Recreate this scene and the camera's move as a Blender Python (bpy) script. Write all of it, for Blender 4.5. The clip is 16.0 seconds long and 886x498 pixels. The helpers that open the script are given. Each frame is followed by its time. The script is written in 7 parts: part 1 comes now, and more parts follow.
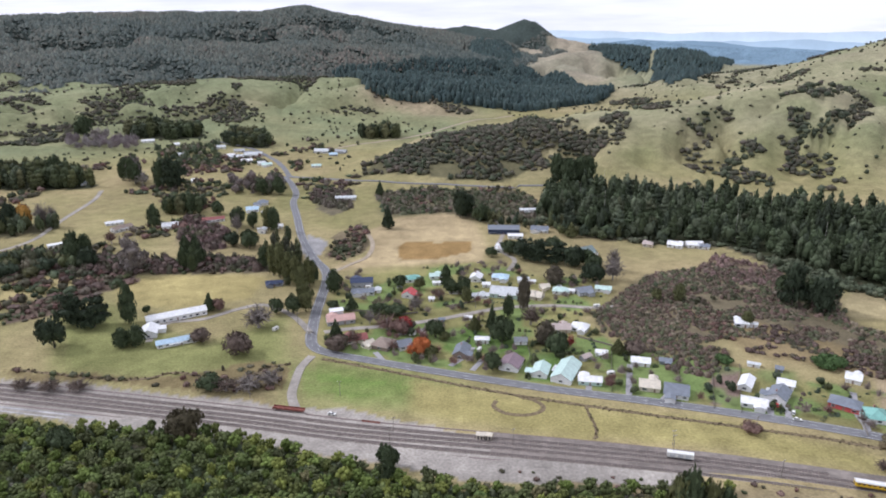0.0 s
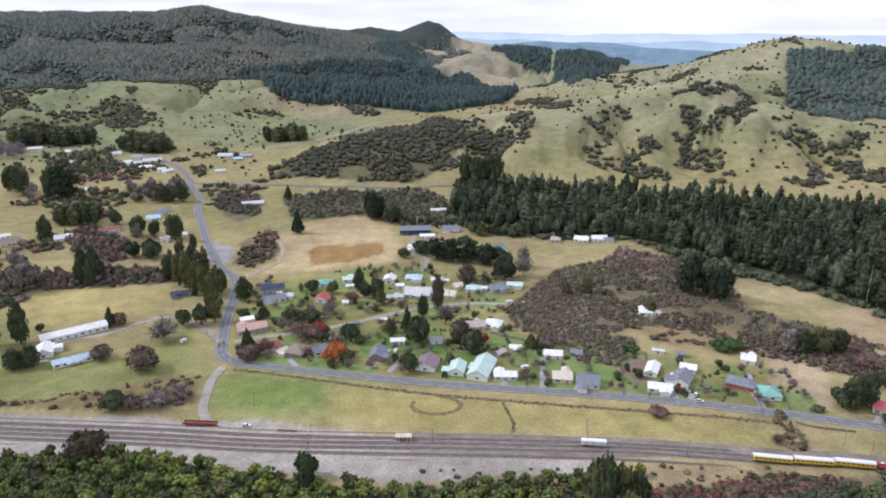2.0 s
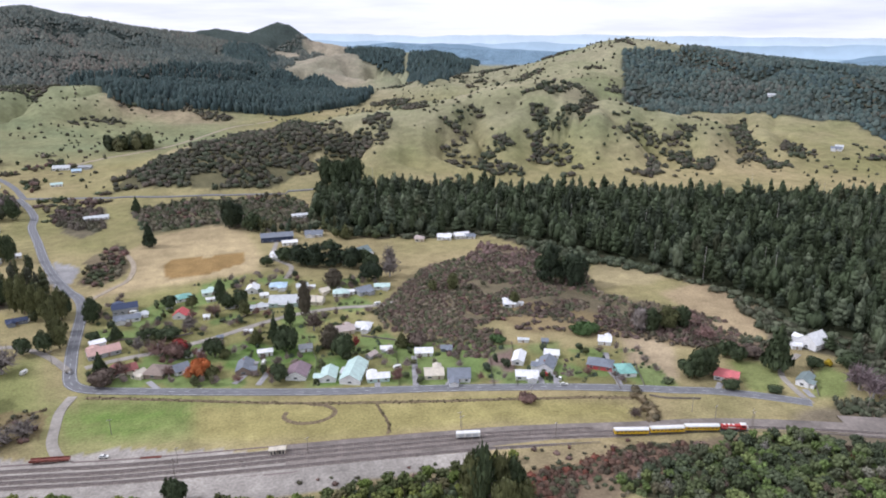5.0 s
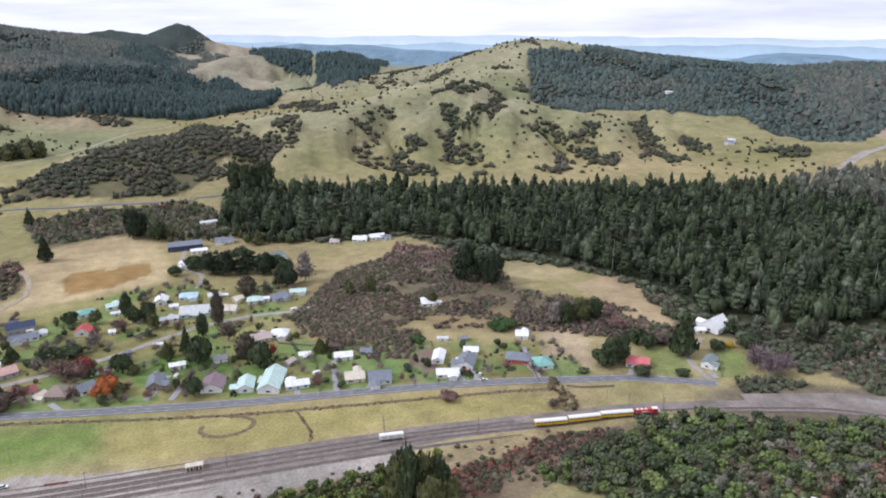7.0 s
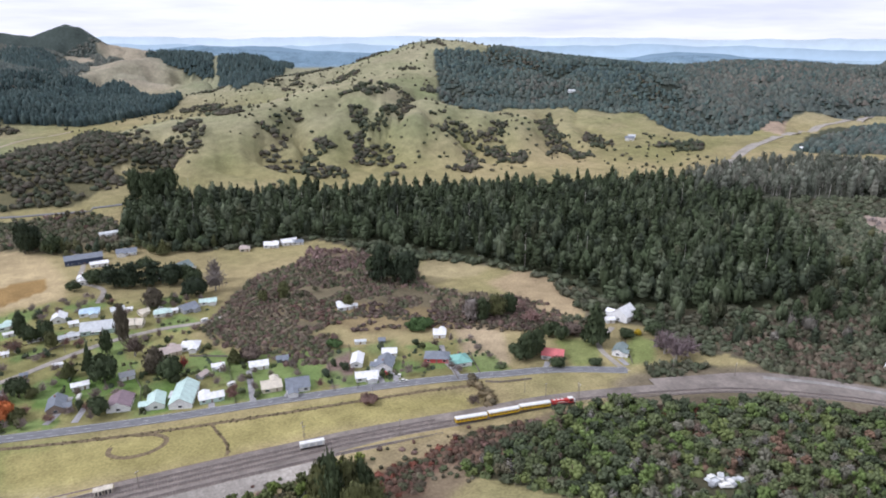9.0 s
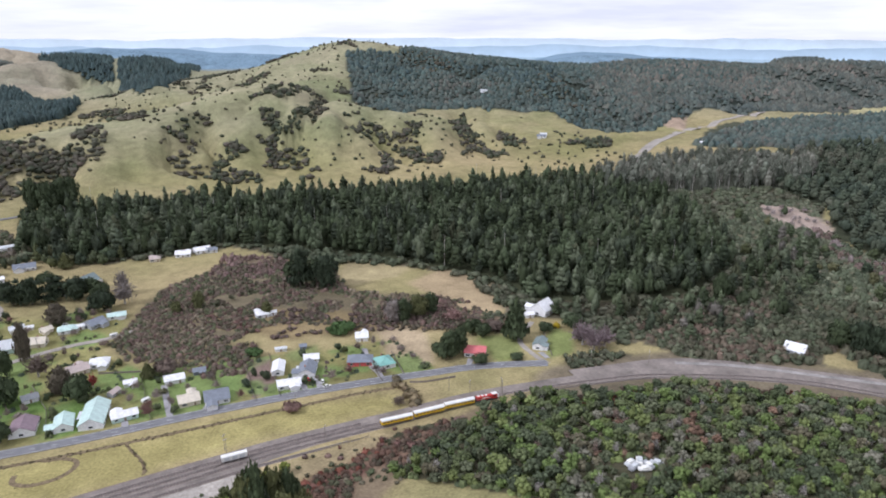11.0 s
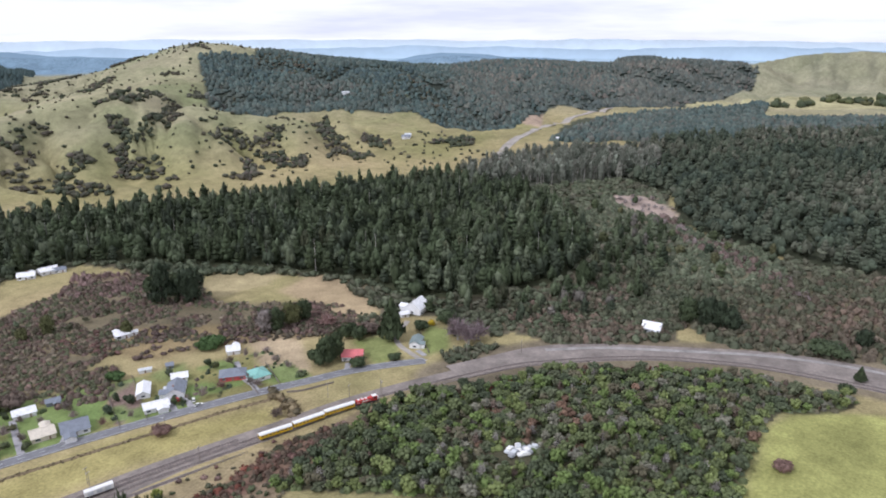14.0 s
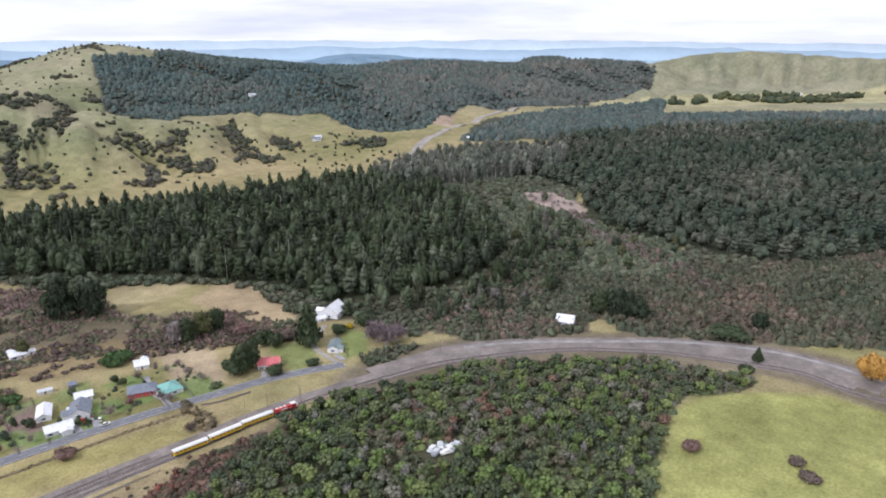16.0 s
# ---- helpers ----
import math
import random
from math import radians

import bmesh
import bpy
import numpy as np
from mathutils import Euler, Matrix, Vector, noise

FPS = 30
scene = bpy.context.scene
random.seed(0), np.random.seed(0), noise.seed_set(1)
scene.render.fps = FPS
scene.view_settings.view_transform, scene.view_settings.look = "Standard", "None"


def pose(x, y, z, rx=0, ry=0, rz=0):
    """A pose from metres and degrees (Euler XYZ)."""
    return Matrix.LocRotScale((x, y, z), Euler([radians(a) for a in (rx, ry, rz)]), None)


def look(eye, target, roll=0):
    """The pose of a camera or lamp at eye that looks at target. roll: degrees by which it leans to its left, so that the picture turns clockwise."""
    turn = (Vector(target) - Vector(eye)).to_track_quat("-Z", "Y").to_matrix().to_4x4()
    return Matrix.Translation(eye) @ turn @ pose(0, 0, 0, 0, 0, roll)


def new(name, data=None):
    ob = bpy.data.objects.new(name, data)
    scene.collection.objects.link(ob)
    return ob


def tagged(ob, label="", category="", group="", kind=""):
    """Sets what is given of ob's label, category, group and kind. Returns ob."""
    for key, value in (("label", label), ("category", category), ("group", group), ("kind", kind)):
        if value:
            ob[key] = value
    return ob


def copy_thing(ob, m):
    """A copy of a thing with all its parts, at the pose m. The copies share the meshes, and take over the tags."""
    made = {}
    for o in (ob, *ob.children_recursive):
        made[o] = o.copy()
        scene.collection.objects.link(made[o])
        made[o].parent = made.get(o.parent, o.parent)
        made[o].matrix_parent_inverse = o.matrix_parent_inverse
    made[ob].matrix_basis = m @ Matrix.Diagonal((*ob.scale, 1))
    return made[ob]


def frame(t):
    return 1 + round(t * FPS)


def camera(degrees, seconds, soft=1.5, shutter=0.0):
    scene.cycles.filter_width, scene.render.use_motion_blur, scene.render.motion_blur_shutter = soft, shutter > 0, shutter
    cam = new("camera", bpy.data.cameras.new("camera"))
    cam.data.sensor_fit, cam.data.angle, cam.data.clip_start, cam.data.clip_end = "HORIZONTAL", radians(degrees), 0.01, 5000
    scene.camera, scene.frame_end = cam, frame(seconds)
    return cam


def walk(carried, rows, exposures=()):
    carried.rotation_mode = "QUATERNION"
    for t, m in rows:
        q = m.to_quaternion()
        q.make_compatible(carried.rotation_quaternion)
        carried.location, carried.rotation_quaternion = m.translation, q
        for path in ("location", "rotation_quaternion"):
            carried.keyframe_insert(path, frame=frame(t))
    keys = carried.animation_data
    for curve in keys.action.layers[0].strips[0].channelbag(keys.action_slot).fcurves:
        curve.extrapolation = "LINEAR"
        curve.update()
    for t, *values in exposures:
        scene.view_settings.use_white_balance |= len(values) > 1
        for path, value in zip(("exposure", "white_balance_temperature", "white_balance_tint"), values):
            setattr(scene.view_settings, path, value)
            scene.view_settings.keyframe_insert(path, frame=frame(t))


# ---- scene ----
# The camera hovers 200 m over the valley floor and turns to its right.
EYE = 200.0
cam = camera(64.2, 16.0, soft=1.9)
# seconds, yaw, pitch, roll in degrees
ROWS = [
    (0, -0.00, -18.10, 0.26),
    (0.5, -1.84, -18.08, 0.19),
    (1, -3.75, -18.06, 0.14),
    (1.5, -5.55, -18.04, 0.09),
    (2, -7.46, -18.02, 0.05),
    (2.5, -9.32, -18.00, 0.02),
    (3, -11.32, -17.98, -0.01),
    (3.5, -13.18, -17.96, -0.03),
    (4, -15.19, -17.94, -0.04),
    (4.5, -17.00, -17.92, -0.05),
    (5, -18.93, -17.90, -0.05),
    (7.5, -27.88, -17.82, -0.01),
    (8, -29.73, -17.80, -0.00),
    (8.5, -31.48, -17.78, 0.01),
    (9, -33.35, -17.77, 0.03),
    (11.5, -42.01, -17.69, 0.10),
    (12, -43.89, -17.68, 0.11),
    (12.5, -45.68, -17.67, 0.11),
    (13, -47.60, -17.65, 0.11),
    (13.5, -49.38, -17.64, 0.11),
    (14, -51.13, -17.62, 0.11),
    (14.5, -52.86, -17.61, 0.09),
    (15, -54.72, -17.60, 0.07),
    (15.5, -56.43, -17.58, 0.05),
    (16, -58.31, -17.57, 0.02),
]
walk(cam, [(t, pose(0, 0, EYE, 90 + pitch, 0, yaw) @ pose(0, 0, 0, 0, 0, -roll)) for t, yaw, pitch, roll in ROWS],
     exposures=[(0.0, 0.13, 5830, 18), (16.0, 0.13, 5830, 18)])

# ---- sky and sun ----
world = bpy.data.worlds.new("world")
scene.world = world
world.use_nodes = True
wn, wl = world.node_tree.nodes, world.node_tree.links
wn.clear()
w_out, w_bg = wn.new("ShaderNodeOutputWorld"), wn.new("ShaderNodeBackground")
w_sky = wn.new("ShaderNodeTexSky")
w_sky.sky_type, w_sky.sun_disc, w_sky.sun_elevation, w_sky.sun_rotation = "NISHITA", False, radians(42), radians(-105)
w_dim = wn.new("ShaderNodeVectorMath")
w_dim.operation = "SCALE"
w_dim.inputs["Scale"].default_value = 0.10
w_tc, w_map, w_n, w_ramp, w_mix = (wn.new("ShaderNodeTexCoord"), wn.new("ShaderNodeMapping"), wn.new("ShaderNodeTexNoise"), wn.new("ShaderNodeValToRGB"), wn.new("ShaderNodeMixRGB"))
w_map.inputs["Scale"].default_value = (2.2, 2.2, 22.0)
w_n.inputs["Scale"].default_value, w_n.inputs["Detail"].default_value, w_n.inputs["Roughness"].default_value = 1.6, 7, 0.55
w_ramp.color_ramp.elements[0].position, w_ramp.color_ramp.elements[0].color = 0.36, (0.78, 0.80, 0.84, 1)
w_ramp.color_ramp.elements[1].position, w_ramp.color_ramp.elements[1].color = 0.56, (1.0, 1.0, 1.01, 1)
w_mix.inputs[0].default_value = 0.95
wl.new(w_tc.outputs["Generated"], w_map.inputs["Vector"])
wl.new(w_map.outputs["Vector"], w_n.inputs["Vector"])
wl.new(w_n.outputs["Fac"], w_ramp.inputs["Fac"])
wl.new(w_sky.outputs["Color"], w_dim.inputs[0])
wl.new(w_dim.outputs["Vector"], w_mix.inputs[1])
wl.new(w_ramp.outputs["Color"], w_mix.inputs[2])
wl.new(w_mix.outputs[0], w_bg.inputs["Color"])
w_bg.inputs["Strength"].default_value = 0.97
wl.new(w_bg.outputs["Background"], w_out.inputs["Surface"])
sun = new("sun", bpy.data.lights.new("sun", "SUN"))
sun.data.energy, sun.data.angle, sun.data.color = 2.0, radians(8), (1.0, 0.98, 0.95)
sun.matrix_world = look((0, 0, 900), (960, -260, 0))


# ---- materials ----
def shader(name, rough=0.8, metal=0.0):
    m = bpy.data.materials.new(name)
    m.use_nodes = True
    nodes, links = m.node_tree.nodes, m.node_tree.links
    bsdf = nodes["Principled BSDF"]
    bsdf.inputs["Roughness"].default_value, bsdf.inputs["Metallic"].default_value = rough, metal
    bsdf.inputs["Specular IOR Level"].default_value = 0.25
    return m, nodes, links, bsdf


def varied(nodes, links, source, scale, low, high, detail=5.0):
    """Multiplies a colour by noise between two greys; source is a socket or a colour."""
    pos, tex, ramp, mix = nodes.new("ShaderNodeNewGeometry"), nodes.new("ShaderNodeTexNoise"), nodes.new("ShaderNodeMapRange"), nodes.new("ShaderNodeVectorMath")
    tex.inputs["Scale"].default_value, tex.inputs["Detail"].default_value, tex.inputs["Roughness"].default_value = scale, detail, 0.6
    links.new(pos.outputs["Position"], tex.inputs["Vector"])
    ramp.inputs["From Min"].default_value, ramp.inputs["From Max"].default_value = 0.3, 0.7
    ramp.inputs["To Min"].default_value, ramp.inputs["To Max"].default_value = low, high
    links.new(tex.outputs["Fac"], ramp.inputs["Value"])
    mix.operation = "SCALE"
    if isinstance(source, tuple):
        mix.inputs[0].default_value = source[:3]
    else:
        links.new(source, mix.inputs[0])
    links.new(ramp.outputs["Result"], mix.inputs["Scale"])
    return mix.outputs["Vector"], tex


def plain(name, colour, rough=0.7, metal=0.0, scale=0.6, low=0.8, high=1.15, bump=0.0, jitter=0.0):
    """A surface of one paint or stuff, with wear at two scales."""
    m, nodes, links, bsdf = shader(name, rough, metal)
    out, tex = varied(nodes, links, colour, scale, low, high)
    out, tex = varied(nodes, links, out, scale * 7, 0.5 + low / 2, 0.5 + high / 2)
    if jitter:
        info, span, mul = nodes.new("ShaderNodeObjectInfo"), nodes.new("ShaderNodeMapRange"), nodes.new("ShaderNodeVectorMath")
        span.inputs["To Min"].default_value, span.inputs["To Max"].default_value = 1 - jitter, 1 + jitter
        mul.operation = "SCALE"
        links.new(info.outputs["Random"], span.inputs["Value"])
        links.new(out, mul.inputs[0])
        links.new(span.outputs["Result"], mul.inputs["Scale"])
        out = mul.outputs["Vector"]
    links.new(out, bsdf.inputs["Base Color"])
    if bump:
        b = nodes.new("ShaderNodeBump")
        b.inputs["Strength"].default_value, b.inputs["Distance"].default_value = bump, 0.2
        links.new(tex.outputs["Fac"], b.inputs["Height"])
        links.new(b.outputs["Normal"], bsdf.inputs["Normal"])
    return m


def land_material():
    m, nodes, links, bsdf = shader("land", 0.95)
    cover = nodes.new("ShaderNodeVertexColor")
    cover.layer_name = "cover"
    out, _ = varied(nodes, links, cover.outputs["Color"], 0.012, 0.82, 1.2)
    out, _ = varied(nodes, links, out, 0.09, 0.8, 1.2)
    out, tex = varied(nodes, links, out, 0.7, 0.75, 1.25)
    links.new(out, bsdf.inputs["Base Color"])
    b = nodes.new("ShaderNodeBump")
    b.inputs["Strength"].default_value, b.inputs["Distance"].default_value = 0.6, 0.5
    links.new(tex.outputs["Fac"], b.inputs["Height"])
    links.new(b.outputs["Normal"], bsdf.inputs["Normal"])
    bsdf.inputs["Specular IOR Level"].default_value = 0.05
    return m


def leaf_material(name="foliage", low=0.76, high=1.26):
    m, nodes, links, bsdf = shader(name, 0.75)
    tint, geo, span, mul = nodes.new("ShaderNodeVertexColor"), nodes.new("ShaderNodeNewGeometry"), nodes.new("ShaderNodeMapRange"), nodes.new("ShaderNodeVectorMath")
    tint.layer_name = "tint"
    span.inputs["To Min"].default_value, span.inputs["To Max"].default_value = low, high
    mul.operation = "SCALE"
    links.new(geo.outputs["Random Per Island"], span.inputs["Value"])
    links.new(tint.outputs["Color"], mul.inputs[0])
    links.new(span.outputs["Result"], mul.inputs["Scale"])
    out, _ = varied(nodes, links, mul.outputs["Vector"], 0.35, 0.75, 1.25)
    links.new(out, bsdf.inputs["Base Color"])
    bsdf.inputs["Specular IOR Level"].default_value = 0.12
    return m


LAND, LEAF, FAR_LEAF = land_material(), leaf_material(), leaf_material("far_foliage", 0.75, 1.25)
ASPHALT = plain("asphalt", (0.175, 0.175, 0.18), 0.85, scale=0.25, low=0.8, high=1.2, bump=0.1)
GRAVEL = plain("gravel", (0.325, 0.295, 0.255), 0.95, scale=0.09, low=0.7, high=1.25, bump=0.5)
RAIL_GRAVEL = plain("rail_gravel", (0.22, 0.19, 0.165), 0.95, scale=0.07, low=0.65, high=1.3, bump=0.4)
PALE_GRAVEL = plain("pale_gravel", (0.33, 0.31, 0.285), 0.95, scale=0.12, low=0.6, high=1.2, bump=0.4)
DIRT = plain("dirt", (0.36, 0.30, 0.22), 0.95, scale=0.3, low=0.7, high=1.25, bump=0.4)
BARK = plain("bark", (0.13, 0.11, 0.09), 0.9, scale=1.5, low=0.7, high=1.3)
PALE_BARK = plain("pale_bark", (0.33, 0.31, 0.28), 0.9, scale=1.5, low=0.7, high=1.3)


# ---- building helpers ----
def mesh_object(name, verts, faces, material, parent=None, label=""):
    me = bpy.data.meshes.new(name)
    me.from_pydata([tuple(v) for v in verts], [], faces)
    me.materials.append(material)
    ob = new(name, me)
    if parent:
        ob.parent = parent
    if label:
        ob["label"] = label
    return ob


def part(name, bm, material, parent, label=""):
    me = bpy.data.meshes.new(name)
    bm.to_mesh(me)
    bm.free()
    me.materials.append(material)
    ob = new(name, me)
    ob.parent = parent
    if label:
        ob["label"] = label
    return ob


def height(x, y):
    return float(ground_z(np.array([x]), np.array([y]))[0])


def inside(x, y, polygon):
    """Which of the places lie within the polygon."""
    hit = np.zeros(np.shape(x), bool)
    for (ax, ay), (bx, by) in zip(polygon, polygon[1:] + polygon[:1]):
        if ay != by:
            hit ^= ((ay > y) != (by > y)) & (x < (bx - ax) * (y - ay) / (by - ay) + ax)
    return hit


def smooth_line(points, step=4.0):
    """A curve through the points, at even steps."""
    p = [Vector((*q[:2], 0)) for q in points]
    p = [p[0] * 2 - p[1]] + p + [p[-1] * 2 - p[-2]]
    out = []
    for a, b, c, d in zip(p, p[1:], p[2:], p[3:]):
        n = max(1, int((c - b).length / step))
        for k in range(n):
            t = k / n
            v = 0.5 * (2 * b + (c - a) * t + (2 * a - 5 * b + 4 * c - d) * t * t + (3 * b - a - 3 * c + d) * t ** 3)
            out.append((v.x, v.y))
    out.append((p[-2].x, p[-2].y))
    return out


def ribbon(name, points, width, lift, material, thick=0.4, parent=None, offset=0.0, step=4.0, depth=None):
    """A strip with edges that follows the land along a line."""
    line = np.array(smooth_line(points, step))
    way = np.gradient(line, axis=0)
    way /= np.linalg.norm(way, axis=1)[:, None] + 1e-9
    side = np.stack([way[:, 1], -way[:, 0]], 1)
    mid = line + side * offset
    z = ground_z(line[:, 0], line[:, 1]) + lift
    rows = []
    for s, dz in ((-0.5, -thick), (-0.5, 0), (0.5, 0), (0.5, -thick)):
        e = mid + side * s * width
        rows.append(np.column_stack([e, z + dz]))
    verts = np.stack(rows, 1).reshape(-1, 3)
    faces = []
    for i in range(len(line) - 1):
        for k in range(3):
            a = i * 4 + k
            faces.append((a, a + 1, a + 5, a + 4))
    return mesh_object(name, verts, faces, material, parent)

# ---- land form ----
def polar(az, d):
    """Metres east and north of a place d metres away at a bearing of az degrees."""
    return d * math.sin(radians(az)), d * math.cos(radians(az))


def value_noise(x, y, seed=0.0):
    """Smooth noise between -1 and 1 on arrays."""
    xi, yi = np.floor(x), np.floor(y)
    u, v = x - xi, y - yi
    u, v = u * u * (3 - 2 * u), v * v * (3 - 2 * v)

    def lattice(a, b):
        s = np.sin(a * 127.1 + b * 311.7 + seed * 74.7) * 43758.5453
        return (s - np.floor(s)) * 2 - 1

    low = lattice(xi, yi) * (1 - u) + lattice(xi + 1, yi) * u
    high = lattice(xi, yi + 1) * (1 - u) + lattice(xi + 1, yi + 1) * u
    return low * (1 - v) + high * v


def fbm(x, y, octaves=4, seed=0.0):
    total, size, norm = 0, 1.0, 0
    for k in range(octaves):
        total = total + size * value_noise(x * 2 ** k + 17.3 * k, y * 2 ** k - 9.1 * k, seed + k)
        norm += size
        size *= 0.5
    return total / norm


def along(x, y, points):
    """Distance to a polyline of rows (x, y, values...), and the values at the nearest place."""
    best = np.full(np.shape(x), 1e9)
    values = [np.zeros(np.shape(x)) for _ in points[0][2:]]
    for a, b in zip(points, points[1:]):
        dx, dy = b[0] - a[0], b[1] - a[1]
        s = np.clip(((x - a[0]) * dx + (y - a[1]) * dy) / (dx * dx + dy * dy), 0, 1)
        d = np.hypot(x - a[0] - s * dx, y - a[1] - s * dy)
        near = d < best
        best = np.where(near, d, best)
        for k in range(len(values)):
            values[k] = np.where(near, a[2 + k] + s * (b[2 + k] - a[2 + k]), values[k])
    return best, values


def crest(rows):
    return [(*polar(az, d), z, w) for az, d, z, w in rows]


# bearing, distance, height, half-width of the crests
DARK_RANGE = crest([(-75, 2600, 170, 700), (-45, 2750, 200, 700), (-30.8, 2900, 212, 700), (-22, 2950, 224, 700), (-13.4, 2950, 221, 650),
                    (-10.3, 3000, 247, 500), (-7.1, 3000, 208, 600), (-3.7, 3050, 175, 600), (0, 3100, 152, 500), (3, 3150, 110, 400)])
PEAK = crest([(0, 3550, 150, 300), (1.8, 3600, 170, 260), (4.2, 3600, 146, 240), (6.3, 3600, 196, 150), (7.2, 3600, 186, 150), (8.7, 3600, 112, 260), (11.5, 3550, 80, 330), (15, 3500, 60, 300)])
GREEN_HILLS = crest([(-60, 1750, 60, 260), (-32, 1700, 48, 260), (-22, 1750, 60, 250), (-14, 1800, 62, 240), (-5, 1850, 58, 240), (0, 1800, 44, 200)])
BUSH_SHOULDER = crest([(-34, 2150, 95, 350), (-20, 2300, 110, 350), (-8, 2400, 105, 350), (2, 2500, 75, 300), (8, 2600, 50, 250)])
FRONT_SPUR = crest([(-7.5, 930, 0, 90), (-3, 960, 18, 100), (0.4, 1000, 34, 130), (9.4, 1080, 53, 170), (18.4, 1150, 70, 190), (26.3, 1230, 81, 210), (30, 1500, 95, 260), (33, 1850, 122, 300)])
FRONT_SHOULDER = crest([(26.3, 1230, 80, 200), (31, 1200, 70, 170), (36, 1210, 56, 150), (40.9, 1250, 40, 130), (45.3, 1260, 20, 120), (52, 1300, 4, 110)])
MAIN_HILL = crest([(14, 2150, 8, 250), (18, 2050, 40, 280), (22.6, 1950, 69, 300), (26.8, 1900, 94, 320), (33, 1850, 128, 340), (38.6, 1850, 125, 380), (44, 1850, 117, 400),
                   (46.6, 1900, 104, 400), (52.2, 2000, 91, 380), (56, 2200, 95, 380), (64.5, 2400, 78, 380), (68, 2600, 88, 380), (74, 2700, 62, 330), (77, 2750, 20, 250)])
FAR_PASTURE = crest([(72, 3050, 20, 250), (75, 3000, 64, 260), (78, 3000, 96, 280), (81, 3000, 108, 280), (89, 3000, 90, 300), (100, 2900, 70, 300), (120, 2700, 60, 300)])
MID_BLUE = crest([(10, 4000, 50, 250), (15, 3950, 92, 260), (20, 3950, 60, 260), (27, 3900, 50, 260), (33, 3900, 30, 260)])
MID_BLUE_B = crest([(47, 3700, 20, 260), (50.5, 3700, 50, 220), (54, 3650, 40, 260), (60, 3700, 20, 260)])
NEAR_MOUND = [(-260, 150, 16, 80), (-130, 170, 16, 80), (0, 130, 10, 80), (130, 150, 10, 80), (230, 170, 9, 80), (300, 60, 14, 90)]
PINE_HILL = crest([(8.5, 2700, 66, 200), (11.5, 2650, 90, 210), (14, 2600, 72, 200), (16.7, 2550, 92, 220), (20, 2450, 72, 210), (22.5, 2350, 52, 200)])
CRESTS = [PINE_HILL, DARK_RANGE, PEAK, GREEN_HILLS, BUSH_SHOULDER, FRONT_SPUR, FRONT_SHOULDER, MAIN_HILL, FAR_PASTURE, MID_BLUE, MID_BLUE_B, NEAR_MOUND]


# gullies cut into the pasture hill
GULLIES = [
    [(419, 1051), (376, 1008), (342, 968), (327, 940), (350, 909), (381, 818)],
    [(518, 995), (484, 966), (463, 945), (454, 909), (445, 868)],
    [(711, 1161), (555, 972), (517, 943), (490, 896), (458, 848)],
    [(672, 966), (641, 902), (639, 875), (631, 829)],
    [(736, 934), (674, 876), (652, 828), (642, 781)],
    [(896, 1020), (770, 855), (738, 792)],
    [(209, 1038), (212, 991), (185, 960)],
    [(265, 911), (297, 885), (332, 862), (341, 825)],
    [(714, 916), (665, 876), (656, 819), (650, 773)],
    [(903, 1020), (791, 864), (778, 816)],
    [(910, 914), (859, 835)],
]


def cut(x, y):
    """1 at the bottom of the named gullies, 0 away from them."""
    deep = np.zeros(np.shape(x))
    for line in GULLIES:
        d, (s,) = along(x, y, [(*p, k / (len(line) - 1)) for k, p in enumerate(line)])
        deep = np.maximum(deep, np.exp(-(d / (16 + 16 * s)) ** 2) * (0.55 + 0.45 * s))
    return deep


def gully(x, y):
    """Small in the gullies that run down the hills."""
    wx, wy = x + 60 * fbm(x / 200, y / 200, 2, 5), y + 60 * fbm(x / 200, y / 200, 2, 6)
    return np.abs(fbm(wx / 230, wy / 230, 3, 2))


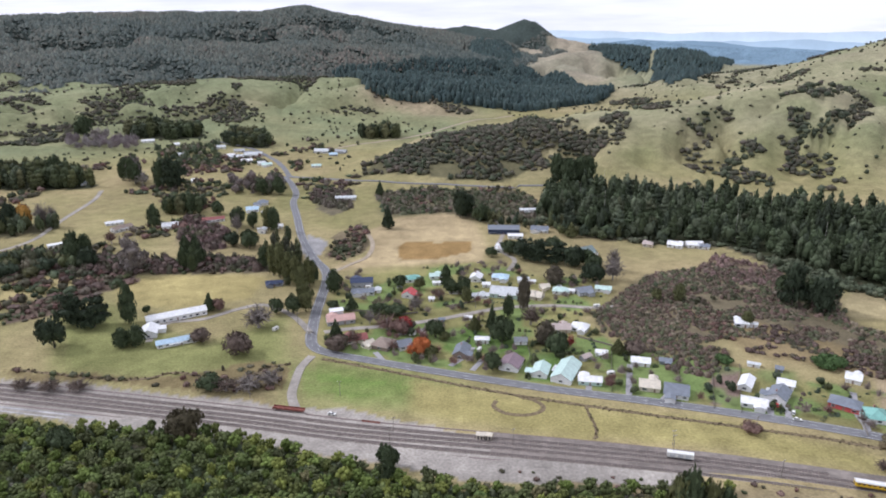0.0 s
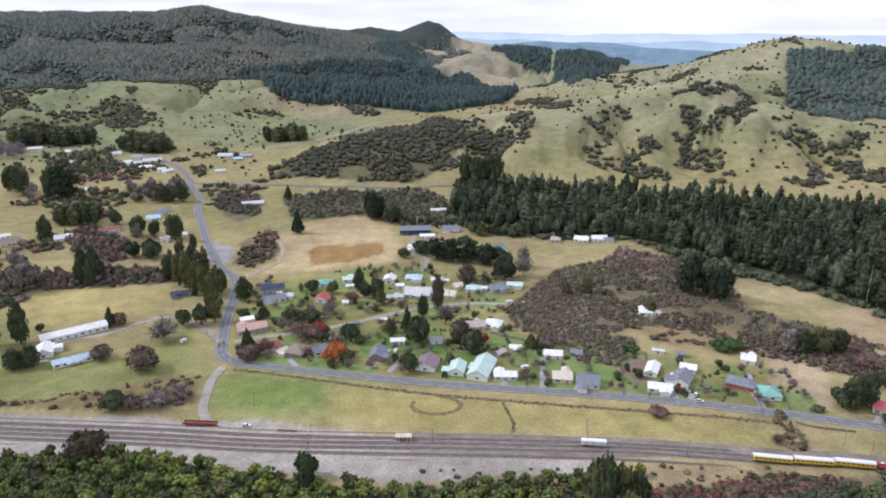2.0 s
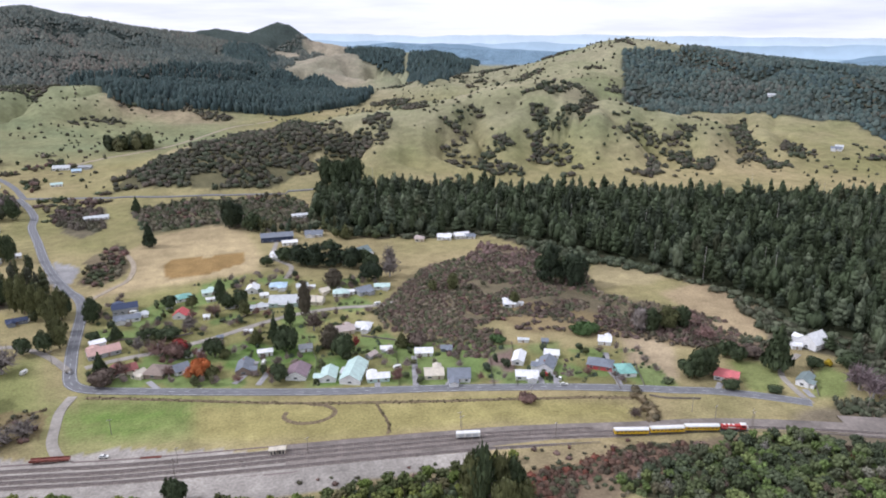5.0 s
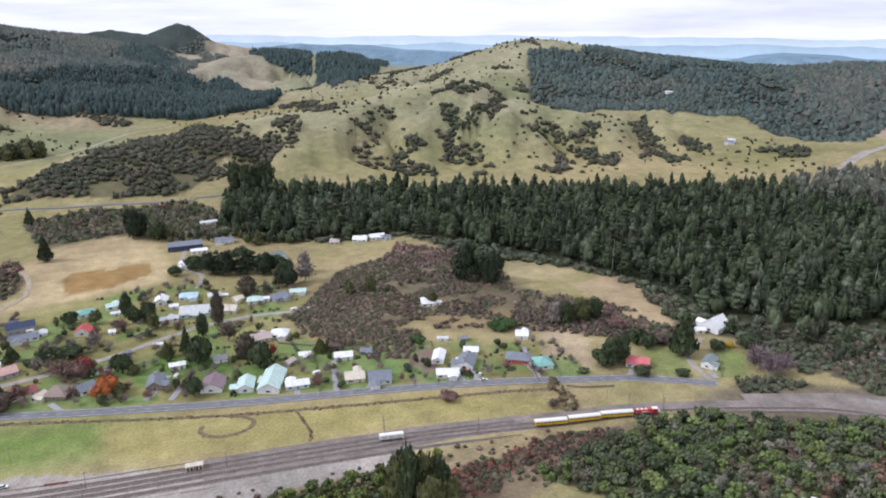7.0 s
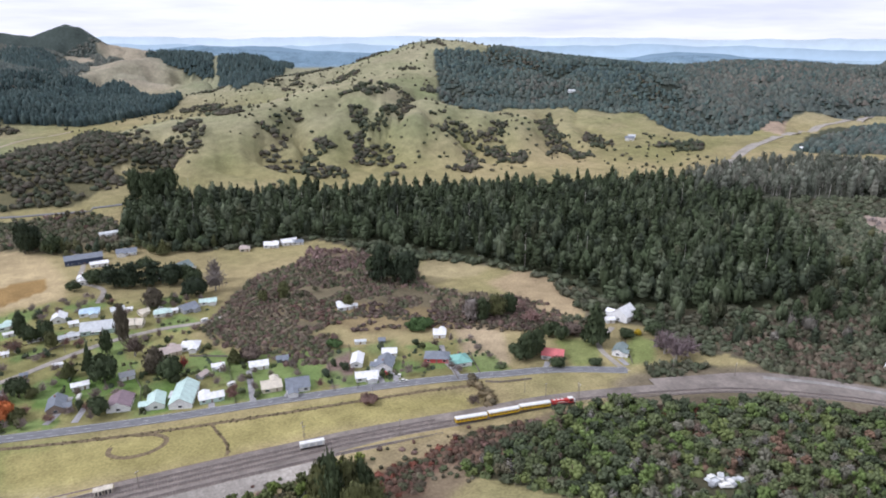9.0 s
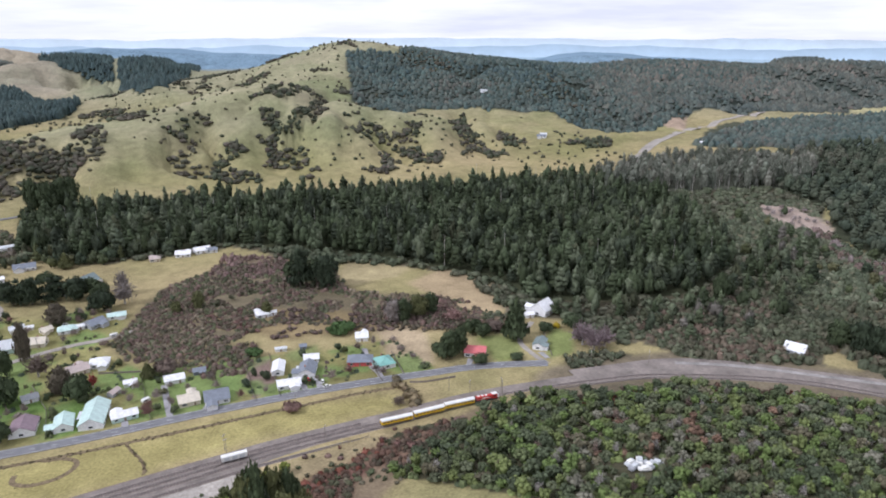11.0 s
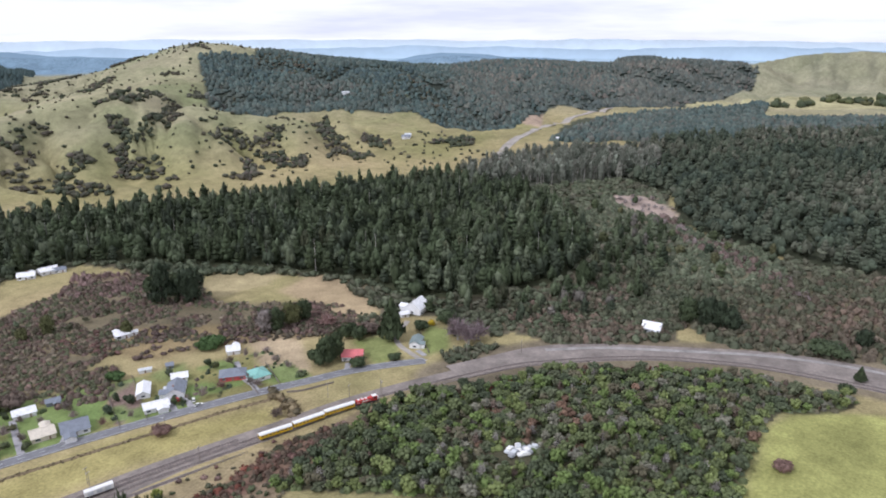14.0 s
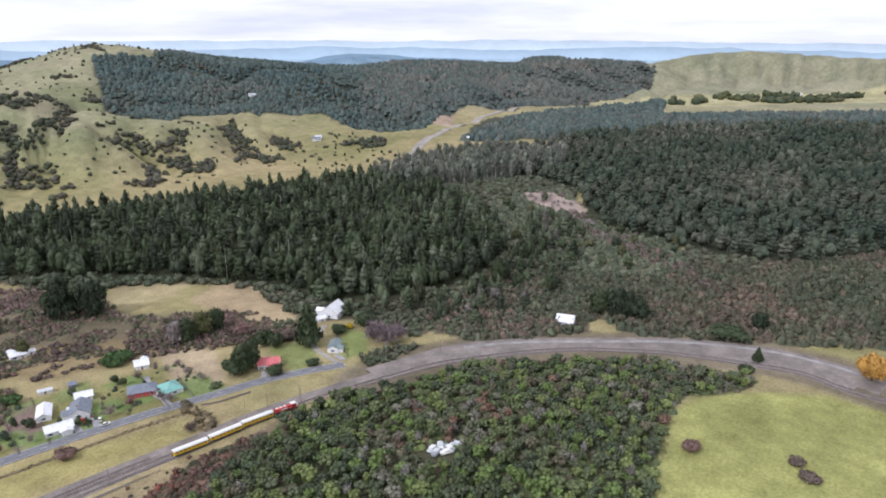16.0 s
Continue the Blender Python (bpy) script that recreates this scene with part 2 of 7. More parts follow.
def ground_z(x, y):
    """Height of the land, on arrays."""
    x, y = np.asarray(x, float), np.asarray(y, float)
    power, reach = np.zeros(np.shape(x)), np.full(np.shape(x), 9.0)
    for points in CRESTS:
        d, (z, w) = along(x, y, points)
        power = power + (z * np.exp(-(d / w) ** 2 * 1.1)) ** 3
        reach = np.minimum(reach, d / w)
    h = np.cbrt(power)
    r = np.hypot(x, y)
    far = np.clip((r - 880) / 200, 0, 1) * np.clip((4000 - r) / 300, 0, 1) * np.clip(h / 30, 0, 1)
    flank = np.clip(reach * 1.7, 0.06, 1)
    h = h + far * flank * (34 * fbm(x / 330, y / 330, 2, 1) * np.clip((r - 1100) / 500, 0, 1) - (34 + 30 * np.clip((r - 1900) / 400, 0, 1)) * np.exp(-gully(x, y) / 0.08) + 16 * np.clip(gully(x, y), 0, 0.5) + 9 * fbm(x / 75, y / 75, 3, 4) + 26 * np.clip((r - 1900) / 500, 0, 1) * fbm(x / 170, y / 170, 3, 7))
    bearing = np.degrees(np.arctan2(x, y))
    spur = np.abs(value_noise(bearing * np.where(r > 2300, 0.75, 0.42), r / 700, 9) + 0.35 * value_noise(bearing * 1.9, r / 260, 10))
    h = h - far * np.where(r > 2300, 20, 10) * np.clip(reach * 1.7, 0.15, 1) * np.exp(-spur / 0.16)
    ribs = np.abs(value_noise(bearing * 1.3 + r / 900, r / 900, 15) + 0.4 * value_noise(bearing * 3.1, r / 400, 16))
    h = h - 26 * np.exp(-ribs / 0.2) * np.clip((bearing - 72) / 3, 0, 1) * np.clip((r - 2450) / 200, 0, 1) * np.clip((3400 - r) / 200, 0, 1) * np.clip(h / 40, 0, 1) * np.clip(reach * 2, 0.15, 1)
    h = h - 21 * cut(x, y) * np.clip(h / 25, 0, 1)
    return np.maximum(h, -2) + 0.8 * fbm(x / 90, y / 90, 3, 3) * np.clip((r - 500) / 400, 0, 1)

# ---- plan: places in metres east and north of the camera ----
HIGHWAY = [(302, 258), (289, 268), (276, 277), (261, 286), (238, 296), (221, 304), (178, 321), (118, 340), (56, 357), (-7, 378), (-46, 392), (-72, 402), (-83, 411), (-87, 423), (-89, 441), (-91, 466), (-92, 496), (-94, 535), (-100, 560), (-109, 577), (-123, 612), (-138, 658), (-156, 728), (-171, 785), (-176, 827), (-192, 879), (-210, 925)]
HILL_ROAD = [(-204, 924), (-166, 912), (-105, 895), (-45, 867), (26, 856), (101, 844), (157, 847)]
HAMLET_ROAD = [(-204, 924), (-228, 993), (-260, 1060), (-316, 1147), (-392, 1213)]
FAR_HIGHWAY = [(827, 592), (934, 637), (1020, 674), (1128, 707), (1241, 731), (1381, 756), (1460, 748), (1554, 744)]
YARD_LANE = [(-82, 398), (-86, 383), (-86, 366), (-85, 350), (-80, 336), (-73, 323)]
VILLAGE_STREET = [(-80, 433), (-65, 438), (-36, 443), (-4, 453), (22, 465), (50, 475), (83, 477), (108, 473), (125, 475)]
SCHOOL_LANE = [(-86, 427), (-106, 460), (-131, 481), (-149, 473), (-168, 456), (-190, 450), (-195, 433), (-192, 419)]
TIP_LANE = [(-96, 545), (-79, 571), (-67, 591), (-66, 631), (-82, 689)]
LEFT_TRACK = [(-404, 611), (-392, 646), (-400, 716), (-406, 798), (-419, 848)]
HILL_TRACK = [(-199, 1105), (-135, 1178), (-44, 1267), (54, 1439), (152, 1508)]
RAILWAY = [(24, 304), (54, 299), (87, 293), (126, 286), (160, 277), (195, 266), (229, 256), (260, 244), (326, 216), (355, 194), (380, 170), (400, 144), (414, 116), (426, 88), (440, 26), (438, 8), (431, -10)]
RAILWAY_WEST = [(2, 304), (-46, 315), (-94, 326), (-136, 335), (-253, 359), (-253, 359)]
COTTAGE_LANE = [(302, 258), (305, 272), (315, 294), (343, 309)]
MID_LANE = [(52, 730), (59, 667), (50, 613), (62, 581), (54, 552)]
ZONES = {}
ZONES['understorey'] = [(98, 707), (138, 648), (197, 619), (257, 612), (281, 565), (326, 499), (358, 442), (372, 381), (342, 327), (365, 300), (359, 276), (360, 245), (373, 235), (374, 208), (413, 163), (428, 148), (1017, 391), (854, 462), (491, 664), (273, 780), (170, 826), (124, 823)]
ZONES['main_bush_b'] = [(2758, 2159), (1723, 1146), (3367, 1814), (2357, 941), (2726, 881), (2373, 653), (2248, 631), (1822, 612), (1649, 667), (1521, 757), (1401, 841), (1244, 858), (1231, 968)]
ZONES['valley_bush_b'] = [(1459, 683), (1654, 610), (1679, 427), (1872, 187), (2007, -4), (1993, -85), (1671, -77), (1562, 151), (1371, 345), (1205, 484), (1184, 588)]
ZONES['lawn_bright'] = [(-87, 389), (-75, 391), (-8, 367), (21, 355), (14, 342), (-20, 340), (-57, 342), (-79, 350)]
ZONES['paddock'] = [(-17, 369), (22, 355), (79, 340), (142, 321), (212, 290), (205, 275), (158, 286), (114, 300), (75, 306), (37, 312), (3, 324), (-18, 334)]
ZONES['yard'] = [(-260, 370), (-189, 360), (-144, 350), (-94, 341), (-50, 333), (-7, 319), (32, 302), (71, 289), (121, 276), (114, 264), (79, 267), (44, 270), (9, 275), (-23, 283), (-62, 295), (-102, 302), (-152, 309), (-203, 324), (-238, 333)]
ZONES['carpark'] = [(-132, 660), (-112, 641), (-105, 599), (-116, 584), (-129, 615)]
ZONES['quarry_field'] = [(-89, 568), (-67, 591), (-72, 669), (-50, 720), (10, 743), (36, 698), (42, 613), (34, 574), (-41, 568), (-92, 557)]
ZONES['ploughed'] = [(-43, 614), (-34, 631), (27, 634), (29, 605), (-2, 585), (-34, 585)]
ZONES['field_a'] = [(-265, 530), (-225, 545), (-156, 548), (-144, 539), (-146, 492), (-168, 482), (-200, 477), (-241, 483)]
ZONES['field_b'] = [(-356, 531), (-335, 544), (-297, 550), (-270, 543), (-289, 506), (-334, 495)]
ZONES['heath'] = [(111, 468), (145, 513), (175, 546), (211, 558), (252, 553), (264, 508), (259, 460), (272, 431), (299, 404), (309, 384), (322, 350), (314, 332), (285, 353), (257, 377), (227, 400), (214, 417), (191, 425), (159, 410), (163, 390), (144, 401), (121, 428), (113, 446)]
ZONES['heath_b'] = [(163, 470), (192, 464), (246, 422), (272, 379), (309, 355), (319, 330), (297, 328), (264, 355), (225, 387), (195, 396), (172, 439)]
ZONES['bare_mound'] = [(324, 426), (365, 438), (395, 435), (378, 383), (349, 341), (328, 334), (323, 349), (320, 381)]
ZONES['bare_lot'] = [(252, 369), (273, 361), (277, 341), (252, 307), (233, 306), (231, 321), (239, 345)]
ZONES['bare_plot_b'] = [(162, 386), (176, 381), (160, 334), (145, 336)]
ZONES['forest'] = [(99, 717), (125, 826), (172, 835), (277, 790), (376, 751), (507, 687), (653, 629), (756, 562), (763, 486), (686, 388), (626, 316), (569, 282), (484, 265), (421, 291), (379, 334), (381, 391), (365, 451), (333, 510), (291, 584), (260, 621), (200, 626), (140, 657)]
ZONES['scrub_plain'] = [(700, 381), (793, 368), (851, 339), (699, 244), (670, 154), (610, 124), (557, 129), (539, 210), (571, 280), (638, 320)]
ZONES['pale_clearing'] = [(779, 361), (804, 304), (748, 269), (720, 285), (738, 320)]
ZONES['dark_forest_east'] = [(717, 257), (831, 308), (914, 452), (975, 523), (1112, 487), (1242, 488), (1427, 360), (1650, 161), (1696, -9), (1671, -77), (777, -54), (738, -22), (657, 48), (651, 103), (659, 138), (672, 187)]
ZONES['scrub_east'] = [(393, 284), (430, 263), (509, 260), (529, 227), (558, 153), (628, 94), (687, 28), (738, -22), (757, -54), (498, -47), (503, -25), (478, 28), (449, 93), (438, 128), (459, 152), (432, 158), (405, 172), (379, 201), (377, 230), (383, 257)]
ZONES['near_bush'] = [(158, 226), (180, 226), (201, 237), (236, 238), (280, 227), (318, 206), (350, 169), (382, 131), (404, 82), (412, 38), (383, 46), (359, 68), (300, 66), (253, 56)]
ZONES['near_bush_west'] = [(-234, 326), (-193, 316), (-154, 313), (-132, 315), (-106, 307), (-73, 294), (-38, 281), (-17, 273), (9, 267), (44, 265), (83, 262), (126, 263), (114, 228), (-19, 223), (-171, 224), (-238, 296)]
ZONES['near_field'] = [(362, 64), (399, 34), (414, -3), (412, -27), (404, -45), (300, -42), (237, 50), (295, 64)]
ZONES['rough_strip'] = [(-20, 295), (20, 281), (70, 274), (107, 272), (152, 264), (193, 258), (169, 248), (137, 248), (99, 253), (62, 263)]
ZONES['plantation'] = [(-314, 2091), (-157, 2189), (-40, 2283), (181, 2395), (385, 2272), (440, 1839), (381, 1741), (182, 1562), (22, 1591), (-168, 1615)]
ZONES['plantation_b'] = [(671, 3372), (783, 3422), (967, 3652), (919, 3203), (654, 2301), (629, 2403), (599, 2487), (554, 2516)]
ZONES['plantation_c'] = [(709, 2433), (1146, 3603), (1244, 3551), (1359, 3401), (847, 2217), (632, 1776), (548, 1743), (630, 2175)]
ZONES['plantation_d'] = [(102, 2777), (257, 3103), (290, 2634), (226, 2483), (132, 2535)]
ZONES['spur_bush'] = [(-107, 915), (-94, 1029), (-19, 1019), (50, 1344), (129, 1385), (163, 1035), (227, 1030), (230, 964), (172, 985), (139, 977), (115, 901), (82, 863), (12, 877)]
ZONES['gully_a'] = [(346, 1026), (407, 1054), (388, 1027), (347, 974), (341, 994)]
ZONES['gully_b'] = [(480, 996), (513, 1000), (481, 947), (469, 884), (448, 902), (459, 958)]
ZONES['gully_c'] = [(602, 1116), (746, 1211), (562, 1042), (545, 1088)]
ZONES['main_bush'] = [(929, 1445), (1064, 1427), (2670, 2480), (1613, 1222), (2925, 1953), (3967, 1903), (1702, 802), (1554, 821), (1410, 847), (1187, 774), (1067, 793), (1072, 943), (1005, 997), (878, 1100), (686, 980), (758, 1170)]
ZONES['valley_bush'] = [(1085, 633), (1359, 744), (1535, 676), (1713, 603), (2007, 514), (1473, 396), (1302, 524), (1147, 569)]
ZONES['far_field'] = [(1741, 643), (2101, 540), (2329, 396), (2576, 8), (2596, -95), (2362, -94), (2104, 213), (1864, 476)]
ZONES['bank_scrub'] = [(-267, 382), (-231, 378), (-178, 372), (-143, 377), (-109, 391), (-90, 384), (-91, 356), (-123, 355), (-146, 357), (-192, 367), (-239, 367)]
ZONES['left_scrub'] = [(-315, 463), (-311, 483), (-295, 518), (-286, 557), (-268, 559), (-246, 530), (-267, 505), (-279, 462), (-304, 443)]
ZONES['hedge_belt'] = [(-356, 531), (-397, 600), (-377, 619), (-336, 610), (-274, 586), (-224, 582), (-179, 581), (-155, 584), (-148, 555), (-211, 545), (-276, 557), (-318, 554)]
ZONES['tip_scrub'] = [(-102, 591), (-105, 650), (-84, 699), (-72, 669), (-71, 606), (-85, 580)]
ZONES['mid_scrub'] = [(-64, 833), (11, 839), (81, 850), (103, 803), (47, 749), (33, 709), (-2, 743), (-51, 743), (-67, 780)]
ZONES['front_scrub_mid'] = [(-220, 652), (-230, 600), (-259, 702), (-232, 691)]
ZONES['scrub_fill'] = [(273, 595), (329, 503), (360, 446), (372, 388), (364, 337), (342, 327), (351, 353), (356, 377), (375, 419), (352, 451), (349, 462), (314, 499), (273, 549)]
ZONES['scrub_edge'] = [(361, 340), (379, 324), (424, 279), (471, 248), (560, 272), (636, 271), (650, 245), (428, 148), (413, 163), (369, 194), (373, 207), (376, 237), (363, 248), (359, 276), (366, 288), (369, 304), (363, 319)]
ZONES['scrub_corner'] = [(315, 256), (338, 250), (352, 232), (337, 219), (312, 229), (302, 240)]
ZONES['mound_scrub'] = [(321, 341), (335, 336), (356, 329), (334, 306), (315, 308), (310, 322)]
ZONES['heath_glade'] = [(314, 513), (333, 491), (352, 457), (329, 444), (307, 452), (284, 451), (292, 482)]
ZONES['emergents'] = [(361, 340), (424, 279), (471, 248), (560, 272), (767, 334), (802, 311), (504, 181), (481, 196), (397, 212), (389, 246), (367, 282), (366, 311)]
ZONES['fill_east'] = [(553, 216), (564, 169), (659, 138), (656, 95), (758, -22), (767, -54), (667, -52), (586, 82), (537, 160)]
ZONES['rail_verge'] = [(118, 245), (156, 248), (187, 251), (231, 244), (268, 231), (309, 211), (259, 223), (217, 237), (190, 231), (160, 217), (136, 209), (110, 230)]
ZONES['heath_c'] = [(165, 540), (227, 545), (272, 547), (299, 498), (280, 445), (305, 411), (334, 371), (333, 339), (308, 327), (289, 356), (267, 380), (225, 403), (212, 429), (181, 440), (148, 443), (120, 440), (111, 456)]
ZONES['valley_trees'] = [(2018, 502), (2314, 393), (2340, 210), (2526, -41), (2467, -42), (2131, 189), (2090, 353), (1897, 471)]
ZONES['village'] = [(-80, 406), (-84, 479), (-82, 540), (-51, 553), (45, 575), (77, 542), (131, 531), (124, 470), (96, 457), (109, 413), (158, 387), (254, 345), (245, 298), (153, 329), (30, 371)]
ZONES['lawn_a'] = [(-3, 409), (3, 427), (17, 444), (29, 427), (53, 425), (54, 397), (34, 400), (17, 402), (7, 402)]
ZONES['lawn_b'] = [(58, 400), (77, 408), (65, 364), (51, 365)]
ZONES['lawn_c'] = [(140, 389), (159, 378), (139, 338), (130, 341), (138, 369)]
ZONES['lawn_d'] = [(186, 378), (209, 379), (187, 322), (179, 317), (192, 350), (184, 365)]
ZONES['lawn_e'] = [(298, 314), (315, 308), (297, 276), (279, 278)]
ZONES['wood_nw'] = [(-568, 1275), (-510, 1324), (-443, 1311), (-424, 1258), (-473, 1221), (-546, 1233)]
ZONES['wood_n'] = [(-388, 1244), (-366, 1281), (-310, 1236), (-280, 1147), (-314, 1136), (-360, 1169)]
ZONES['left_dark'] = [(-591, 856), (-633, 921), (-596, 935), (-567, 966), (-483, 922), (-437, 874), (-446, 861), (-504, 851)]
ZONES['left_copse'] = [(-463, 656), (-476, 695), (-447, 704), (-391, 699), (-387, 678), (-419, 655)]
ZONES['belt_dark'] = [(-374, 531), (-409, 587), (-364, 595), (-312, 571), (-287, 560), (-320, 549), (-348, 533)]
ZONES['hill_copse'] = [(-251, 1186), (-217, 1212), (-155, 1180), (-159, 1141), (-224, 1146)]
ZONES['pale_wood'] = [(727, 561), (810, 577), (888, 571), (982, 528), (1025, 459), (1049, 419), (939, 371), (893, 395), (821, 442), (753, 472), (707, 516)]
ZONES['reed_patch'] = [(-163, 1694), (-108, 1661), (21, 1566), (80, 1510), (-3, 1498), (-103, 1578), (-179, 1596)]
ZONES['cut_bank'] = [(1372, 875), (1397, 837), (1219, 732), (1221, 774)]
ZONES['red_brush'] = [(276, 218), (300, 208), (318, 186), (297, 175), (272, 183), (265, 202)]
ZONES['green_verge'] = [(303, 313), (322, 301), (297, 276), (280, 283)]
ZONES['green_verge_b'] = [(348, 295), (351, 276), (327, 257), (308, 261), (323, 279)]
GULLY_THICKETS = [
    [(343, 1021), (370, 1036), (414, 1065), (408, 1049), (377, 1020), (371, 997), (369, 957), (347, 968), (343, 994)],
    [(347, 937), (374, 949), (407, 954), (430, 928), (408, 909), (377, 907), (405, 857), (398, 836), (365, 862), (355, 917)],
    [(486, 1012), (517, 1004), (497, 957), (538, 988), (584, 1023), (553, 974), (509, 952), (513, 942), (479, 916), (453, 884), (416, 853), (454, 924), (473, 954)],
    [(617, 989), (646, 973), (640, 956), (685, 957), (650, 914), (601, 882), (601, 930)],
]
GULLY_THICKETS += [
    [(593, 847), (636, 879), (575, 787), (549, 770)],
    [(694, 922), (754, 947), (683, 870), (667, 885)],
    [(899, 1036), (924, 1024), (824, 904), (809, 915)],
    [(917, 932), (905, 872), (818, 785), (812, 803)],
    [(768, 826), (799, 828), (786, 776), (750, 775)],
    [(650, 868), (680, 858), (687, 806), (646, 781), (640, 820)],
    [(924, 783), (983, 780), (1024, 756), (982, 723), (907, 712), (898, 726)],
    [(565, 1095), (694, 1215), (617, 1090), (524, 1017), (500, 1072)],
    [(193, 1056), (228, 1039), (222, 1018), (193, 1027)],
]
ZONES['west_thicket'] = [(-274, 713), (-256, 729), (-215, 677), (-200, 616), (-217, 604), (-250, 636)]
ZONES['creek_belt'] = [(-342, 596), (-269, 590), (-224, 583), (-198, 590), (-155, 581), (-142, 556), (-187, 554), (-252, 548), (-313, 538)]
ZONES['hedge_trees'] = [(-317, 770), (-270, 774), (-258, 737), (-302, 731)]
ZONES['roadside_wood'] = [(-163, 629), (-138, 627), (-118, 565), (-106, 518), (-103, 474), (-112, 479), (-127, 539), (-150, 560)]
ZONES['bare_wood'] = [(-284, 908), (-215, 918), (-185, 824), (-245, 817)]
ZONES['roadside_scrub'] = [(-158, 838), (-112, 848), (-99, 762), (-119, 726), (-141, 758)]
ZONES['mid_thicket'] = [(-80, 830), (-3, 845), (104, 807), (108, 717), (44, 700), (9, 741), (-62, 722)]
ZONES['lodge_wood'] = [(33, 722), (96, 695), (174, 704), (213, 652), (158, 634), (106, 650), (48, 686)]
ZONES['lilac_wood'] = [(-646, 1204), (-572, 1229), (-515, 1201), (-491, 1119), (-604, 1143)]
ZONES['hamlet_scrub'] = [(-465, 1141), (-371, 1177), (-319, 1001), (-406, 1007)]
ZONES['far_grove'] = [(-152, 1271), (-75, 1286), (-70, 1236), (-143, 1228)]
ZONES['dark_brush'] = [(123, 247), (134, 252), (154, 249), (160, 238), (143, 231), (135, 222), (119, 233)]
ZONES['dark_brush_b'] = [(154, 250), (186, 254), (208, 246), (213, 236), (197, 234), (179, 226), (165, 221)]
ZONES['knoll_top'] = [(275, 232), (303, 224), (331, 202), (367, 167), (396, 124), (389, 104), (342, 155), (304, 185), (268, 199)]

ZONES['creek_line'] = [(731, 285), (712, 255), (665, 203), (641, 158), (602, 120), (564, 96), (548, 102), (594, 139), (620, 188), (677, 254)]
ZONES['pink_clearing'] = [(792, 369), (805, 334), (761, 277), (727, 261), (722, 298), (752, 347)]
ZONES['heath_low'] = [(106, 466), (129, 469), (149, 422), (181, 402), (158, 368), (137, 372), (126, 401), (106, 432)]
ZONES['heath_right'] = [(276, 398), (326, 387), (322, 350), (296, 332), (282, 352), (264, 374)]
ZONES['heath_north'] = [(240, 588), (277, 555), (267, 515), (236, 516), (208, 551)]
ZONES['school_lawn'] = [(-279, 472), (-246, 485), (-201, 438), (-148, 420), (-108, 470), (-90, 381), (-126, 378), (-165, 370), (-231, 378)]
RAIL_BEND = [(296, 226), (326, 214), (354, 200), (379, 173), (407, 128), (434, 83), (449, 37), (448, 5), (440, -25)]

# ---- houses: east, north, length, width, turn, wall height, roof, wall, form ----
HOUSES = {}
HOUSES['shops'] = [
    (-64, 520.2, 17, 10, 7, 4.5, 'navy', 'grey', 'gable'),
    (-61.2, 502.1, 17, 7, 3, 2.8, 'slate', 'white', 'gable'),
    (-51.9, 506.3, 8, 5, 6, 2.4, 'pale', 'white', 'gable'),
    (-71.2, 449.7, 19, 9, 17, 3.2, 'salmon', 'grey', 'gable'),
    (-75.7, 461.5, 9, 6, 17, 4.2, 'white', 'white', 'flat'),
    (-57.1, 419.6, 14, 8, 18, 2.6, 'maroon', 'cream', 'gable'),
    (-48.6, 412.2, 8, 5, 47, 2.4, 'cream', 'cream', 'gable'),
    (-38.2, 411.7, 13, 12, 65, 2.8, 'brown', 'brown', 'hip'),
    (-25.2, 410.2, 9, 9, 24, 2.8, 'slate', 'white', 'gable'),
    (11.4, 400, 14, 9, 78, 2.8, 'slate', 'brown', 'gable'),
    (25, 416.9, 9, 5, -3, 2.6, 'white', 'white', 'flat'),
    (40.8, 383.2, 14, 12, 69, 3, 'plum', 'white', 'gable'),
    (49.8, 415.3, 8, 6, -2, 2.6, 'grey', 'white', 'gable'),
]
HOUSES['street'] = [
    (-25.7, 497.3, 9, 9, 73, 3, 'red', 'white', 'gable'),
    (-24.4, 530.8, 12, 9, 13, 2.8, 'teal', 'white', 'hip'),
    (-6, 536.7, 10, 7, 6, 2.8, 'mint', 'white', 'gable'),
    (-4.7, 521.7, 7, 4, 1, 2.3, 'white', 'white', 'gable'),
    (26.6, 531.9, 11, 9, 77, 3, 'white', 'white', 'gable'),
    (33.7, 517, 6, 5, -4, 2.6, 'white', 'white', 'gable'),
    (46.1, 532.9, 13, 9, -10, 2.9, 'blue', 'white', 'hip'),
    (48.3, 497.7, 24, 13, -14, 3.4, 'pale', 'mint', 'gable'),
    (26.7, 493.7, 15, 5, 1, 2.6, 'pale', 'white', 'gable'),
    (9.4, 502.9, 10, 4, 3, 2.6, 'white', 'white', 'gable'),
    (-8.7, 488.4, 4, 4, 1, 2.2, 'white', 'white', 'gable'),
    (90, 502.7, 12, 8, -14, 2.8, 'mint', 'white', 'hip'),
    (107, 501.9, 12, 11, 18, 3, 'slate', 'grey', 'gable'),
    (97.8, 502.5, 5, 4, -11, 2.6, 'white', 'white', 'gable'),
    (123.1, 506.7, 12, 7, -14, 2.7, 'mint', 'white', 'gable'),
    (63.8, 526.9, 9, 5, -7, 2.6, 'pale', 'white', 'gable'),
]
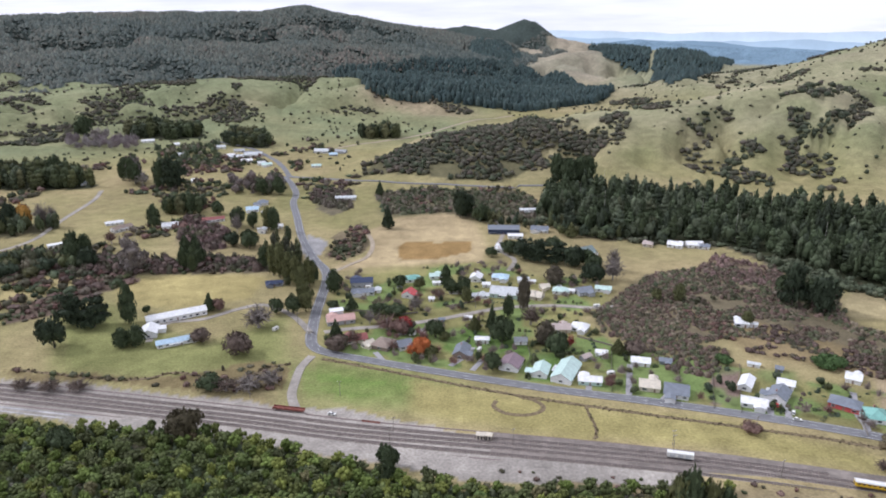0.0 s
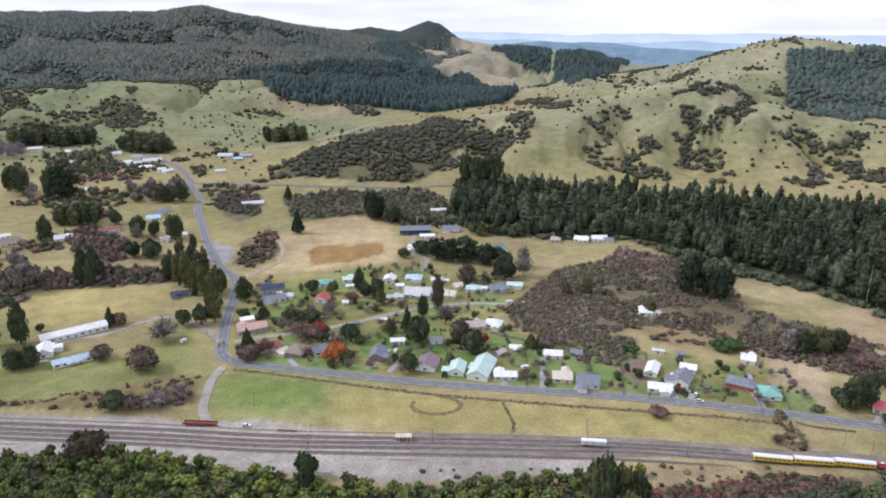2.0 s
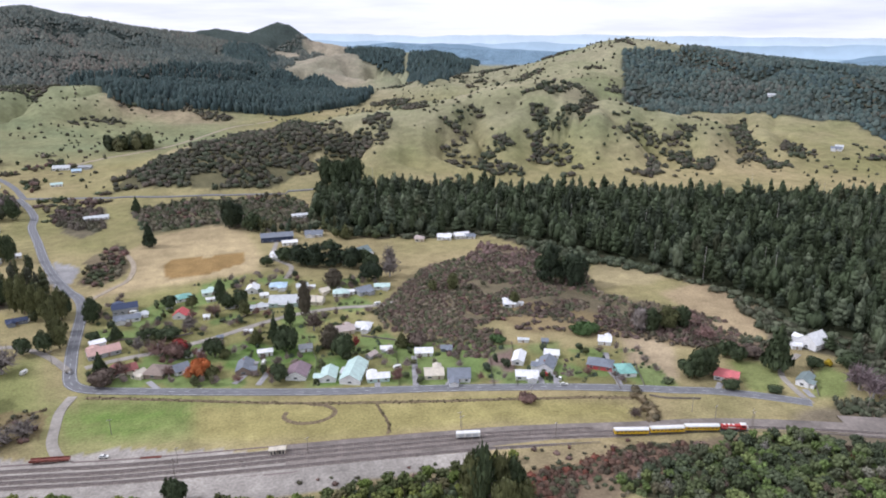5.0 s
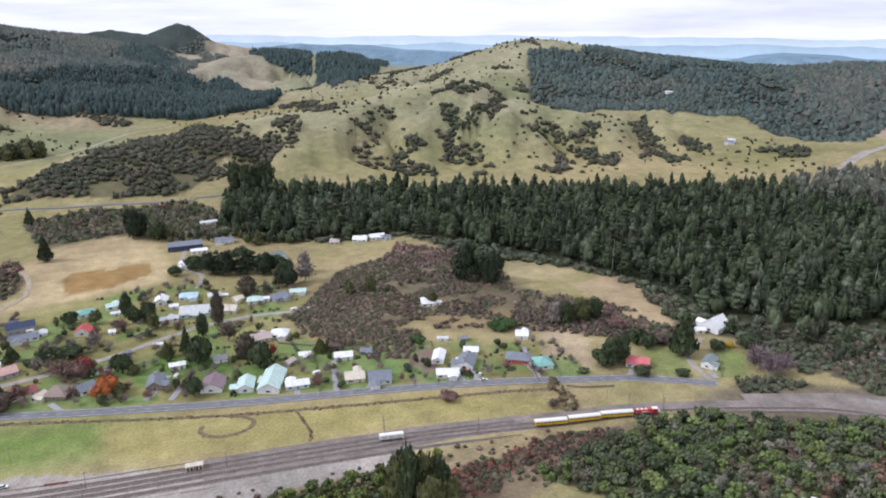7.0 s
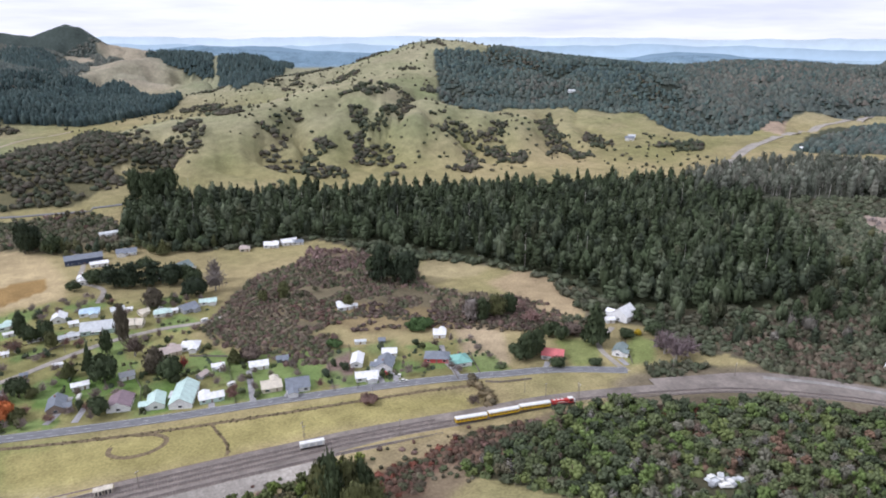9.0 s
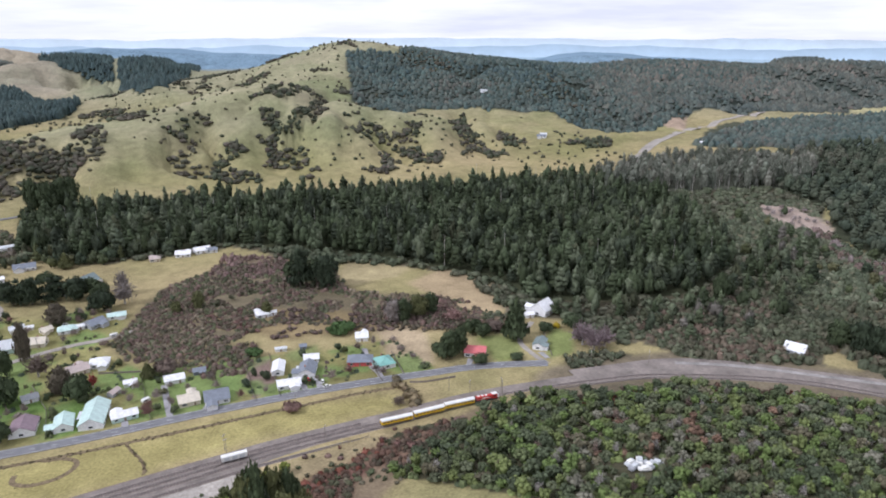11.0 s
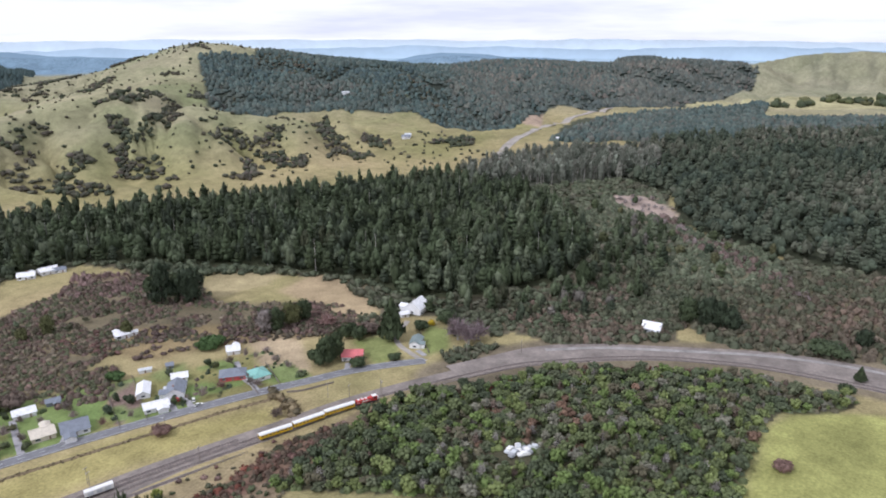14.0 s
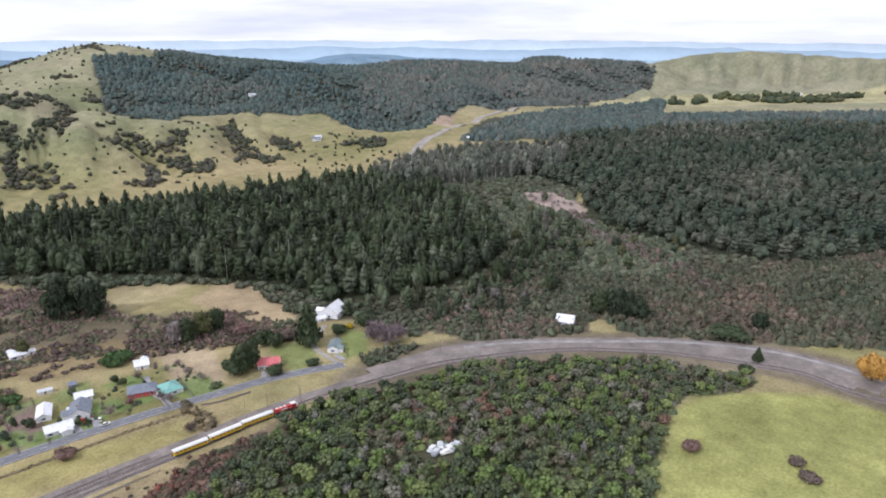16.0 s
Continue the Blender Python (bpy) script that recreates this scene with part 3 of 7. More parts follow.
HOUSES['back'] = [
    (78.5, 511.6, 7, 6, 11, 2.6, 'cream', 'cream', 'gable'),
    (68.9, 493, 12, 9, -28, 2.9, 'cream', 'cream', 'gable'),
    (78.9, 434.4, 12, 9, 0, 2.9, 'fawn', 'cream', 'gable'),
    (92, 435.8, 11, 9, -24, 3, 'white', 'white', 'hip'),
    (98.4, 397.8, 7, 5, -14, 2.6, 'white', 'white', 'gable'),
    (87.5, 392.3, 7, 4, 37, 2.3, 'fawn', 'grey', 'gable'),
    (107.6, 580.1, 9, 6, -11, 2.8, 'white', 'white', 'gable'),
    (203.1, 441.6, 9, 8, -15, 3, 'white', 'white', 'gable'),
    (210.2, 439.1, 5, 4, -16, 2.6, 'white', 'white', 'gable'),
    (51.2, 604.1, 9, 7, 75, 3, 'white', 'white', 'gable'),
    (71.3, 524.3, 4, 3, -8, 2, 'white', 'white', 'gable'),
    (-1, 450.4, 4, 3, 0, 2, 'slate', 'slate', 'gable'),
    (17.4, 453.5, 5, 3, -2, 2.2, 'white', 'white', 'gable'),
    (75.3, 382.1, 4, 4, -11, 2.2, 'cream', 'cream', 'gable'),
]
HOUSES['front'] = [
    (57.7, 374.5, 13, 9, 73, 3, 'mint', 'white', 'gable'),
    (72.2, 372.5, 24, 12, 65, 3.2, 'mint', 'white', 'gable'),
    (84.2, 362.6, 13, 7, -9, 2.8, 'white', 'mint', 'gable'),
    (119.5, 385.6, 11, 7, -15, 2.7, 'white', 'white', 'gable'),
    (116.7, 356.6, 11, 10, -14, 2.8, 'cream', 'cream', 'gable'),
    (129.9, 349.9, 13, 13, -18, 2.9, 'slate', 'white', 'gable'),
    (134.8, 386.3, 7, 5, -19, 2.4, 'slate', 'slate', 'gable'),
    (172.6, 358.4, 14, 7, 58, 2.8, 'white', 'white', 'gable'),
    (167.8, 336.9, 13, 8, -22, 2.8, 'white', 'white', 'gable'),
    (184.7, 344.7, 14, 10, 52, 3, 'slate', 'white', 'gable'),
    (194.6, 357.4, 9, 7, -29, 2.6, 'white', 'white', 'gable'),
    (186.6, 381.9, 7, 3, -26, 2.2, 'pale', 'white', 'gable'),
    (199.2, 375.8, 4, 4, -28, 2.2, 'slate', 'slate', 'gable'),
    (236.2, 363.2, 8, 8, -33, 2.8, 'white', 'white', 'gable'),
    (215.9, 334.8, 15, 10, -37, 3, 'slate', 'red', 'hip'),
    (225.7, 322.9, 12, 10, 75, 3, 'teal', 'white', 'hip'),
]
HOUSES['east'] = [
    (278.1, 297.2, 13, 10, -49, 3, 'coral', 'white', 'gable'),
    (317.3, 278.2, 12, 7, 29, 3.4, 'greenslate', 'white', 'gable'),
    (361.5, 316, 14, 13, 11, 4.5, 'white', 'white', 'gable'),
    (348.5, 316.9, 6, 5, -28, 2.6, 'white', 'white', 'gable'),
    (435.2, 167.3, 12, 11, -79, 3.2, 'white', 'grey', 'gable'),
    (914.8, 819.3, 14.879999999999999, 9, -48, 3, 'slate', 'white', 'gable'),
    (1110.3, 632.5, 12.4, 8, -60, 3, 'white', 'white', 'gable'),
    (1590.4, 642.4, 21.08, 10, -68, 3, 'pale', 'white', 'gable'),
    (925.6, 824.3, 11.16, 8, -48, 3, 'pale', 'white', 'gable'),
    (1065.8, 1123.3, 16.12, 8, -43, 3, 'pale', 'white', 'gable'),
    (2404.2, 224.5, 12.4, 10, -85, 3, 'white', 'white', 'gable'),
]
HOUSES['school'] = [
    (-187.8, 458.3, 40, 9, 30, 3.6, 'white', 'white', 'gable'),
    (-195.9, 431.2, 14, 10, 104, 3.4, 'white', 'white', 'gable'),
    (-172.4, 417.1, 26, 6, 27, 2.8, 'blue', 'white', 'gable'),
    (-133.2, 521.9, 13, 6, 10, 2.6, 'navy', 'slate', 'gable'),
    (-274.4, 683.4, 15, 10, 18, 3.6, 'white', 'white', 'gable'),
    (-238.8, 708.4, 22, 8, 21, 3, 'maroon', 'white', 'gable'),
    (-336.8, 697.2, 17, 5, 28, 2.6, 'white', 'white', 'gable'),
    (-208.4, 748.6, 13, 9, 12, 3, 'blue', 'white', 'gable'),
    (-207.6, 767.9, 8, 6, 11, 3, 'slate', 'white', 'gable'),
    (-176.9, 666.2, 8, 6, 85, 4, 'pale', 'white', 'gable'),
    (-167, 682.1, 12, 5, 14, 2.6, 'white', 'white', 'gable'),
    (-358.7, 624.2, 14, 6, 40, 2.6, 'white', 'white', 'flat'),
]
HOUSES['hamlet'] = [
    (-309.7, 1055.7, 18.6, 11, 16, 3.4, 'pale', 'white', 'gable'),
    (-288, 1028.2, 16.12, 9, 20, 3, 'white', 'white', 'gable'),
    (-302, 1091.6, 13.64, 9, 15, 3, 'slate', 'white', 'gable'),
    (-178.8, 987.3, 13.64, 7, 10, 2.8, 'mint', 'white', 'gable'),
    (-112.8, 799.1, 24, 7, 8, 2.8, 'pale', 'white', 'gable'),
    (-167.7, 1075.5, 12.4, 8, 9, 2.8, 'blue', 'grey', 'gable'),
    (-501.5, 1200.4, 21.08, 8, 23, 3, 'white', 'white', 'gable'),
    (-441.1, 1168.6, 8.68, 8, 21, 3, 'white', 'white', 'gable'),
    (-320.2, 895.1, 8.68, 7, 20, 2.8, 'white', 'white', 'gable'),
    (-506.8, 888.7, 9.92, 8, 30, 3, 'coral', 'white', 'gable'),
    (-459.2, 880.4, 9.92, 7, 28, 3, 'slate', 'white', 'gable'),
    (-191.3, 736.3, 8, 5, 15, 2.4, 'white', 'white', 'gable'),
    (-320.8, 1062.8, 19, 12, 16, 3.4, 'white', 'white', 'hip'),
    (-289.5, 1072, 26, 12, 12, 4, 'pale', 'white', 'gable'),
    (-251.5, 998, 14, 9, 20, 3, 'mint', 'white', 'gable'),
    (-262, 1010, 11, 8, 20, 3, 'pale', 'white', 'gable'),
    (-321.2, 1110, 16, 9, 12, 3, 'grey', 'white', 'gable'),
    (-361.1, 1143.9, 15, 9, 30, 3, 'pale', 'white', 'gable'),
    (-189.8, 1103, 22, 10, -6, 3.2, 'pale', 'white', 'gable'),
    (-159, 1099, 18, 9, -10, 3, 'grey', 'grey', 'gable'),
    (-403.1, 1075.7, 12, 8, 18, 3, 'pale', 'white', 'gable'),
    (-204, 778, 12, 9, 10, 3, 'slate', 'white', 'hip'),
    (-320, 676, 20, 8, 52, 3.6, 'brown', 'white', 'gable'),
]
HOUSES['lodge'] = [
    (59.4, 663.1, 30, 12, -3, 5, 'slate', 'navy', 'gable'),
    (69.3, 646, 14, 8, -4, 2.8, 'white', 'white', 'flat'),
    (95.2, 666.3, 17, 9, -12, 3, 'slate', 'white', 'gable'),
    (92.9, 741.5, 18, 8, 3, 2.8, 'pale', 'white', 'flat'),
    (126.1, 595.5, 15, 12, 28, 3.4, 'greenslate', 'white', 'gable'),
    (107.2, 578.8, 9, 6, -10, 2.8, 'white', 'white', 'gable'),
    (187.9, 617.1, 9, 7, -17, 3, 'fawn', 'cream', 'hip'),
    (212.7, 615.1, 13, 9, -29, 3, 'white', 'white', 'gable'),
    (229.7, 614.8, 14, 10, -5, 3.4, 'white', 'white', 'gable'),
    (236.7, 609.7, 10, 6, -21, 2.6, 'slate', 'white', 'gable'),
    (51.6, 612.8, 9, 7, 75, 3, 'white', 'white', 'gable'),
]

# ---- trees: east, north, height, radius, form, colour ----
TREES = {}
TREES['school'] = [
    (-255.3, 447.4, 24.3, 9, 'pine', 'dark'),
    (-239.1, 444.4, 23, 10, 'pine', 'dark'),
    (-249.3, 411.3, 23, 9.5, 'round', 'dark'),
    (-216.9, 448.9, 29.4, 6, 'column', 'deep'),
    (-206.4, 412.5, 12.8, 6, 'column', 'deep'),
    (-197.9, 414.9, 14.1, 6, 'column', 'deep'),
    (-168.7, 471.2, 14.1, 5, 'cone', 'deep'),
    (-162.4, 473.2, 9, 6, 'round', 'russet'),
    (-157.1, 418.7, 10.2, 8, 'round', 'brown'),
    (-130, 400.5, 15.4, 11, 'round', 'brown'),
    (-125.9, 441.3, 17.9, 15, 'bare', 'grey'),
    (-212.2, 466.5, 6.4, 3, 'round', 'deep'),
    (-118.7, 464.5, 12.8, 6, 'round', 'deep'),
    (-106.6, 464.3, 14.1, 7, 'round', 'deep'),
    (-98.8, 468.3, 21.8, 6, 'tall', 'olive'),
    (-139.1, 544, 26.9, 5, 'tall', 'olive'),
    (-131.9, 538.6, 29.4, 5, 'tall', 'olive'),
    (-122.8, 525.5, 26.9, 5, 'tall', 'olive'),
    (-115, 518, 25.6, 5, 'tall', 'olive'),
    (-106.1, 494.3, 25.6, 5, 'tall', 'olive'),
    (-104.8, 517.8, 24.3, 5, 'tall', 'olive'),
    (-149.9, 562.1, 20.5, 6, 'tall', 'deep'),
]
TREES['west'] = [
    (-256, 551, 32, 11, 'pine', 'grey'),
    (-328.1, 594.2, 24.3, 7, 'tall', 'deep'),
    (-317, 594, 21.8, 6, 'tall', 'deep'),
    (-216.9, 558.6, 21.8, 5, 'tall', 'deep'),
    (-207.5, 552.9, 24.3, 5, 'tall', 'deep'),
    (-206.4, 569.9, 16.6, 5, 'round', 'deep'),
    (-177.2, 615.9, 17.9, 10, 'round', 'deep'),
    (-291.3, 685.8, 24.3, 7, 'column', 'deep'),
    (-190.5, 680.4, 17.9, 7, 'round', 'deep'),
    (-202.5, 666.6, 20.5, 8, 'bare', 'grey'),
    (-54.8, 678.3, 25.6, 7, 'cone', 'dark'),
    (18.6, 717.6, 30.7, 9, 'tall', 'dark'),
    (38.8, 704.2, 20.5, 10, 'round', 'deep'),
    (-349, 855.1, 38.4, 9, 'tall', 'deep'),
    (-334.9, 855, 35.8, 9, 'tall', 'deep'),
    (-394.4, 888.7, 35.8, 11, 'tall', 'grey'),
    (-415.1, 906.7, 30.7, 9, 'tall', 'deep'),
    (-506.2, 908.5, 33.3, 10, 'tall', 'deep'),
    (-435.5, 684.3, 28.2, 8, 'tall', 'dark'),
    (-425.2, 690.3, 25.6, 8, 'round', 'amber'),
    (-407.2, 690.1, 28.2, 9, 'bare', 'grey'),
    (-395.8, 690, 25.6, 8, 'bare', 'grey'),
]
TREES['shops'] = [
    (-103.5, 529.2, 17.6, 4.5, 'column', 'deep'),
    (-65.9, 471.5, 11, 5, 'cone', 'deep'),
    (-80, 473.6, 6.6, 5, 'round', 'deep'),
    (-70.4, 422.6, 14.3, 5, 'cone', 'deep'),
    (-66.8, 408.3, 9.9, 9, 'round', 'brown'),
    (-50.6, 446.1, 12.1, 6, 'bare', 'grey'),
    (-38.2, 436.8, 11, 11, 'bare', 'russet'),
    (-28.8, 432, 9.9, 8, 'round', 'russet'),
    (-25.5, 439.2, 8.8, 6, 'round', 'crimson'),
    (-15.1, 399.3, 12.1, 7, 'round', 'rust'),
    (-19.5, 397.9, 8.8, 6, 'bare', 'rust'),
    (-5.1, 423.9, 13.2, 7, 'round', 'deep'),
    (-32.8, 461.2, 8.8, 9, 'round', 'deep'),
    (-46.2, 465.8, 7.7, 7, 'round', 'deep'),
    (-20.4, 471.2, 9.9, 7, 'bare', 'grey'),
    (-58.4, 416.3, 9.9, 7, 'bare', 'russet'),
    (1.2, 419.3, 6.6, 4, 'round', 'olive'),
    (-65.2, 413.5, 6.6, 5, 'round', 'deep'),
    (-31.8, 407.2, 6.6, 6, 'bare', 'russet'),
    (-7.8, 396.8, 7.7, 5, 'round', 'olive'),
]
TREES['street'] = [
    (2, 515.8, 18.7, 4.5, 'column', 'deep'),
    (6.5, 500.6, 13.2, 6, 'round', 'deep'),
    (16, 500.7, 14.3, 7, 'round', 'deep'),
    (16.5, 484, 13.2, 5, 'round', 'olive'),
    (-3.3, 490.8, 9.9, 8, 'bare', 'russet'),
    (-18.4, 512.4, 9.9, 5, 'round', 'olive'),
    (-34.1, 517.7, 9.9, 6, 'round', 'deep'),
    (45.7, 457.6, 16.5, 4, 'column', 'deep'),
    (32.7, 433.4, 19.8, 5, 'cone', 'deep'),
    (38, 417.6, 18.7, 9, 'round', 'deep'),
    (21, 435.6, 11, 5, 'cone', 'olive'),
    (57.6, 470.1, 26.4, 5, 'column', 'bark'),
    (59.8, 443.8, 15.4, 10, 'bare', 'brown'),
    (65.5, 413.4, 16.5, 7, 'column', 'bark'),
    (70.2, 398.2, 16.5, 8, 'round', 'deep'),
    (80.9, 408.1, 9.9, 4, 'bare', 'crimson'),
    (109.2, 400.2, 11, 5, 'cone', 'olive'),
    (120, 398.3, 9.9, 8, 'round', 'brown'),
    (87.3, 521.5, 15.4, 8, 'column', 'bark'),
    (135.6, 529.7, 19.8, 11, 'bare', 'grey'),
    (119.6, 526.7, 16.5, 10, 'round', 'dark'),
    (29.3, 378.4, 12.1, 6, 'round', 'deep'),
]
TREES['heath'] = [
    (158.2, 487, 9.9, 4, 'round', 'olive'),
    (173.6, 484.4, 14.3, 5, 'tall', 'olive'),
    (170.9, 386.3, 5.5, 6, 'round', 'green'),
    (206.3, 440.5, 11, 4, 'tall', 'olive'),
    (252.3, 473.3, 34.1, 9, 'pine', 'dark'),
    (268.2, 459.9, 28.6, 11, 'tall', 'dark'),
    (267.5, 479.1, 19.8, 8, 'round', 'deep'),
    (256.7, 494.2, 16.5, 9, 'round', 'deep'),
    (233.3, 379.9, 7.7, 10, 'round', 'green'),
    (226.8, 382.1, 6.6, 6, 'round', 'green'),
    (269.6, 373.3, 16.5, 7, 'tall', 'grey'),
    (274.7, 367.7, 17.6, 6, 'tall', 'deep'),
    (287.1, 367.4, 17.6, 7, 'tall', 'olive'),
    (298.9, 367.3, 16.5, 6, 'tall', 'deep'),
    (263.3, 303.7, 18.7, 7, 'tall', 'deep'),
    (270.9, 304.2, 19.8, 6, 'tall', 'deep'),
    (257.6, 305.7, 12.1, 7, 'round', 'deep'),
    (312.8, 296.1, 30.8, 10, 'cone', 'deep'),
    (303.1, 346.7, 9.9, 9, 'bare', 'pinkish'),
    (299.6, 313.3, 9.9, 7, 'round', 'deep'),
    (313.5, 316.8, 7.7, 8, 'round', 'brown'),
    (298, 322.1, 11, 7, 'round', 'deep'),
]
TREES['east'] = [
    (347.7, 290.7, 5, 2.6, 'round', 'gold'),
    (271.3, 286.2, 6.6, 6, 'round', 'deep'),
    (292.1, 274.9, 4.4, 5, 'round', 'deep'),
    (340.4, 262, 17.6, 11, 'bare', 'plum'),
    (339.6, 252.1, 16.5, 10, 'bare', 'plum'),
    (350, 252, 14.3, 9, 'bare', 'plum'),
    (338.3, 292.2, 6.6, 6, 'round', 'deep'),
    (357.9, 285.6, 9.9, 8, 'round', 'deep'),
    (343.7, 268, 8.8, 5, 'round', 'deep'),
    (449.9, -18.1, 17.6, 10, 'round', 'amber'),
    (440.4, 42.6, 9.9, 4, 'cone', 'deep'),
    (463.5, 153, 19.8, 8, 'tall', 'deep'),
    (465.8, 141.2, 22, 8, 'tall', 'dark'),
    (468, 133.6, 19.8, 7, 'tall', 'dark'),
    (468.2, 125.4, 17.6, 8, 'round', 'dark'),
    (478, 243.7, 24.2, 6, 'tall', 'deep'),
    (494.8, 49, 13.2, 6, 'tall', 'dark'),
    (467.6, 64.2, 9.9, 14, 'round', 'deep'),
    (414, 44.9, 7.7, 5, 'round', 'deep'),
    (154.4, 310.5, 5.5, 6, 'round', 'russet'),
    (202.3, 277, 6.6, 5, 'bare', 'brown'),
]
TREES['lodge'] = [
    (71.5, 581.1, 19.8, 10, 'pine', 'dark'),
    (82.6, 574.3, 22, 10, 'pine', 'dark'),
    (96.8, 572.6, 19.8, 10, 'pine', 'dark'),
    (109.4, 562.2, 18.7, 9, 'tall', 'dark'),
    (122.1, 564.1, 15.4, 8, 'round', 'deep'),
    (59.3, 598.1, 13.2, 9, 'round', 'deep'),
    (122.5, 646.8, 15.4, 7, 'cone', 'olive'),
    (141, 550.9, 22, 9, 'bare', 'grey'),
    (124.6, 551.2, 15.4, 8, 'round', 'deep'),
    (101, 612.2, 12.1, 8, 'round', 'deep'),
    (42.7, 588.7, 9.9, 6, 'round', 'deep'),
    (-143, 1248.1, 26.4, 8, 'tall', 'dark'),
    (-120.9, 1247, 24.2, 9, 'tall', 'dark'),
    (-101.8, 1259.1, 26.4, 10, 'tall', 'dark'),
    (-84.5, 1271.2, 22, 8, 'tall', 'dark'),
    (-242.8, 735.4, 15.4, 8, 'round', 'deep'),
    (-296.5, 740.6, 18.7, 8, 'tall', 'deep'),
    (-284.2, 740.4, 19.8, 8, 'tall', 'deep'),
    (-271.8, 740.1, 19.8, 7, 'tall', 'deep'),
    (-215.4, 823.7, 19.8, 8, 'tall', 'deep'),
    (-194.9, 822.7, 22, 8, 'tall', 'deep'),
    (-242, 861.1, 17.6, 8, 'bare', 'brown'),
    (-207.6, 687.9, 21, 8, 'tall', 'deep'),
    (-194.8, 624, 15, 9, 'round', 'dark'),
    (-178.4, 622.7, 16, 9, 'round', 'dark'),
    (-166.5, 668, 26, 6, 'tall', 'deep'),
    (-174, 676, 24, 6, 'tall', 'olive'),
    (-310.8, 631.8, 14, 8, 'bare', 'russet'),
    (-299.4, 564.9, 20, 8, 'round', 'dark'),
    (-317.2, 572, 22, 8, 'tall', 'deep'),
    (-262, 562, 30, 9, 'bare', 'pale'),
    (-225.5, 587.1, 21, 5, 'column', 'deep'),
    (-215.1, 584.1, 23, 5, 'column', 'deep'),
    (-74.4, 816.6, 18, 6, 'cone', 'deep'),
    (-83.9, 505.3, 19, 6, 'column', 'deep'),
    (26, 722, 27, 9, 'tall', 'dark'),
    (-391.3, 884.9, 38, 13, 'pine', 'deep'),
    (-380, 878, 20, 10, 'bare', 'pale'),
    (-330, 852, 44, 14, 'pine', 'dark'),
    (-610.8, 1204, 44, 18, 'round', 'deep'),
    (-580, 1190, 30, 16, 'bare', 'pale'),
    (152.9, 838, 36, 11, 'tall', 'deep'),
    (140.6, 848, 38, 10, 'tall', 'deep'),
    (166, 842, 36, 11, 'tall', 'deep'),
    (178, 850, 34, 10, 'tall', 'deep'),
]
TREES['near'] = [
    (92.8, 232.6, 29.7, 6, 'tall', 'olive'),
    (95.6, 230.2, 33, 6, 'tall', 'deep'),
    (104.4, 230.1, 27.5, 6, 'tall', 'olive'),
    (109.7, 227.9, 25.3, 5, 'tall', 'deep'),
    (99.6, 229.9, 24.2, 5, 'bare', 'pale'),
    (112.4, 221.6, 17.6, 6, 'round', 'olive'),
    (102.2, 220.3, 22, 6, 'tall', 'olive'),
    (-129, 307.3, 16.5, 10, 'round', 'umber'),
    (-25.6, 272.2, 15.4, 5, 'cone', 'deep'),
    (-185.8, 295.4, 13.2, 8, 'round', 'deep'),
    (-26.3, 282.1, 12.1, 6, 'round', 'deep'),
    (310.9, 2.9, 3.3, 6, 'round', 'brown'),
    (320.6, 8.5, 4.4, 4, 'round', 'brown'),
    (298.3, 50.1, 5.5, 5, 'round', 'russet'),
    (-239.7, 357.6, 7.7, 8, 'bare', 'brown'),
    (-222.8, 356.1, 7.7, 9, 'bare', 'brown'),
    (-207.4, 357.3, 6.6, 9, 'bare', 'brown'),
    (-133.2, 356.5, 9.9, 8, 'round', 'deep'),
    (-123.2, 355.2, 8.8, 10, 'bare', 'brown'),
    (-110.7, 356.3, 9.9, 12, 'bare', 'grey'),
    (-99.3, 362.8, 9.9, 10, 'bare', 'grey'),
]

# poles: east, north
POLES = [(-99.7, 444.9), (-44.1, 450.7), (23.4, 473.3), (67.7, 483.1), (112.0, 298.7), (251.2, 246.2), (-26.9, 303.5), (-25.6, 312.0), (34.0, 300.9), (238.2, 258.7), (252.9, 248.8), (153.4, 272.8), (111.2, 294.6), (-57.8, 349.6), (158.0, 310.8), (322.8, 241.3), (349.0, 217.5), (-107.3, 346.9), (233.1, 270.6)]
# parked vehicles: east, north, turn
CARS = [(-59.3, 328.8, -10.0), (185.0, 328.0, 60.0), (183.9, 321.2, -15.0), (179.7, 335.7, 80.0), (98.6, 374.1, 80.0), (-172.9, 424.0, 5.0), (271.5, 297.9, 80.0), (-34.0, 514.3, 10.0), (90.6, 515.2, 30.0)]
# small sheds by the yard
HUTS = [(18.2, 306.4), (22.2, 306.0)]
CARAVANS = [(-20.4, 427.5, 15.0), (-13.7, 428.5, 10.0), (-58.3, 513.8, 5.0), (22.7, 403.9, 70.0), (-113.3, 436.6, 60.0), (-127.9, 521.9, 5.0), (111.3, 473.9, 5.0), (73.4, 379.7, 0.0), (98.4, 371.9, 10.0)]
DITCH = [(-75, 394), (-31, 377), (13, 359), (46, 347), (75, 338), (105, 329), (147, 317), (190, 304), (213, 295)]
CREEK = [(77, 336), (77, 328), (78, 319), (77, 310), (75, 305)]
OXBOW = [(42, 347), (50, 343), (54, 336), (51, 331), (43, 328), (33, 330), (27, 337), (29, 343)]
WEST_CREEK = [(-260, 382), (-230, 376), (-193, 369), (-174, 370), (-160, 377), (-141, 371), (-125, 363), (-115, 371), (-104, 384), (-93, 387)]
GULLY_HEDGE = [(218, 301), (215, 288), (212, 278), (209, 270)]
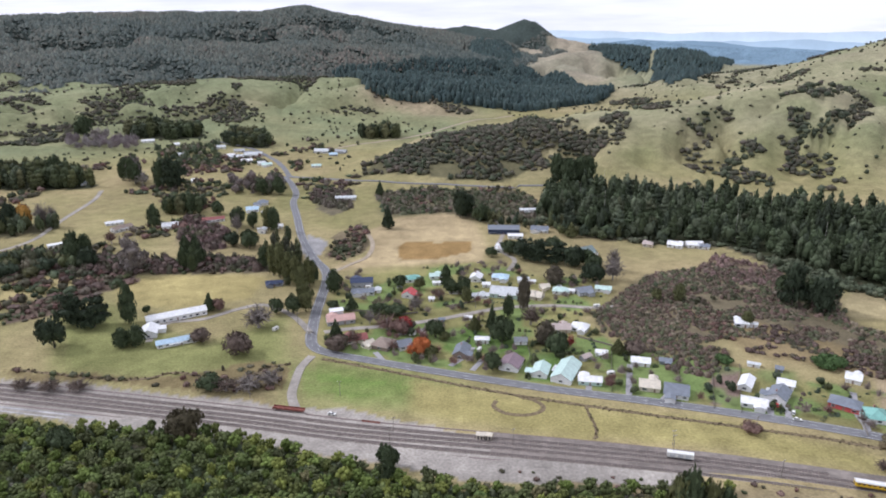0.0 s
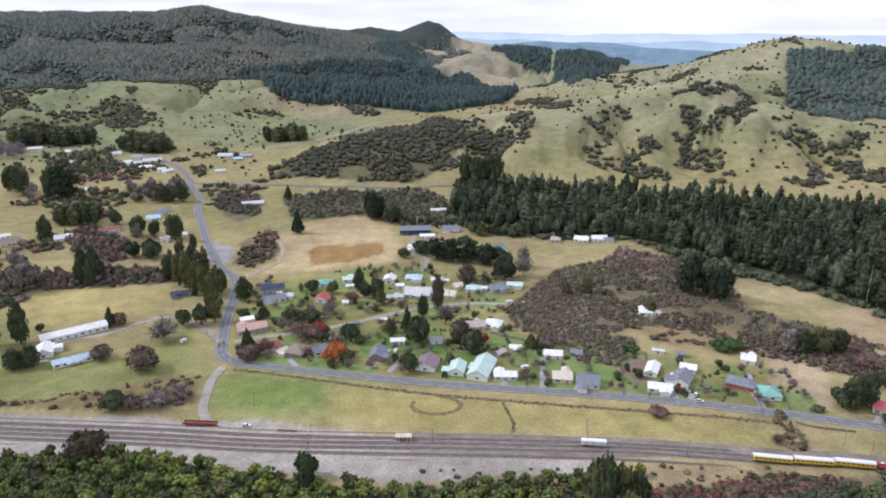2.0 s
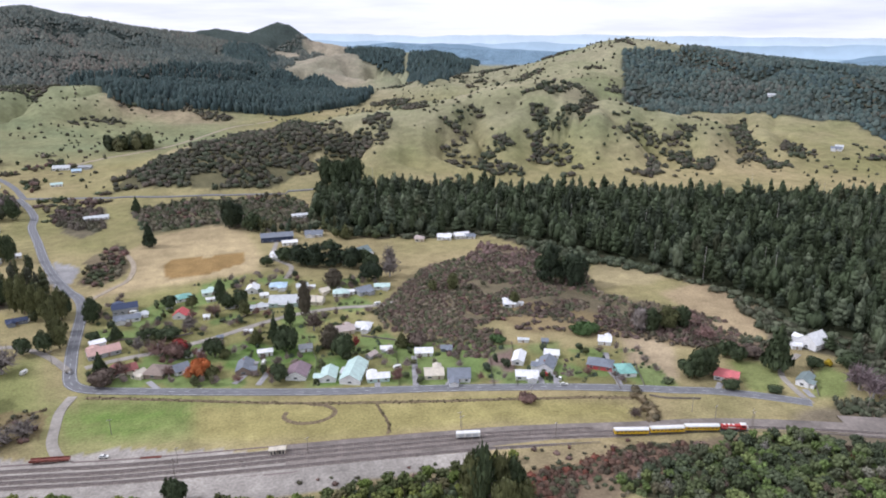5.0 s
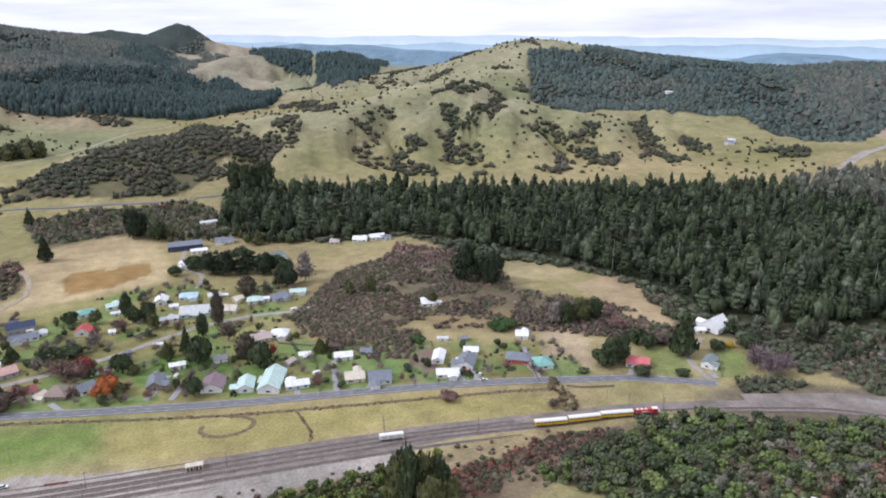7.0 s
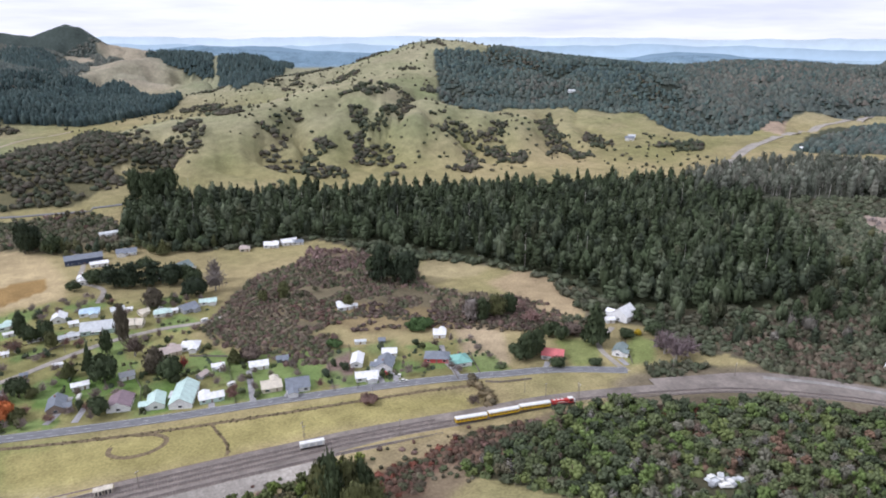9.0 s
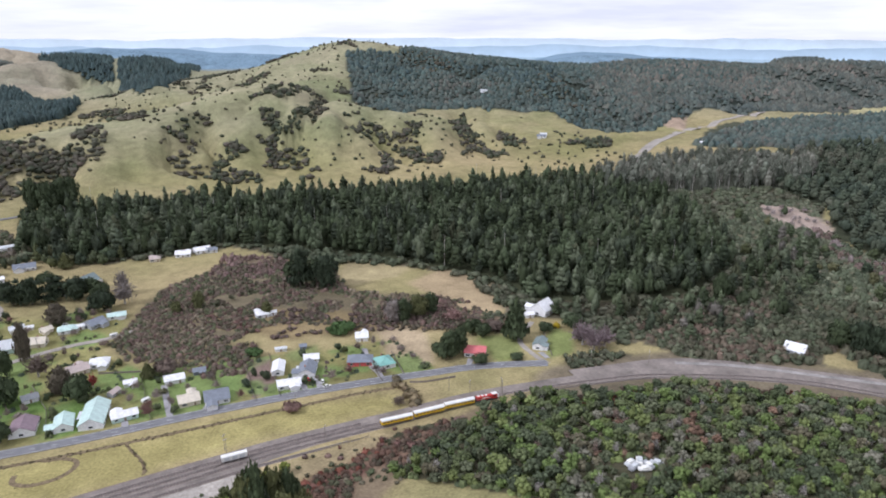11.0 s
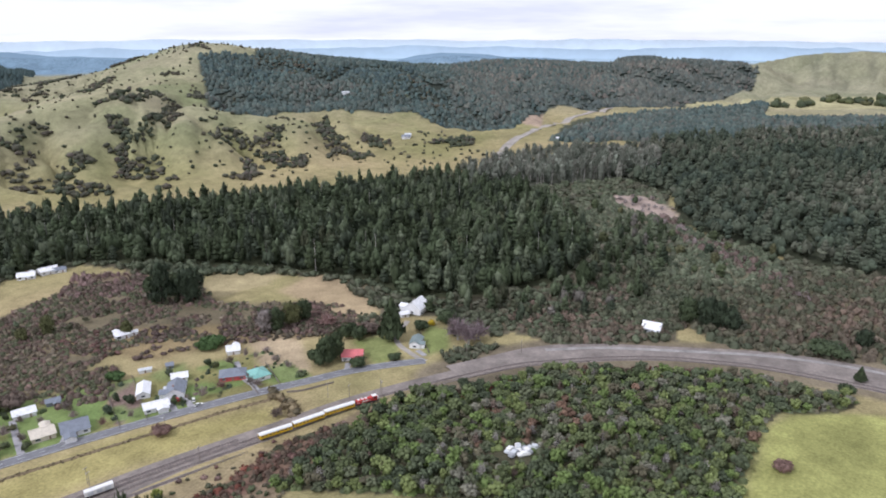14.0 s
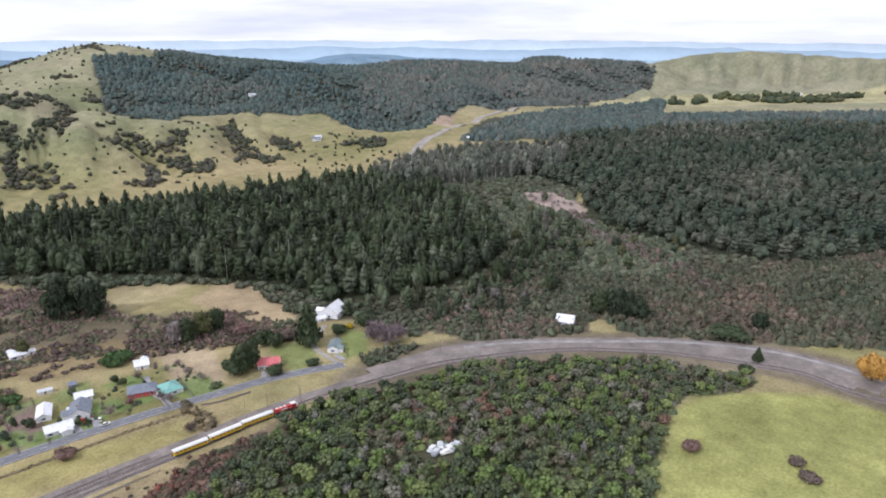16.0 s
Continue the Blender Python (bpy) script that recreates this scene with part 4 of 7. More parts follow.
DRIVES = [[(4, 384), (13, 396), (19, 409)], [(17, 378), (24, 392)], [(81, 351), (84, 363)], [(103, 348), (108, 367), (113, 385)], [(119, 341), (126, 350)], [(172, 325), (176, 336), (179, 347)], [(181, 324), (185, 337)], [(213, 307), (217, 317), (219, 329), (229, 350)], [(262, 286), (271, 294)], [(308, 263), (311, 272)], [(-32, 427), (-19, 434), (-5, 441)], [(-37, 391), (-43, 403)]]
FENCES = [[(179, 384), (158, 329)], [(162, 384), (145, 333)], [(221, 332), (212, 306)], [(24, 486), (8, 478), (2, 476)], [(-32, 461), (-18, 465)], [(-81, 471), (-50, 467)], [(336, 292), (312, 263)], [(107, 408), (94, 351)], [(54, 397), (47, 367)], [(239, 334), (227, 305)], [(54, 432), (54, 397)], [(88, 424), (108, 410)], [(223, 294), (230, 288), (247, 281)], [(27, 441), (16, 436)]]
SCRAP = [(242.3, 155.5), (246.2, 153.3), (246.4, 148.7), (250.5, 147.2), (243.1, 148.2), (240.4, 152.2)]

# ---- the land ----
COVER = {}
COVER["understorey"] = (0.10, 0.09, 0.058)
COVER["main_bush_b"] = (0.06, 0.072, 0.06)
COVER["valley_bush_b"] = (0.055, 0.064, 0.05)
COVER["village"] = (0.235, 0.22, 0.09)
COVER["heath_c"] = (0.17, 0.14, 0.085)
COVER["scrub_fill"] = (0.12, 0.105, 0.07)
COVER["scrub_edge"] = (0.12, 0.105, 0.07)
COVER["scrub_corner"] = (0.11, 0.10, 0.06)
COVER["mound_scrub"] = (0.17, 0.13, 0.09)
COVER["fill_east"] = (0.12, 0.105, 0.07)
COVER["school_lawn"] = (0.215, 0.22, 0.085)
COVER["lawn_a"] = (0.13, 0.205, 0.055)
COVER["lawn_b"] = (0.13, 0.205, 0.055)
COVER["lawn_c"] = (0.17, 0.215, 0.075)
COVER["lawn_d"] = (0.19, 0.215, 0.085)
COVER["lawn_e"] = (0.19, 0.235, 0.07)
COVER["lawn_bright"] = (0.14, 0.215, 0.052)
COVER["paddock"] = (0.31, 0.27, 0.11)
COVER["carpark"] = (0.30, 0.29, 0.28)
COVER["quarry_field"] = (0.38, 0.30, 0.17)
COVER["ploughed"] = (0.26, 0.17, 0.07)
COVER["field_a"] = (0.36, 0.30, 0.13)
COVER["field_b"] = (0.36, 0.30, 0.14)
COVER["heath"] = (0.16, 0.135, 0.085)
COVER["heath_b"] = (0.22, 0.17, 0.09)
COVER["bare_mound"] = (0.35, 0.27, 0.16)
COVER["bare_lot"] = (0.38, 0.30, 0.19)
COVER["bare_plot_b"] = (0.22, 0.16, 0.13)
COVER["forest"] = (0.05, 0.055, 0.03)
COVER["scrub_plain"] = (0.15, 0.14, 0.09)
COVER["pink_clearing"] = (0.34, 0.27, 0.22)
COVER["heath_low"] = (0.19, 0.16, 0.085)
COVER["heath_right"] = (0.19, 0.14, 0.095)
COVER["heath_north"] = (0.21, 0.165, 0.11)
COVER["creek_line"] = (0.17, 0.125, 0.10)
COVER["dark_forest_east"] = (0.045, 0.05, 0.03)
COVER["scrub_east"] = (0.14, 0.12, 0.075)
COVER["near_bush"] = (0.08, 0.075, 0.045)
COVER["near_bush_west"] = (0.08, 0.085, 0.04)
COVER["near_field"] = (0.29, 0.29, 0.10)
COVER["rough_strip"] = (0.26, 0.21, 0.12)
COVER["plantation"] = (0.04, 0.05, 0.035)
COVER["plantation_b"] = (0.04, 0.05, 0.035)
COVER["plantation_c"] = (0.04, 0.05, 0.035)
COVER["plantation_d"] = (0.04, 0.05, 0.035)
COVER["spur_bush"] = (0.12, 0.11, 0.06)
COVER["main_bush"] = (0.055, 0.064, 0.05)
COVER["valley_bush"] = (0.07, 0.075, 0.05)
COVER["far_field"] = (0.36, 0.33, 0.18)
COVER["bank_scrub"] = (0.20, 0.16, 0.08)
COVER["left_scrub"] = (0.16, 0.12, 0.09)
COVER["hedge_belt"] = (0.13, 0.11, 0.07)
COVER["tip_scrub"] = (0.16, 0.13, 0.08)
COVER["mid_scrub"] = (0.17, 0.14, 0.08)
COVER["heath_glade"] = (0.33, 0.275, 0.15)
COVER["rail_verge"] = (0.20, 0.155, 0.10)
COVER["wood_nw"] = (0.07, 0.075, 0.045)
COVER["wood_n"] = (0.07, 0.075, 0.045)
COVER["left_dark"] = (0.06, 0.065, 0.04)
COVER["left_copse"] = (0.10, 0.09, 0.05)
COVER["belt_dark"] = (0.08, 0.08, 0.05)
COVER["pale_wood"] = (0.10, 0.105, 0.075)
COVER["reed_patch"] = (0.33, 0.26, 0.17)
COVER["cut_bank"] = (0.33, 0.25, 0.18)
COVER["red_brush"] = (0.17, 0.09, 0.06)
COVER["yard"] = (0.33, 0.30, 0.262)
COVER["green_verge"] = (0.205, 0.225, 0.085)
COVER["green_verge_b"] = (0.195, 0.225, 0.08)
COVER["creek_belt"] = (0.12, 0.10, 0.07)
COVER["west_thicket"] = (0.13, 0.10, 0.08)
COVER["mid_thicket"] = (0.15, 0.13, 0.08)
COVER["roadside_scrub"] = (0.15, 0.13, 0.085)
COVER["dark_brush"] = (0.15, 0.085, 0.065)
COVER["dark_brush_b"] = (0.15, 0.10, 0.07)
COVER["knoll_top"] = (0.14, 0.09, 0.065)


SOFT = {'lawn_bright': 26, 'paddock': 8, 'quarry_field': 6, 'village': 8, 'lawn_a': 4, 'lawn_b': 4, 'lawn_c': 4, 'lawn_d': 4, 'lawn_e': 5, 'green_verge': 3, 'green_verge_b': 3, 'heath': 6, 'heath_c': 8, 'heath_b': 6, 'bare_mound': 6, 'bare_lot': 4, 'school_lawn': 14, 'heath_low': 7, 'heath_right': 6, 'heath_north': 6, 'mid_thicket': 10, 'creek_belt': 6, 'west_thicket': 6, 'dark_brush': 4, 'dark_brush_b': 4, 'rail_verge': 4, 'knoll_top': 4, 'pink_clearing': 6,  'near_field': 5, 'reed_patch': 60, 'field_a': 6, 'heath_glade': 5, 'rough_strip': 6}


def range_cover(x, y):
    """Where bush covers the high ranges, 0 to 1."""
    az, r = np.degrees(np.arctan2(x, y)), np.hypot(x, y)
    n = fbm(x / 230, y / 230, 4, 8)
    west = (az < 6) & (r > 1950 + 350 * n)
    peak = (az > 0) & (az < 3.6) & (r > 3300) | (az >= 3.6) & (az < 8.6) & (r > 3450) & (ground_z(x, y) + 40 * n > 128) | (az > 0) & (az < 12) & (r > 2500) & (n > 0.28)
    return np.where((west | peak) & (r < 3900), 1.0, 0.0)


def land_colours(x, y):
    r = np.hypot(x, y)
    n1, n2 = fbm(x / 150, y / 150, 4, 11), fbm(x / 35, y / 35, 3, 12)
    dry = np.clip(0.5 + 0.7 * n1 + 0.35 * n2, 0, 1)[:, None]
    c = np.array((0.225, 0.208, 0.09)) * (1 - dry) + np.array((0.34, 0.275, 0.145)) * dry
    z = ground_z(x, y)
    slope = np.clip(z / 60, 0, 1)[:, None]
    hill = np.array((0.195, 0.21, 0.105)) * (1 - dry) + np.array((0.305, 0.275, 0.17)) * dry
    c = c * (1 - slope) + hill * slope
    away = (np.clip((r - 1500) / 700, 0, 1) * np.clip((np.degrees(np.arctan2(x, y)) - 5) / 10, 0, 1))[:, None]
    c = c * (1 - away) + (np.array((0.205, 0.21, 0.125)) * (1 - dry) + np.array((0.295, 0.275, 0.18)) * dry) * away
    lush = (np.clip((6 - np.degrees(np.arctan2(x, y))) / 6, 0, 1) * np.clip((r - 1100) / 200, 0, 1) * np.clip(0.75 - 0.6 * n1, 0, 1))[:, None]
    c = c * (1 - lush) + np.array((0.195, 0.215, 0.115)) * lush
    az = np.degrees(np.arctan2(x, y))
    beige = (np.clip((az - 1) / 2, 0, 1) * np.clip((14 - az) / 2, 0, 1) * np.clip((r - 2150) / 200, 0, 1))[:, None]
    c = c * (1 - beige) + (np.array((0.25, 0.235, 0.165)) * (1 - dry) + np.array((0.36, 0.30, 0.22)) * dry) * beige
    # far pasture gets darker towards the bottoms between the ribs
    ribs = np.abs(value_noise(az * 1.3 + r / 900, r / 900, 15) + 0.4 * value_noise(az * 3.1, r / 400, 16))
    gully_tint = (0.65 * np.exp(-ribs / 0.2) * np.clip((az - 72) / 3, 0, 1) * np.clip((r - 2450) / 200, 0, 1))[:, None]
    c = c * (1 - gully_tint) + np.array((0.15, 0.15, 0.105)) * gully_tint
    # bush ground on the ranges, its green tinted with bluish haze
    bush = range_cover(x, y)[:, None]
    c = c * (1 - bush) + np.array((0.062, 0.078, 0.068)) * bush
    wx, wy = x + 5 * n2, y + 5 * fbm(x / 30, y / 30, 3, 13)
    for name, colour in COVER.items():
        p, soft = np.array(ZONES[name]), SOFT.get(name, 0)
        near = np.nonzero((wx > p[:, 0].min() - soft) & (wx < p[:, 0].max() + soft) & (wy > p[:, 1].min() - soft) & (wy < p[:, 1].max() + soft))[0]
        if not len(near):
            continue
        if soft:
            share = np.zeros(len(near))
            for k in range(12):
                share += inside(wx[near] + soft * math.cos(k * 2.4) * (k + 1) / 12, wy[near] + soft * math.sin(k * 2.4) * (k + 1) / 12, ZONES[name]) / 12
        else:
            share = inside(wx[near], wy[near], ZONES[name]).astype(float)
        share = share[:, None]
        c[near] = c[near] * (1 - share) + np.array(colour) * (1 + 0.25 * n2[near])[:, None] * share
    bare = np.clip((31 - along(x, y, [(*p, 0) for p in RAIL_BEND])[0]) / 7, 0, 1)[:, None]
    c = c * (1 - bare) + np.array((0.18, 0.15, 0.10)) * (1 + 0.3 * n2[:, None]) * bare
    home = np.nonzero(inside(x, y, ZONES["village"]))[0]
    lawn = np.clip((fbm(x[home] / 24, y[home] / 24, 3, 14) - 0.02) * 5, 0, 0.85)[:, None]
    c[home] = c[home] * (1 - lawn) + np.array((0.16, 0.225, 0.075)) * lawn
    # blue distance haze mixed into the colour of the farthest hills and ground
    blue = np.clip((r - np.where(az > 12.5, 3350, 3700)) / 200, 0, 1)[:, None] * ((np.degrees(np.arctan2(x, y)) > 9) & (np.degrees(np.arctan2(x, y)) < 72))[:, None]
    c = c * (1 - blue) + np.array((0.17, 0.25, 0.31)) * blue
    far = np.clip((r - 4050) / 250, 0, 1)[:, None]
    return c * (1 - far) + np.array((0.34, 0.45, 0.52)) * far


az_fine = np.concatenate([np.arange(-42, 98, 0.27), np.arange(98, 318, 4.0)])
rings = np.concatenate([np.linspace(0.05, 110, 9), np.geomspace(125, 4880, 390)])
AZ, RR = np.meshgrid(np.radians(az_fine), rings)
gx, gy = (RR * np.sin(AZ)).ravel(), (RR * np.cos(AZ)).ravel()
gz = ground_z(gx, gy)
na, nr = len(az_fine), len(rings)
i0 = (np.arange(nr - 1)[:, None] * na + np.arange(na)[None, :]).ravel()
i1 = (np.arange(nr - 1)[:, None] * na + (np.arange(na)[None, :] + 1) % na).ravel()
quads = np.stack([i0, i1, i1 + na, i0 + na], 1)


def array_mesh(name, verts, quads_or_tris, material, colours=None, layer="tint", smooth=False):
    """A mesh straight from arrays."""
    me = bpy.data.meshes.new(name)
    n, k = quads_or_tris.shape
    me.vertices.add(len(verts))
    me.vertices.foreach_set("co", np.ascontiguousarray(verts, np.float32).ravel())
    me.loops.add(n * k)
    me.loops.foreach_set("vertex_index", np.ascontiguousarray(quads_or_tris, np.int32).ravel())
    me.polygons.add(n)
    me.polygons.foreach_set("loop_start", np.arange(0, n * k, k, dtype=np.int32))
    if smooth:
        me.polygons.foreach_set("use_smooth", np.ones(n, bool))
    if colours is not None:
        a = me.color_attributes.new(layer, "FLOAT_COLOR", "POINT")
        a.data.foreach_set("color", np.column_stack([colours, np.ones(len(verts))]).astype(np.float32).ravel())
    me.update(calc_edges=True)
    me.validate()
    me.materials.append(material)
    return me


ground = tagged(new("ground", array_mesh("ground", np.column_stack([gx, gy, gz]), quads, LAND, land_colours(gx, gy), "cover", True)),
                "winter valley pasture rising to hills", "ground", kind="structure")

# ---- roads ----
for label, line, width, material, name in (
        ("two-lane asphalt highway through the village", HIGHWAY, 7.8, ASPHALT, "road"),
        ("asphalt road along the foot of the hill", HILL_ROAD, 8.0, ASPHALT, "road"),
        ("asphalt road into the far hamlet", HAMLET_ROAD, 7.0, ASPHALT, "road"),
        ("wide pale highway in the far valley", FAR_HIGHWAY, 16.0, GRAVEL, "road"),
        ("gravel lane to the rail yard", YARD_LANE, 5.2, GRAVEL, "road"),
        ("narrow grey village street", VILLAGE_STREET, 5.0, GRAVEL, "road"),
        ("gravel school driveway", SCHOOL_LANE, 4.5, GRAVEL, "road"),
        ("dirt lane round the bare field", TIP_LANE, 4.0, DIRT, "road"),
        ("farm track on the pasture", LEFT_TRACK, 5.0, GRAVEL, "road"),
        ("farm track up the green hill", HILL_TRACK, 6.0, DIRT, "road"),
        ("gravel lane to the white house", COTTAGE_LANE, 3.5, GRAVEL, "road"),
        ("grey lane between houses", MID_LANE, 4.0, GRAVEL, "road")):
    tagged(ribbon(name, line, width, 0.25, material, 0.8), label, "road", kind="structure")
tagged(ribbon("rail_bed", RAIL_BEND, 34.0, 0.14, RAIL_GRAVEL, 0.8), "wide grey gravel flat at the railway bend", "railway", kind="structure")
tagged(ribbon("road", RAIL_BEND[2:], 3.6, 0.19, PALE_GRAVEL, 0.5, offset=-11.0), "pale gravel service track along the railway", "road", kind="structure")
tagged(ribbon("rail_bed", RAILWAY, 19.0, 0.22, RAIL_GRAVEL, 0.8, offset=2.5), "grey gravel bed under the railway tracks", "railway", kind="structure")


# ---- woods and scrub ----
def ico(level):
    bm = bmesh.new()
    bmesh.ops.create_icosphere(bm, subdivisions=level, radius=1.0)
    v = np.array([q.co[:] for q in bm.verts])
    f = np.array([[q.index for q in p.verts] for p in bm.faces])
    bm.free()
    return v, f


ICO1, ICO2 = ico(1), ico(2)


def blob(rng, level, rough):
    v, f = (ICO1, ICO2)[level - 1]
    v = v * (1 + rough * rng.uniform(-1, 1, (len(v), 1)))
    return v, f


def leaves(rng, lobes, count, size):
    """Triangles of foliage over lobes of rows (x, y, z, rx, rz)."""
    weights = np.array([l[3] ** 2 for l in lobes])
    pick = rng.choice(len(lobes), count, p=weights / weights.sum())
    l = np.array(lobes)[pick]
    d = rng.normal(size=(count, 3))
    d[:, 2] = d[:, 2] * 0.9 + 0.25
    d /= np.linalg.norm(d, axis=1)[:, None]
    c = l[:, :3] + d * np.stack([l[:, 3], l[:, 3], l[:, 4]], 1) * rng.uniform(0.86, 1.12, (count, 1))
    a = rng.normal(size=(count, 3)) + d * 0.2
    a /= np.linalg.norm(a, axis=1)[:, None]
    b = np.cross(a, d + 0.5 * rng.normal(size=(count, 3)))
    b /= np.linalg.norm(b, axis=1)[:, None] + 1e-6
    s = size * rng.uniform(0.6, 1.5, (count, 1))
    v = np.stack([c - a * s, c + a * s * 0.7 + b * s * 0.6, c + a * s * 0.3 - b * s * 0.8], 1).reshape(-1, 3)
    return v, np.arange(count * 3).reshape(-1, 3)


def joined(pieces):
    vs, fs, n = [], [], 0
    for v, f in pieces:
        vs.append(v)
        fs.append(f + n)
        n += len(v)
    return np.concatenate(vs), np.concatenate(fs)


def stem(radius, top, sides=5, lean=0.0, base=(0, 0, 0)):
    a = np.arange(sides) / sides * 2 * np.pi
    ring = np.stack([np.cos(a), np.sin(a), a * 0], 1)
    low, high = ring * radius + np.array(base), ring * radius * 0.35 + np.array(base) + (lean, 0, top)
    f = []
    for i in range(sides):
        j = (i + 1) % sides
        f += [(i, j, sides + j), (i, sides + j, sides + i)]
    return np.concatenate([low, high]), np.array(f)


def crown(kind, rng, cards, level=1, leaf=0.15):
    """A crown in a box of radius 1 and height 1."""
    if kind == "round":
        lobes = [(0, 0, 0.5, 0.68, 0.44)] + [(0.52 * math.cos(a), 0.52 * math.sin(a), rng.uniform(0.3, 0.62), rng.uniform(0.38, 0.52), rng.uniform(0.22, 0.32)) for a in rng.uniform(0, 6.28, 5)]
    elif kind == "dome":
        lobes = [(0, 0, 0.55, 0.7, 0.42)] + [(0.5 * math.cos(a), 0.5 * math.sin(a), rng.uniform(0.5, 0.72), rng.uniform(0.3, 0.46), rng.uniform(0.2, 0.28)) for a in rng.uniform(0, 6.28, 6)]
    elif kind == "tall":
        lobes = [(rng.uniform(-0.15, 0.15), rng.uniform(-0.15, 0.15), z, r, 0.2) for z, r in ((0.2, 0.7), (0.38, 0.88), (0.58, 0.9), (0.78, 0.66))]
        lobes += [(0.55 * math.cos(a), 0.55 * math.sin(a), rng.uniform(0.35, 0.7), 0.4, 0.13) for a in rng.uniform(0, 6.28, 3)]
    elif kind == "cone":
        lobes = [(0, 0, z, 0.95 * (1.05 - z), 0.13) for z in (0.16, 0.34, 0.52, 0.7, 0.86)]
    elif kind == "column":
        lobes = [(0, 0, z, r, 0.2) for z, r in ((0.2, 0.85), (0.42, 0.95), (0.64, 0.8), (0.84, 0.45))]
    elif kind == "pine":
        lobes = [(rng.uniform(-0.45, 0.45), rng.uniform(-0.45, 0.45), z, r, 0.09) for z, r in ((0.16, 0.75), (0.28, 0.8), (0.42, 0.75), (0.52, 0.62), (0.63, 0.62), (0.73, 0.5), (0.82, 0.42), (0.9, 0.3))]
    else:
        lobes = [(0, 0, 0.45, 0.75, 0.5)] + [(0.5 * math.cos(a), 0.5 * math.sin(a), rng.uniform(0.3, 0.55), 0.45, 0.36) for a in rng.uniform(0, 6.28, 3)]
    pieces = []
    for x, y, z, rx, rz in lobes:
        v, f = blob(rng, level, 0.16)
        pieces.append((v * np.array((rx, rx, rz)) * 0.88 + (x, y, z), f))
    if cards:
        pieces.append(leaves(rng, lobes, cards, leaf))
    return joined(pieces)


def far_bush(rng, cards=14):
    v, f = blob(rng, 1, 0.3)
    if not cards:
        return v * (1, 1, 0.6) + (0, 0, 0.4), f
    return joined([(v * (1, 1, 0.6) + (0, 0, 0.4), f), leaves(rng, [(0, 0, 0.4, 0.9, 0.55)], cards, 0.28)])


def canopy_top(rng, sides=5):
    """A low uneven dome, open below: one tree top of a far closed canopy."""
    a = np.arange(sides) / sides * 2 * np.pi + rng.uniform(-0.3, 0.3, sides)
    low = np.column_stack([np.cos(a), np.sin(a), a * 0]) * rng.uniform(0.85, 1.15, (sides, 1))
    mid = np.column_stack([np.cos(a + 0.5) * 0.68, np.sin(a + 0.5) * 0.68, rng.uniform(0.5, 0.8, sides)])
    top = np.array([(rng.uniform(-0.15, 0.15), rng.uniform(-0.15, 0.15), 1.0)])
    f = []
    for i in range(sides):
        j = (i + 1) % sides
        f += [(i, j, sides + i), (j, sides + j, sides + i), (sides + i, sides + j, 2 * sides)]
    return np.concatenate([low, mid, top]), np.array(f)


def tent(rng, sides=6):
    """A single uneven tree top of few faces, for the farthest slopes."""
    a = np.arange(sides) / sides * 2 * np.pi + rng.uniform(-0.3, 0.3, sides)
    low = np.column_stack([np.cos(a), np.sin(a), a * 0]) * rng.uniform(0.8, 1.2, (sides, 1))
    top = np.array([(rng.uniform(-0.2, 0.2), rng.uniform(-0.2, 0.2), 1.0)])
    return np.concatenate([low, top]), np.array([(i, (i + 1) % sides, sides) for i in range(sides)])


def podocarp(rng, cards=70):
    """A tall crown that narrows to a ragged tip, in a box of radius 1 and height 1."""
    lobes = [(rng.uniform(-0.1, 0.1), rng.uniform(-0.1, 0.1), z, r * rng.uniform(0.85, 1.1), 0.14) for z, r in ((0.26, 0.78), (0.45, 0.82), (0.63, 0.74), (0.79, 0.56), (0.9, 0.34))]
    lobes += [(0.62 * math.cos(a), 0.62 * math.sin(a), rng.uniform(0.25, 0.72), 0.38, 0.1) for a in rng.uniform(0, 6.28, 4)]
    pieces = []
    for x, y, z, rx, rz in lobes:
        v, f = blob(rng, 1, 0.2)
        pieces.append((v * np.array((rx, rx, rz)) * 0.85 + (x, y, z), f))
    pieces.append(leaves(rng, lobes, cards, 0.13))
    return joined(pieces)


def spread_crown(rng, cards=120):
    """A broad bushy crown of many small heads, open below."""
    lobes = [(0, 0, 0.5, 0.62, 0.36)]
    for k in range(9):
        a, q = k * 2.4 + rng.uniform(-0.4, 0.4), math.sqrt((k + 0.5) / 9) * 0.72
        lobes.append((q * math.cos(a), q * math.sin(a), 0.86 - 0.42 * q * q + rng.uniform(-0.09, 0.07), rng.uniform(0.2, 0.36), rng.uniform(0.12, 0.2)))
    pieces = []
    for x, y, z, rx, rz in lobes:
        v, f = blob(rng, 1, 0.26)
        pieces.append((v * np.array((rx, rx, rz)) * 0.9 + (x, y, z), f))
    pieces.append(leaves(rng, lobes, cards, 0.095))
    return joined(pieces)


def small_bush(rng):
    v, f = blob(rng, 1, 0.2)
    w, g = blob(rng, 1, 0.2)
    lo, fl = leaves(rng, [(0, 0, 0.45, 0.95, 0.5)], 26, 0.26)
    return joined([(v * (0.8, 0.8, 0.52) + (-0.15, 0.1, 0.42), f), (w * (0.55, 0.5, 0.4) + (0.42, -0.25, 0.4), g), (lo, fl)])


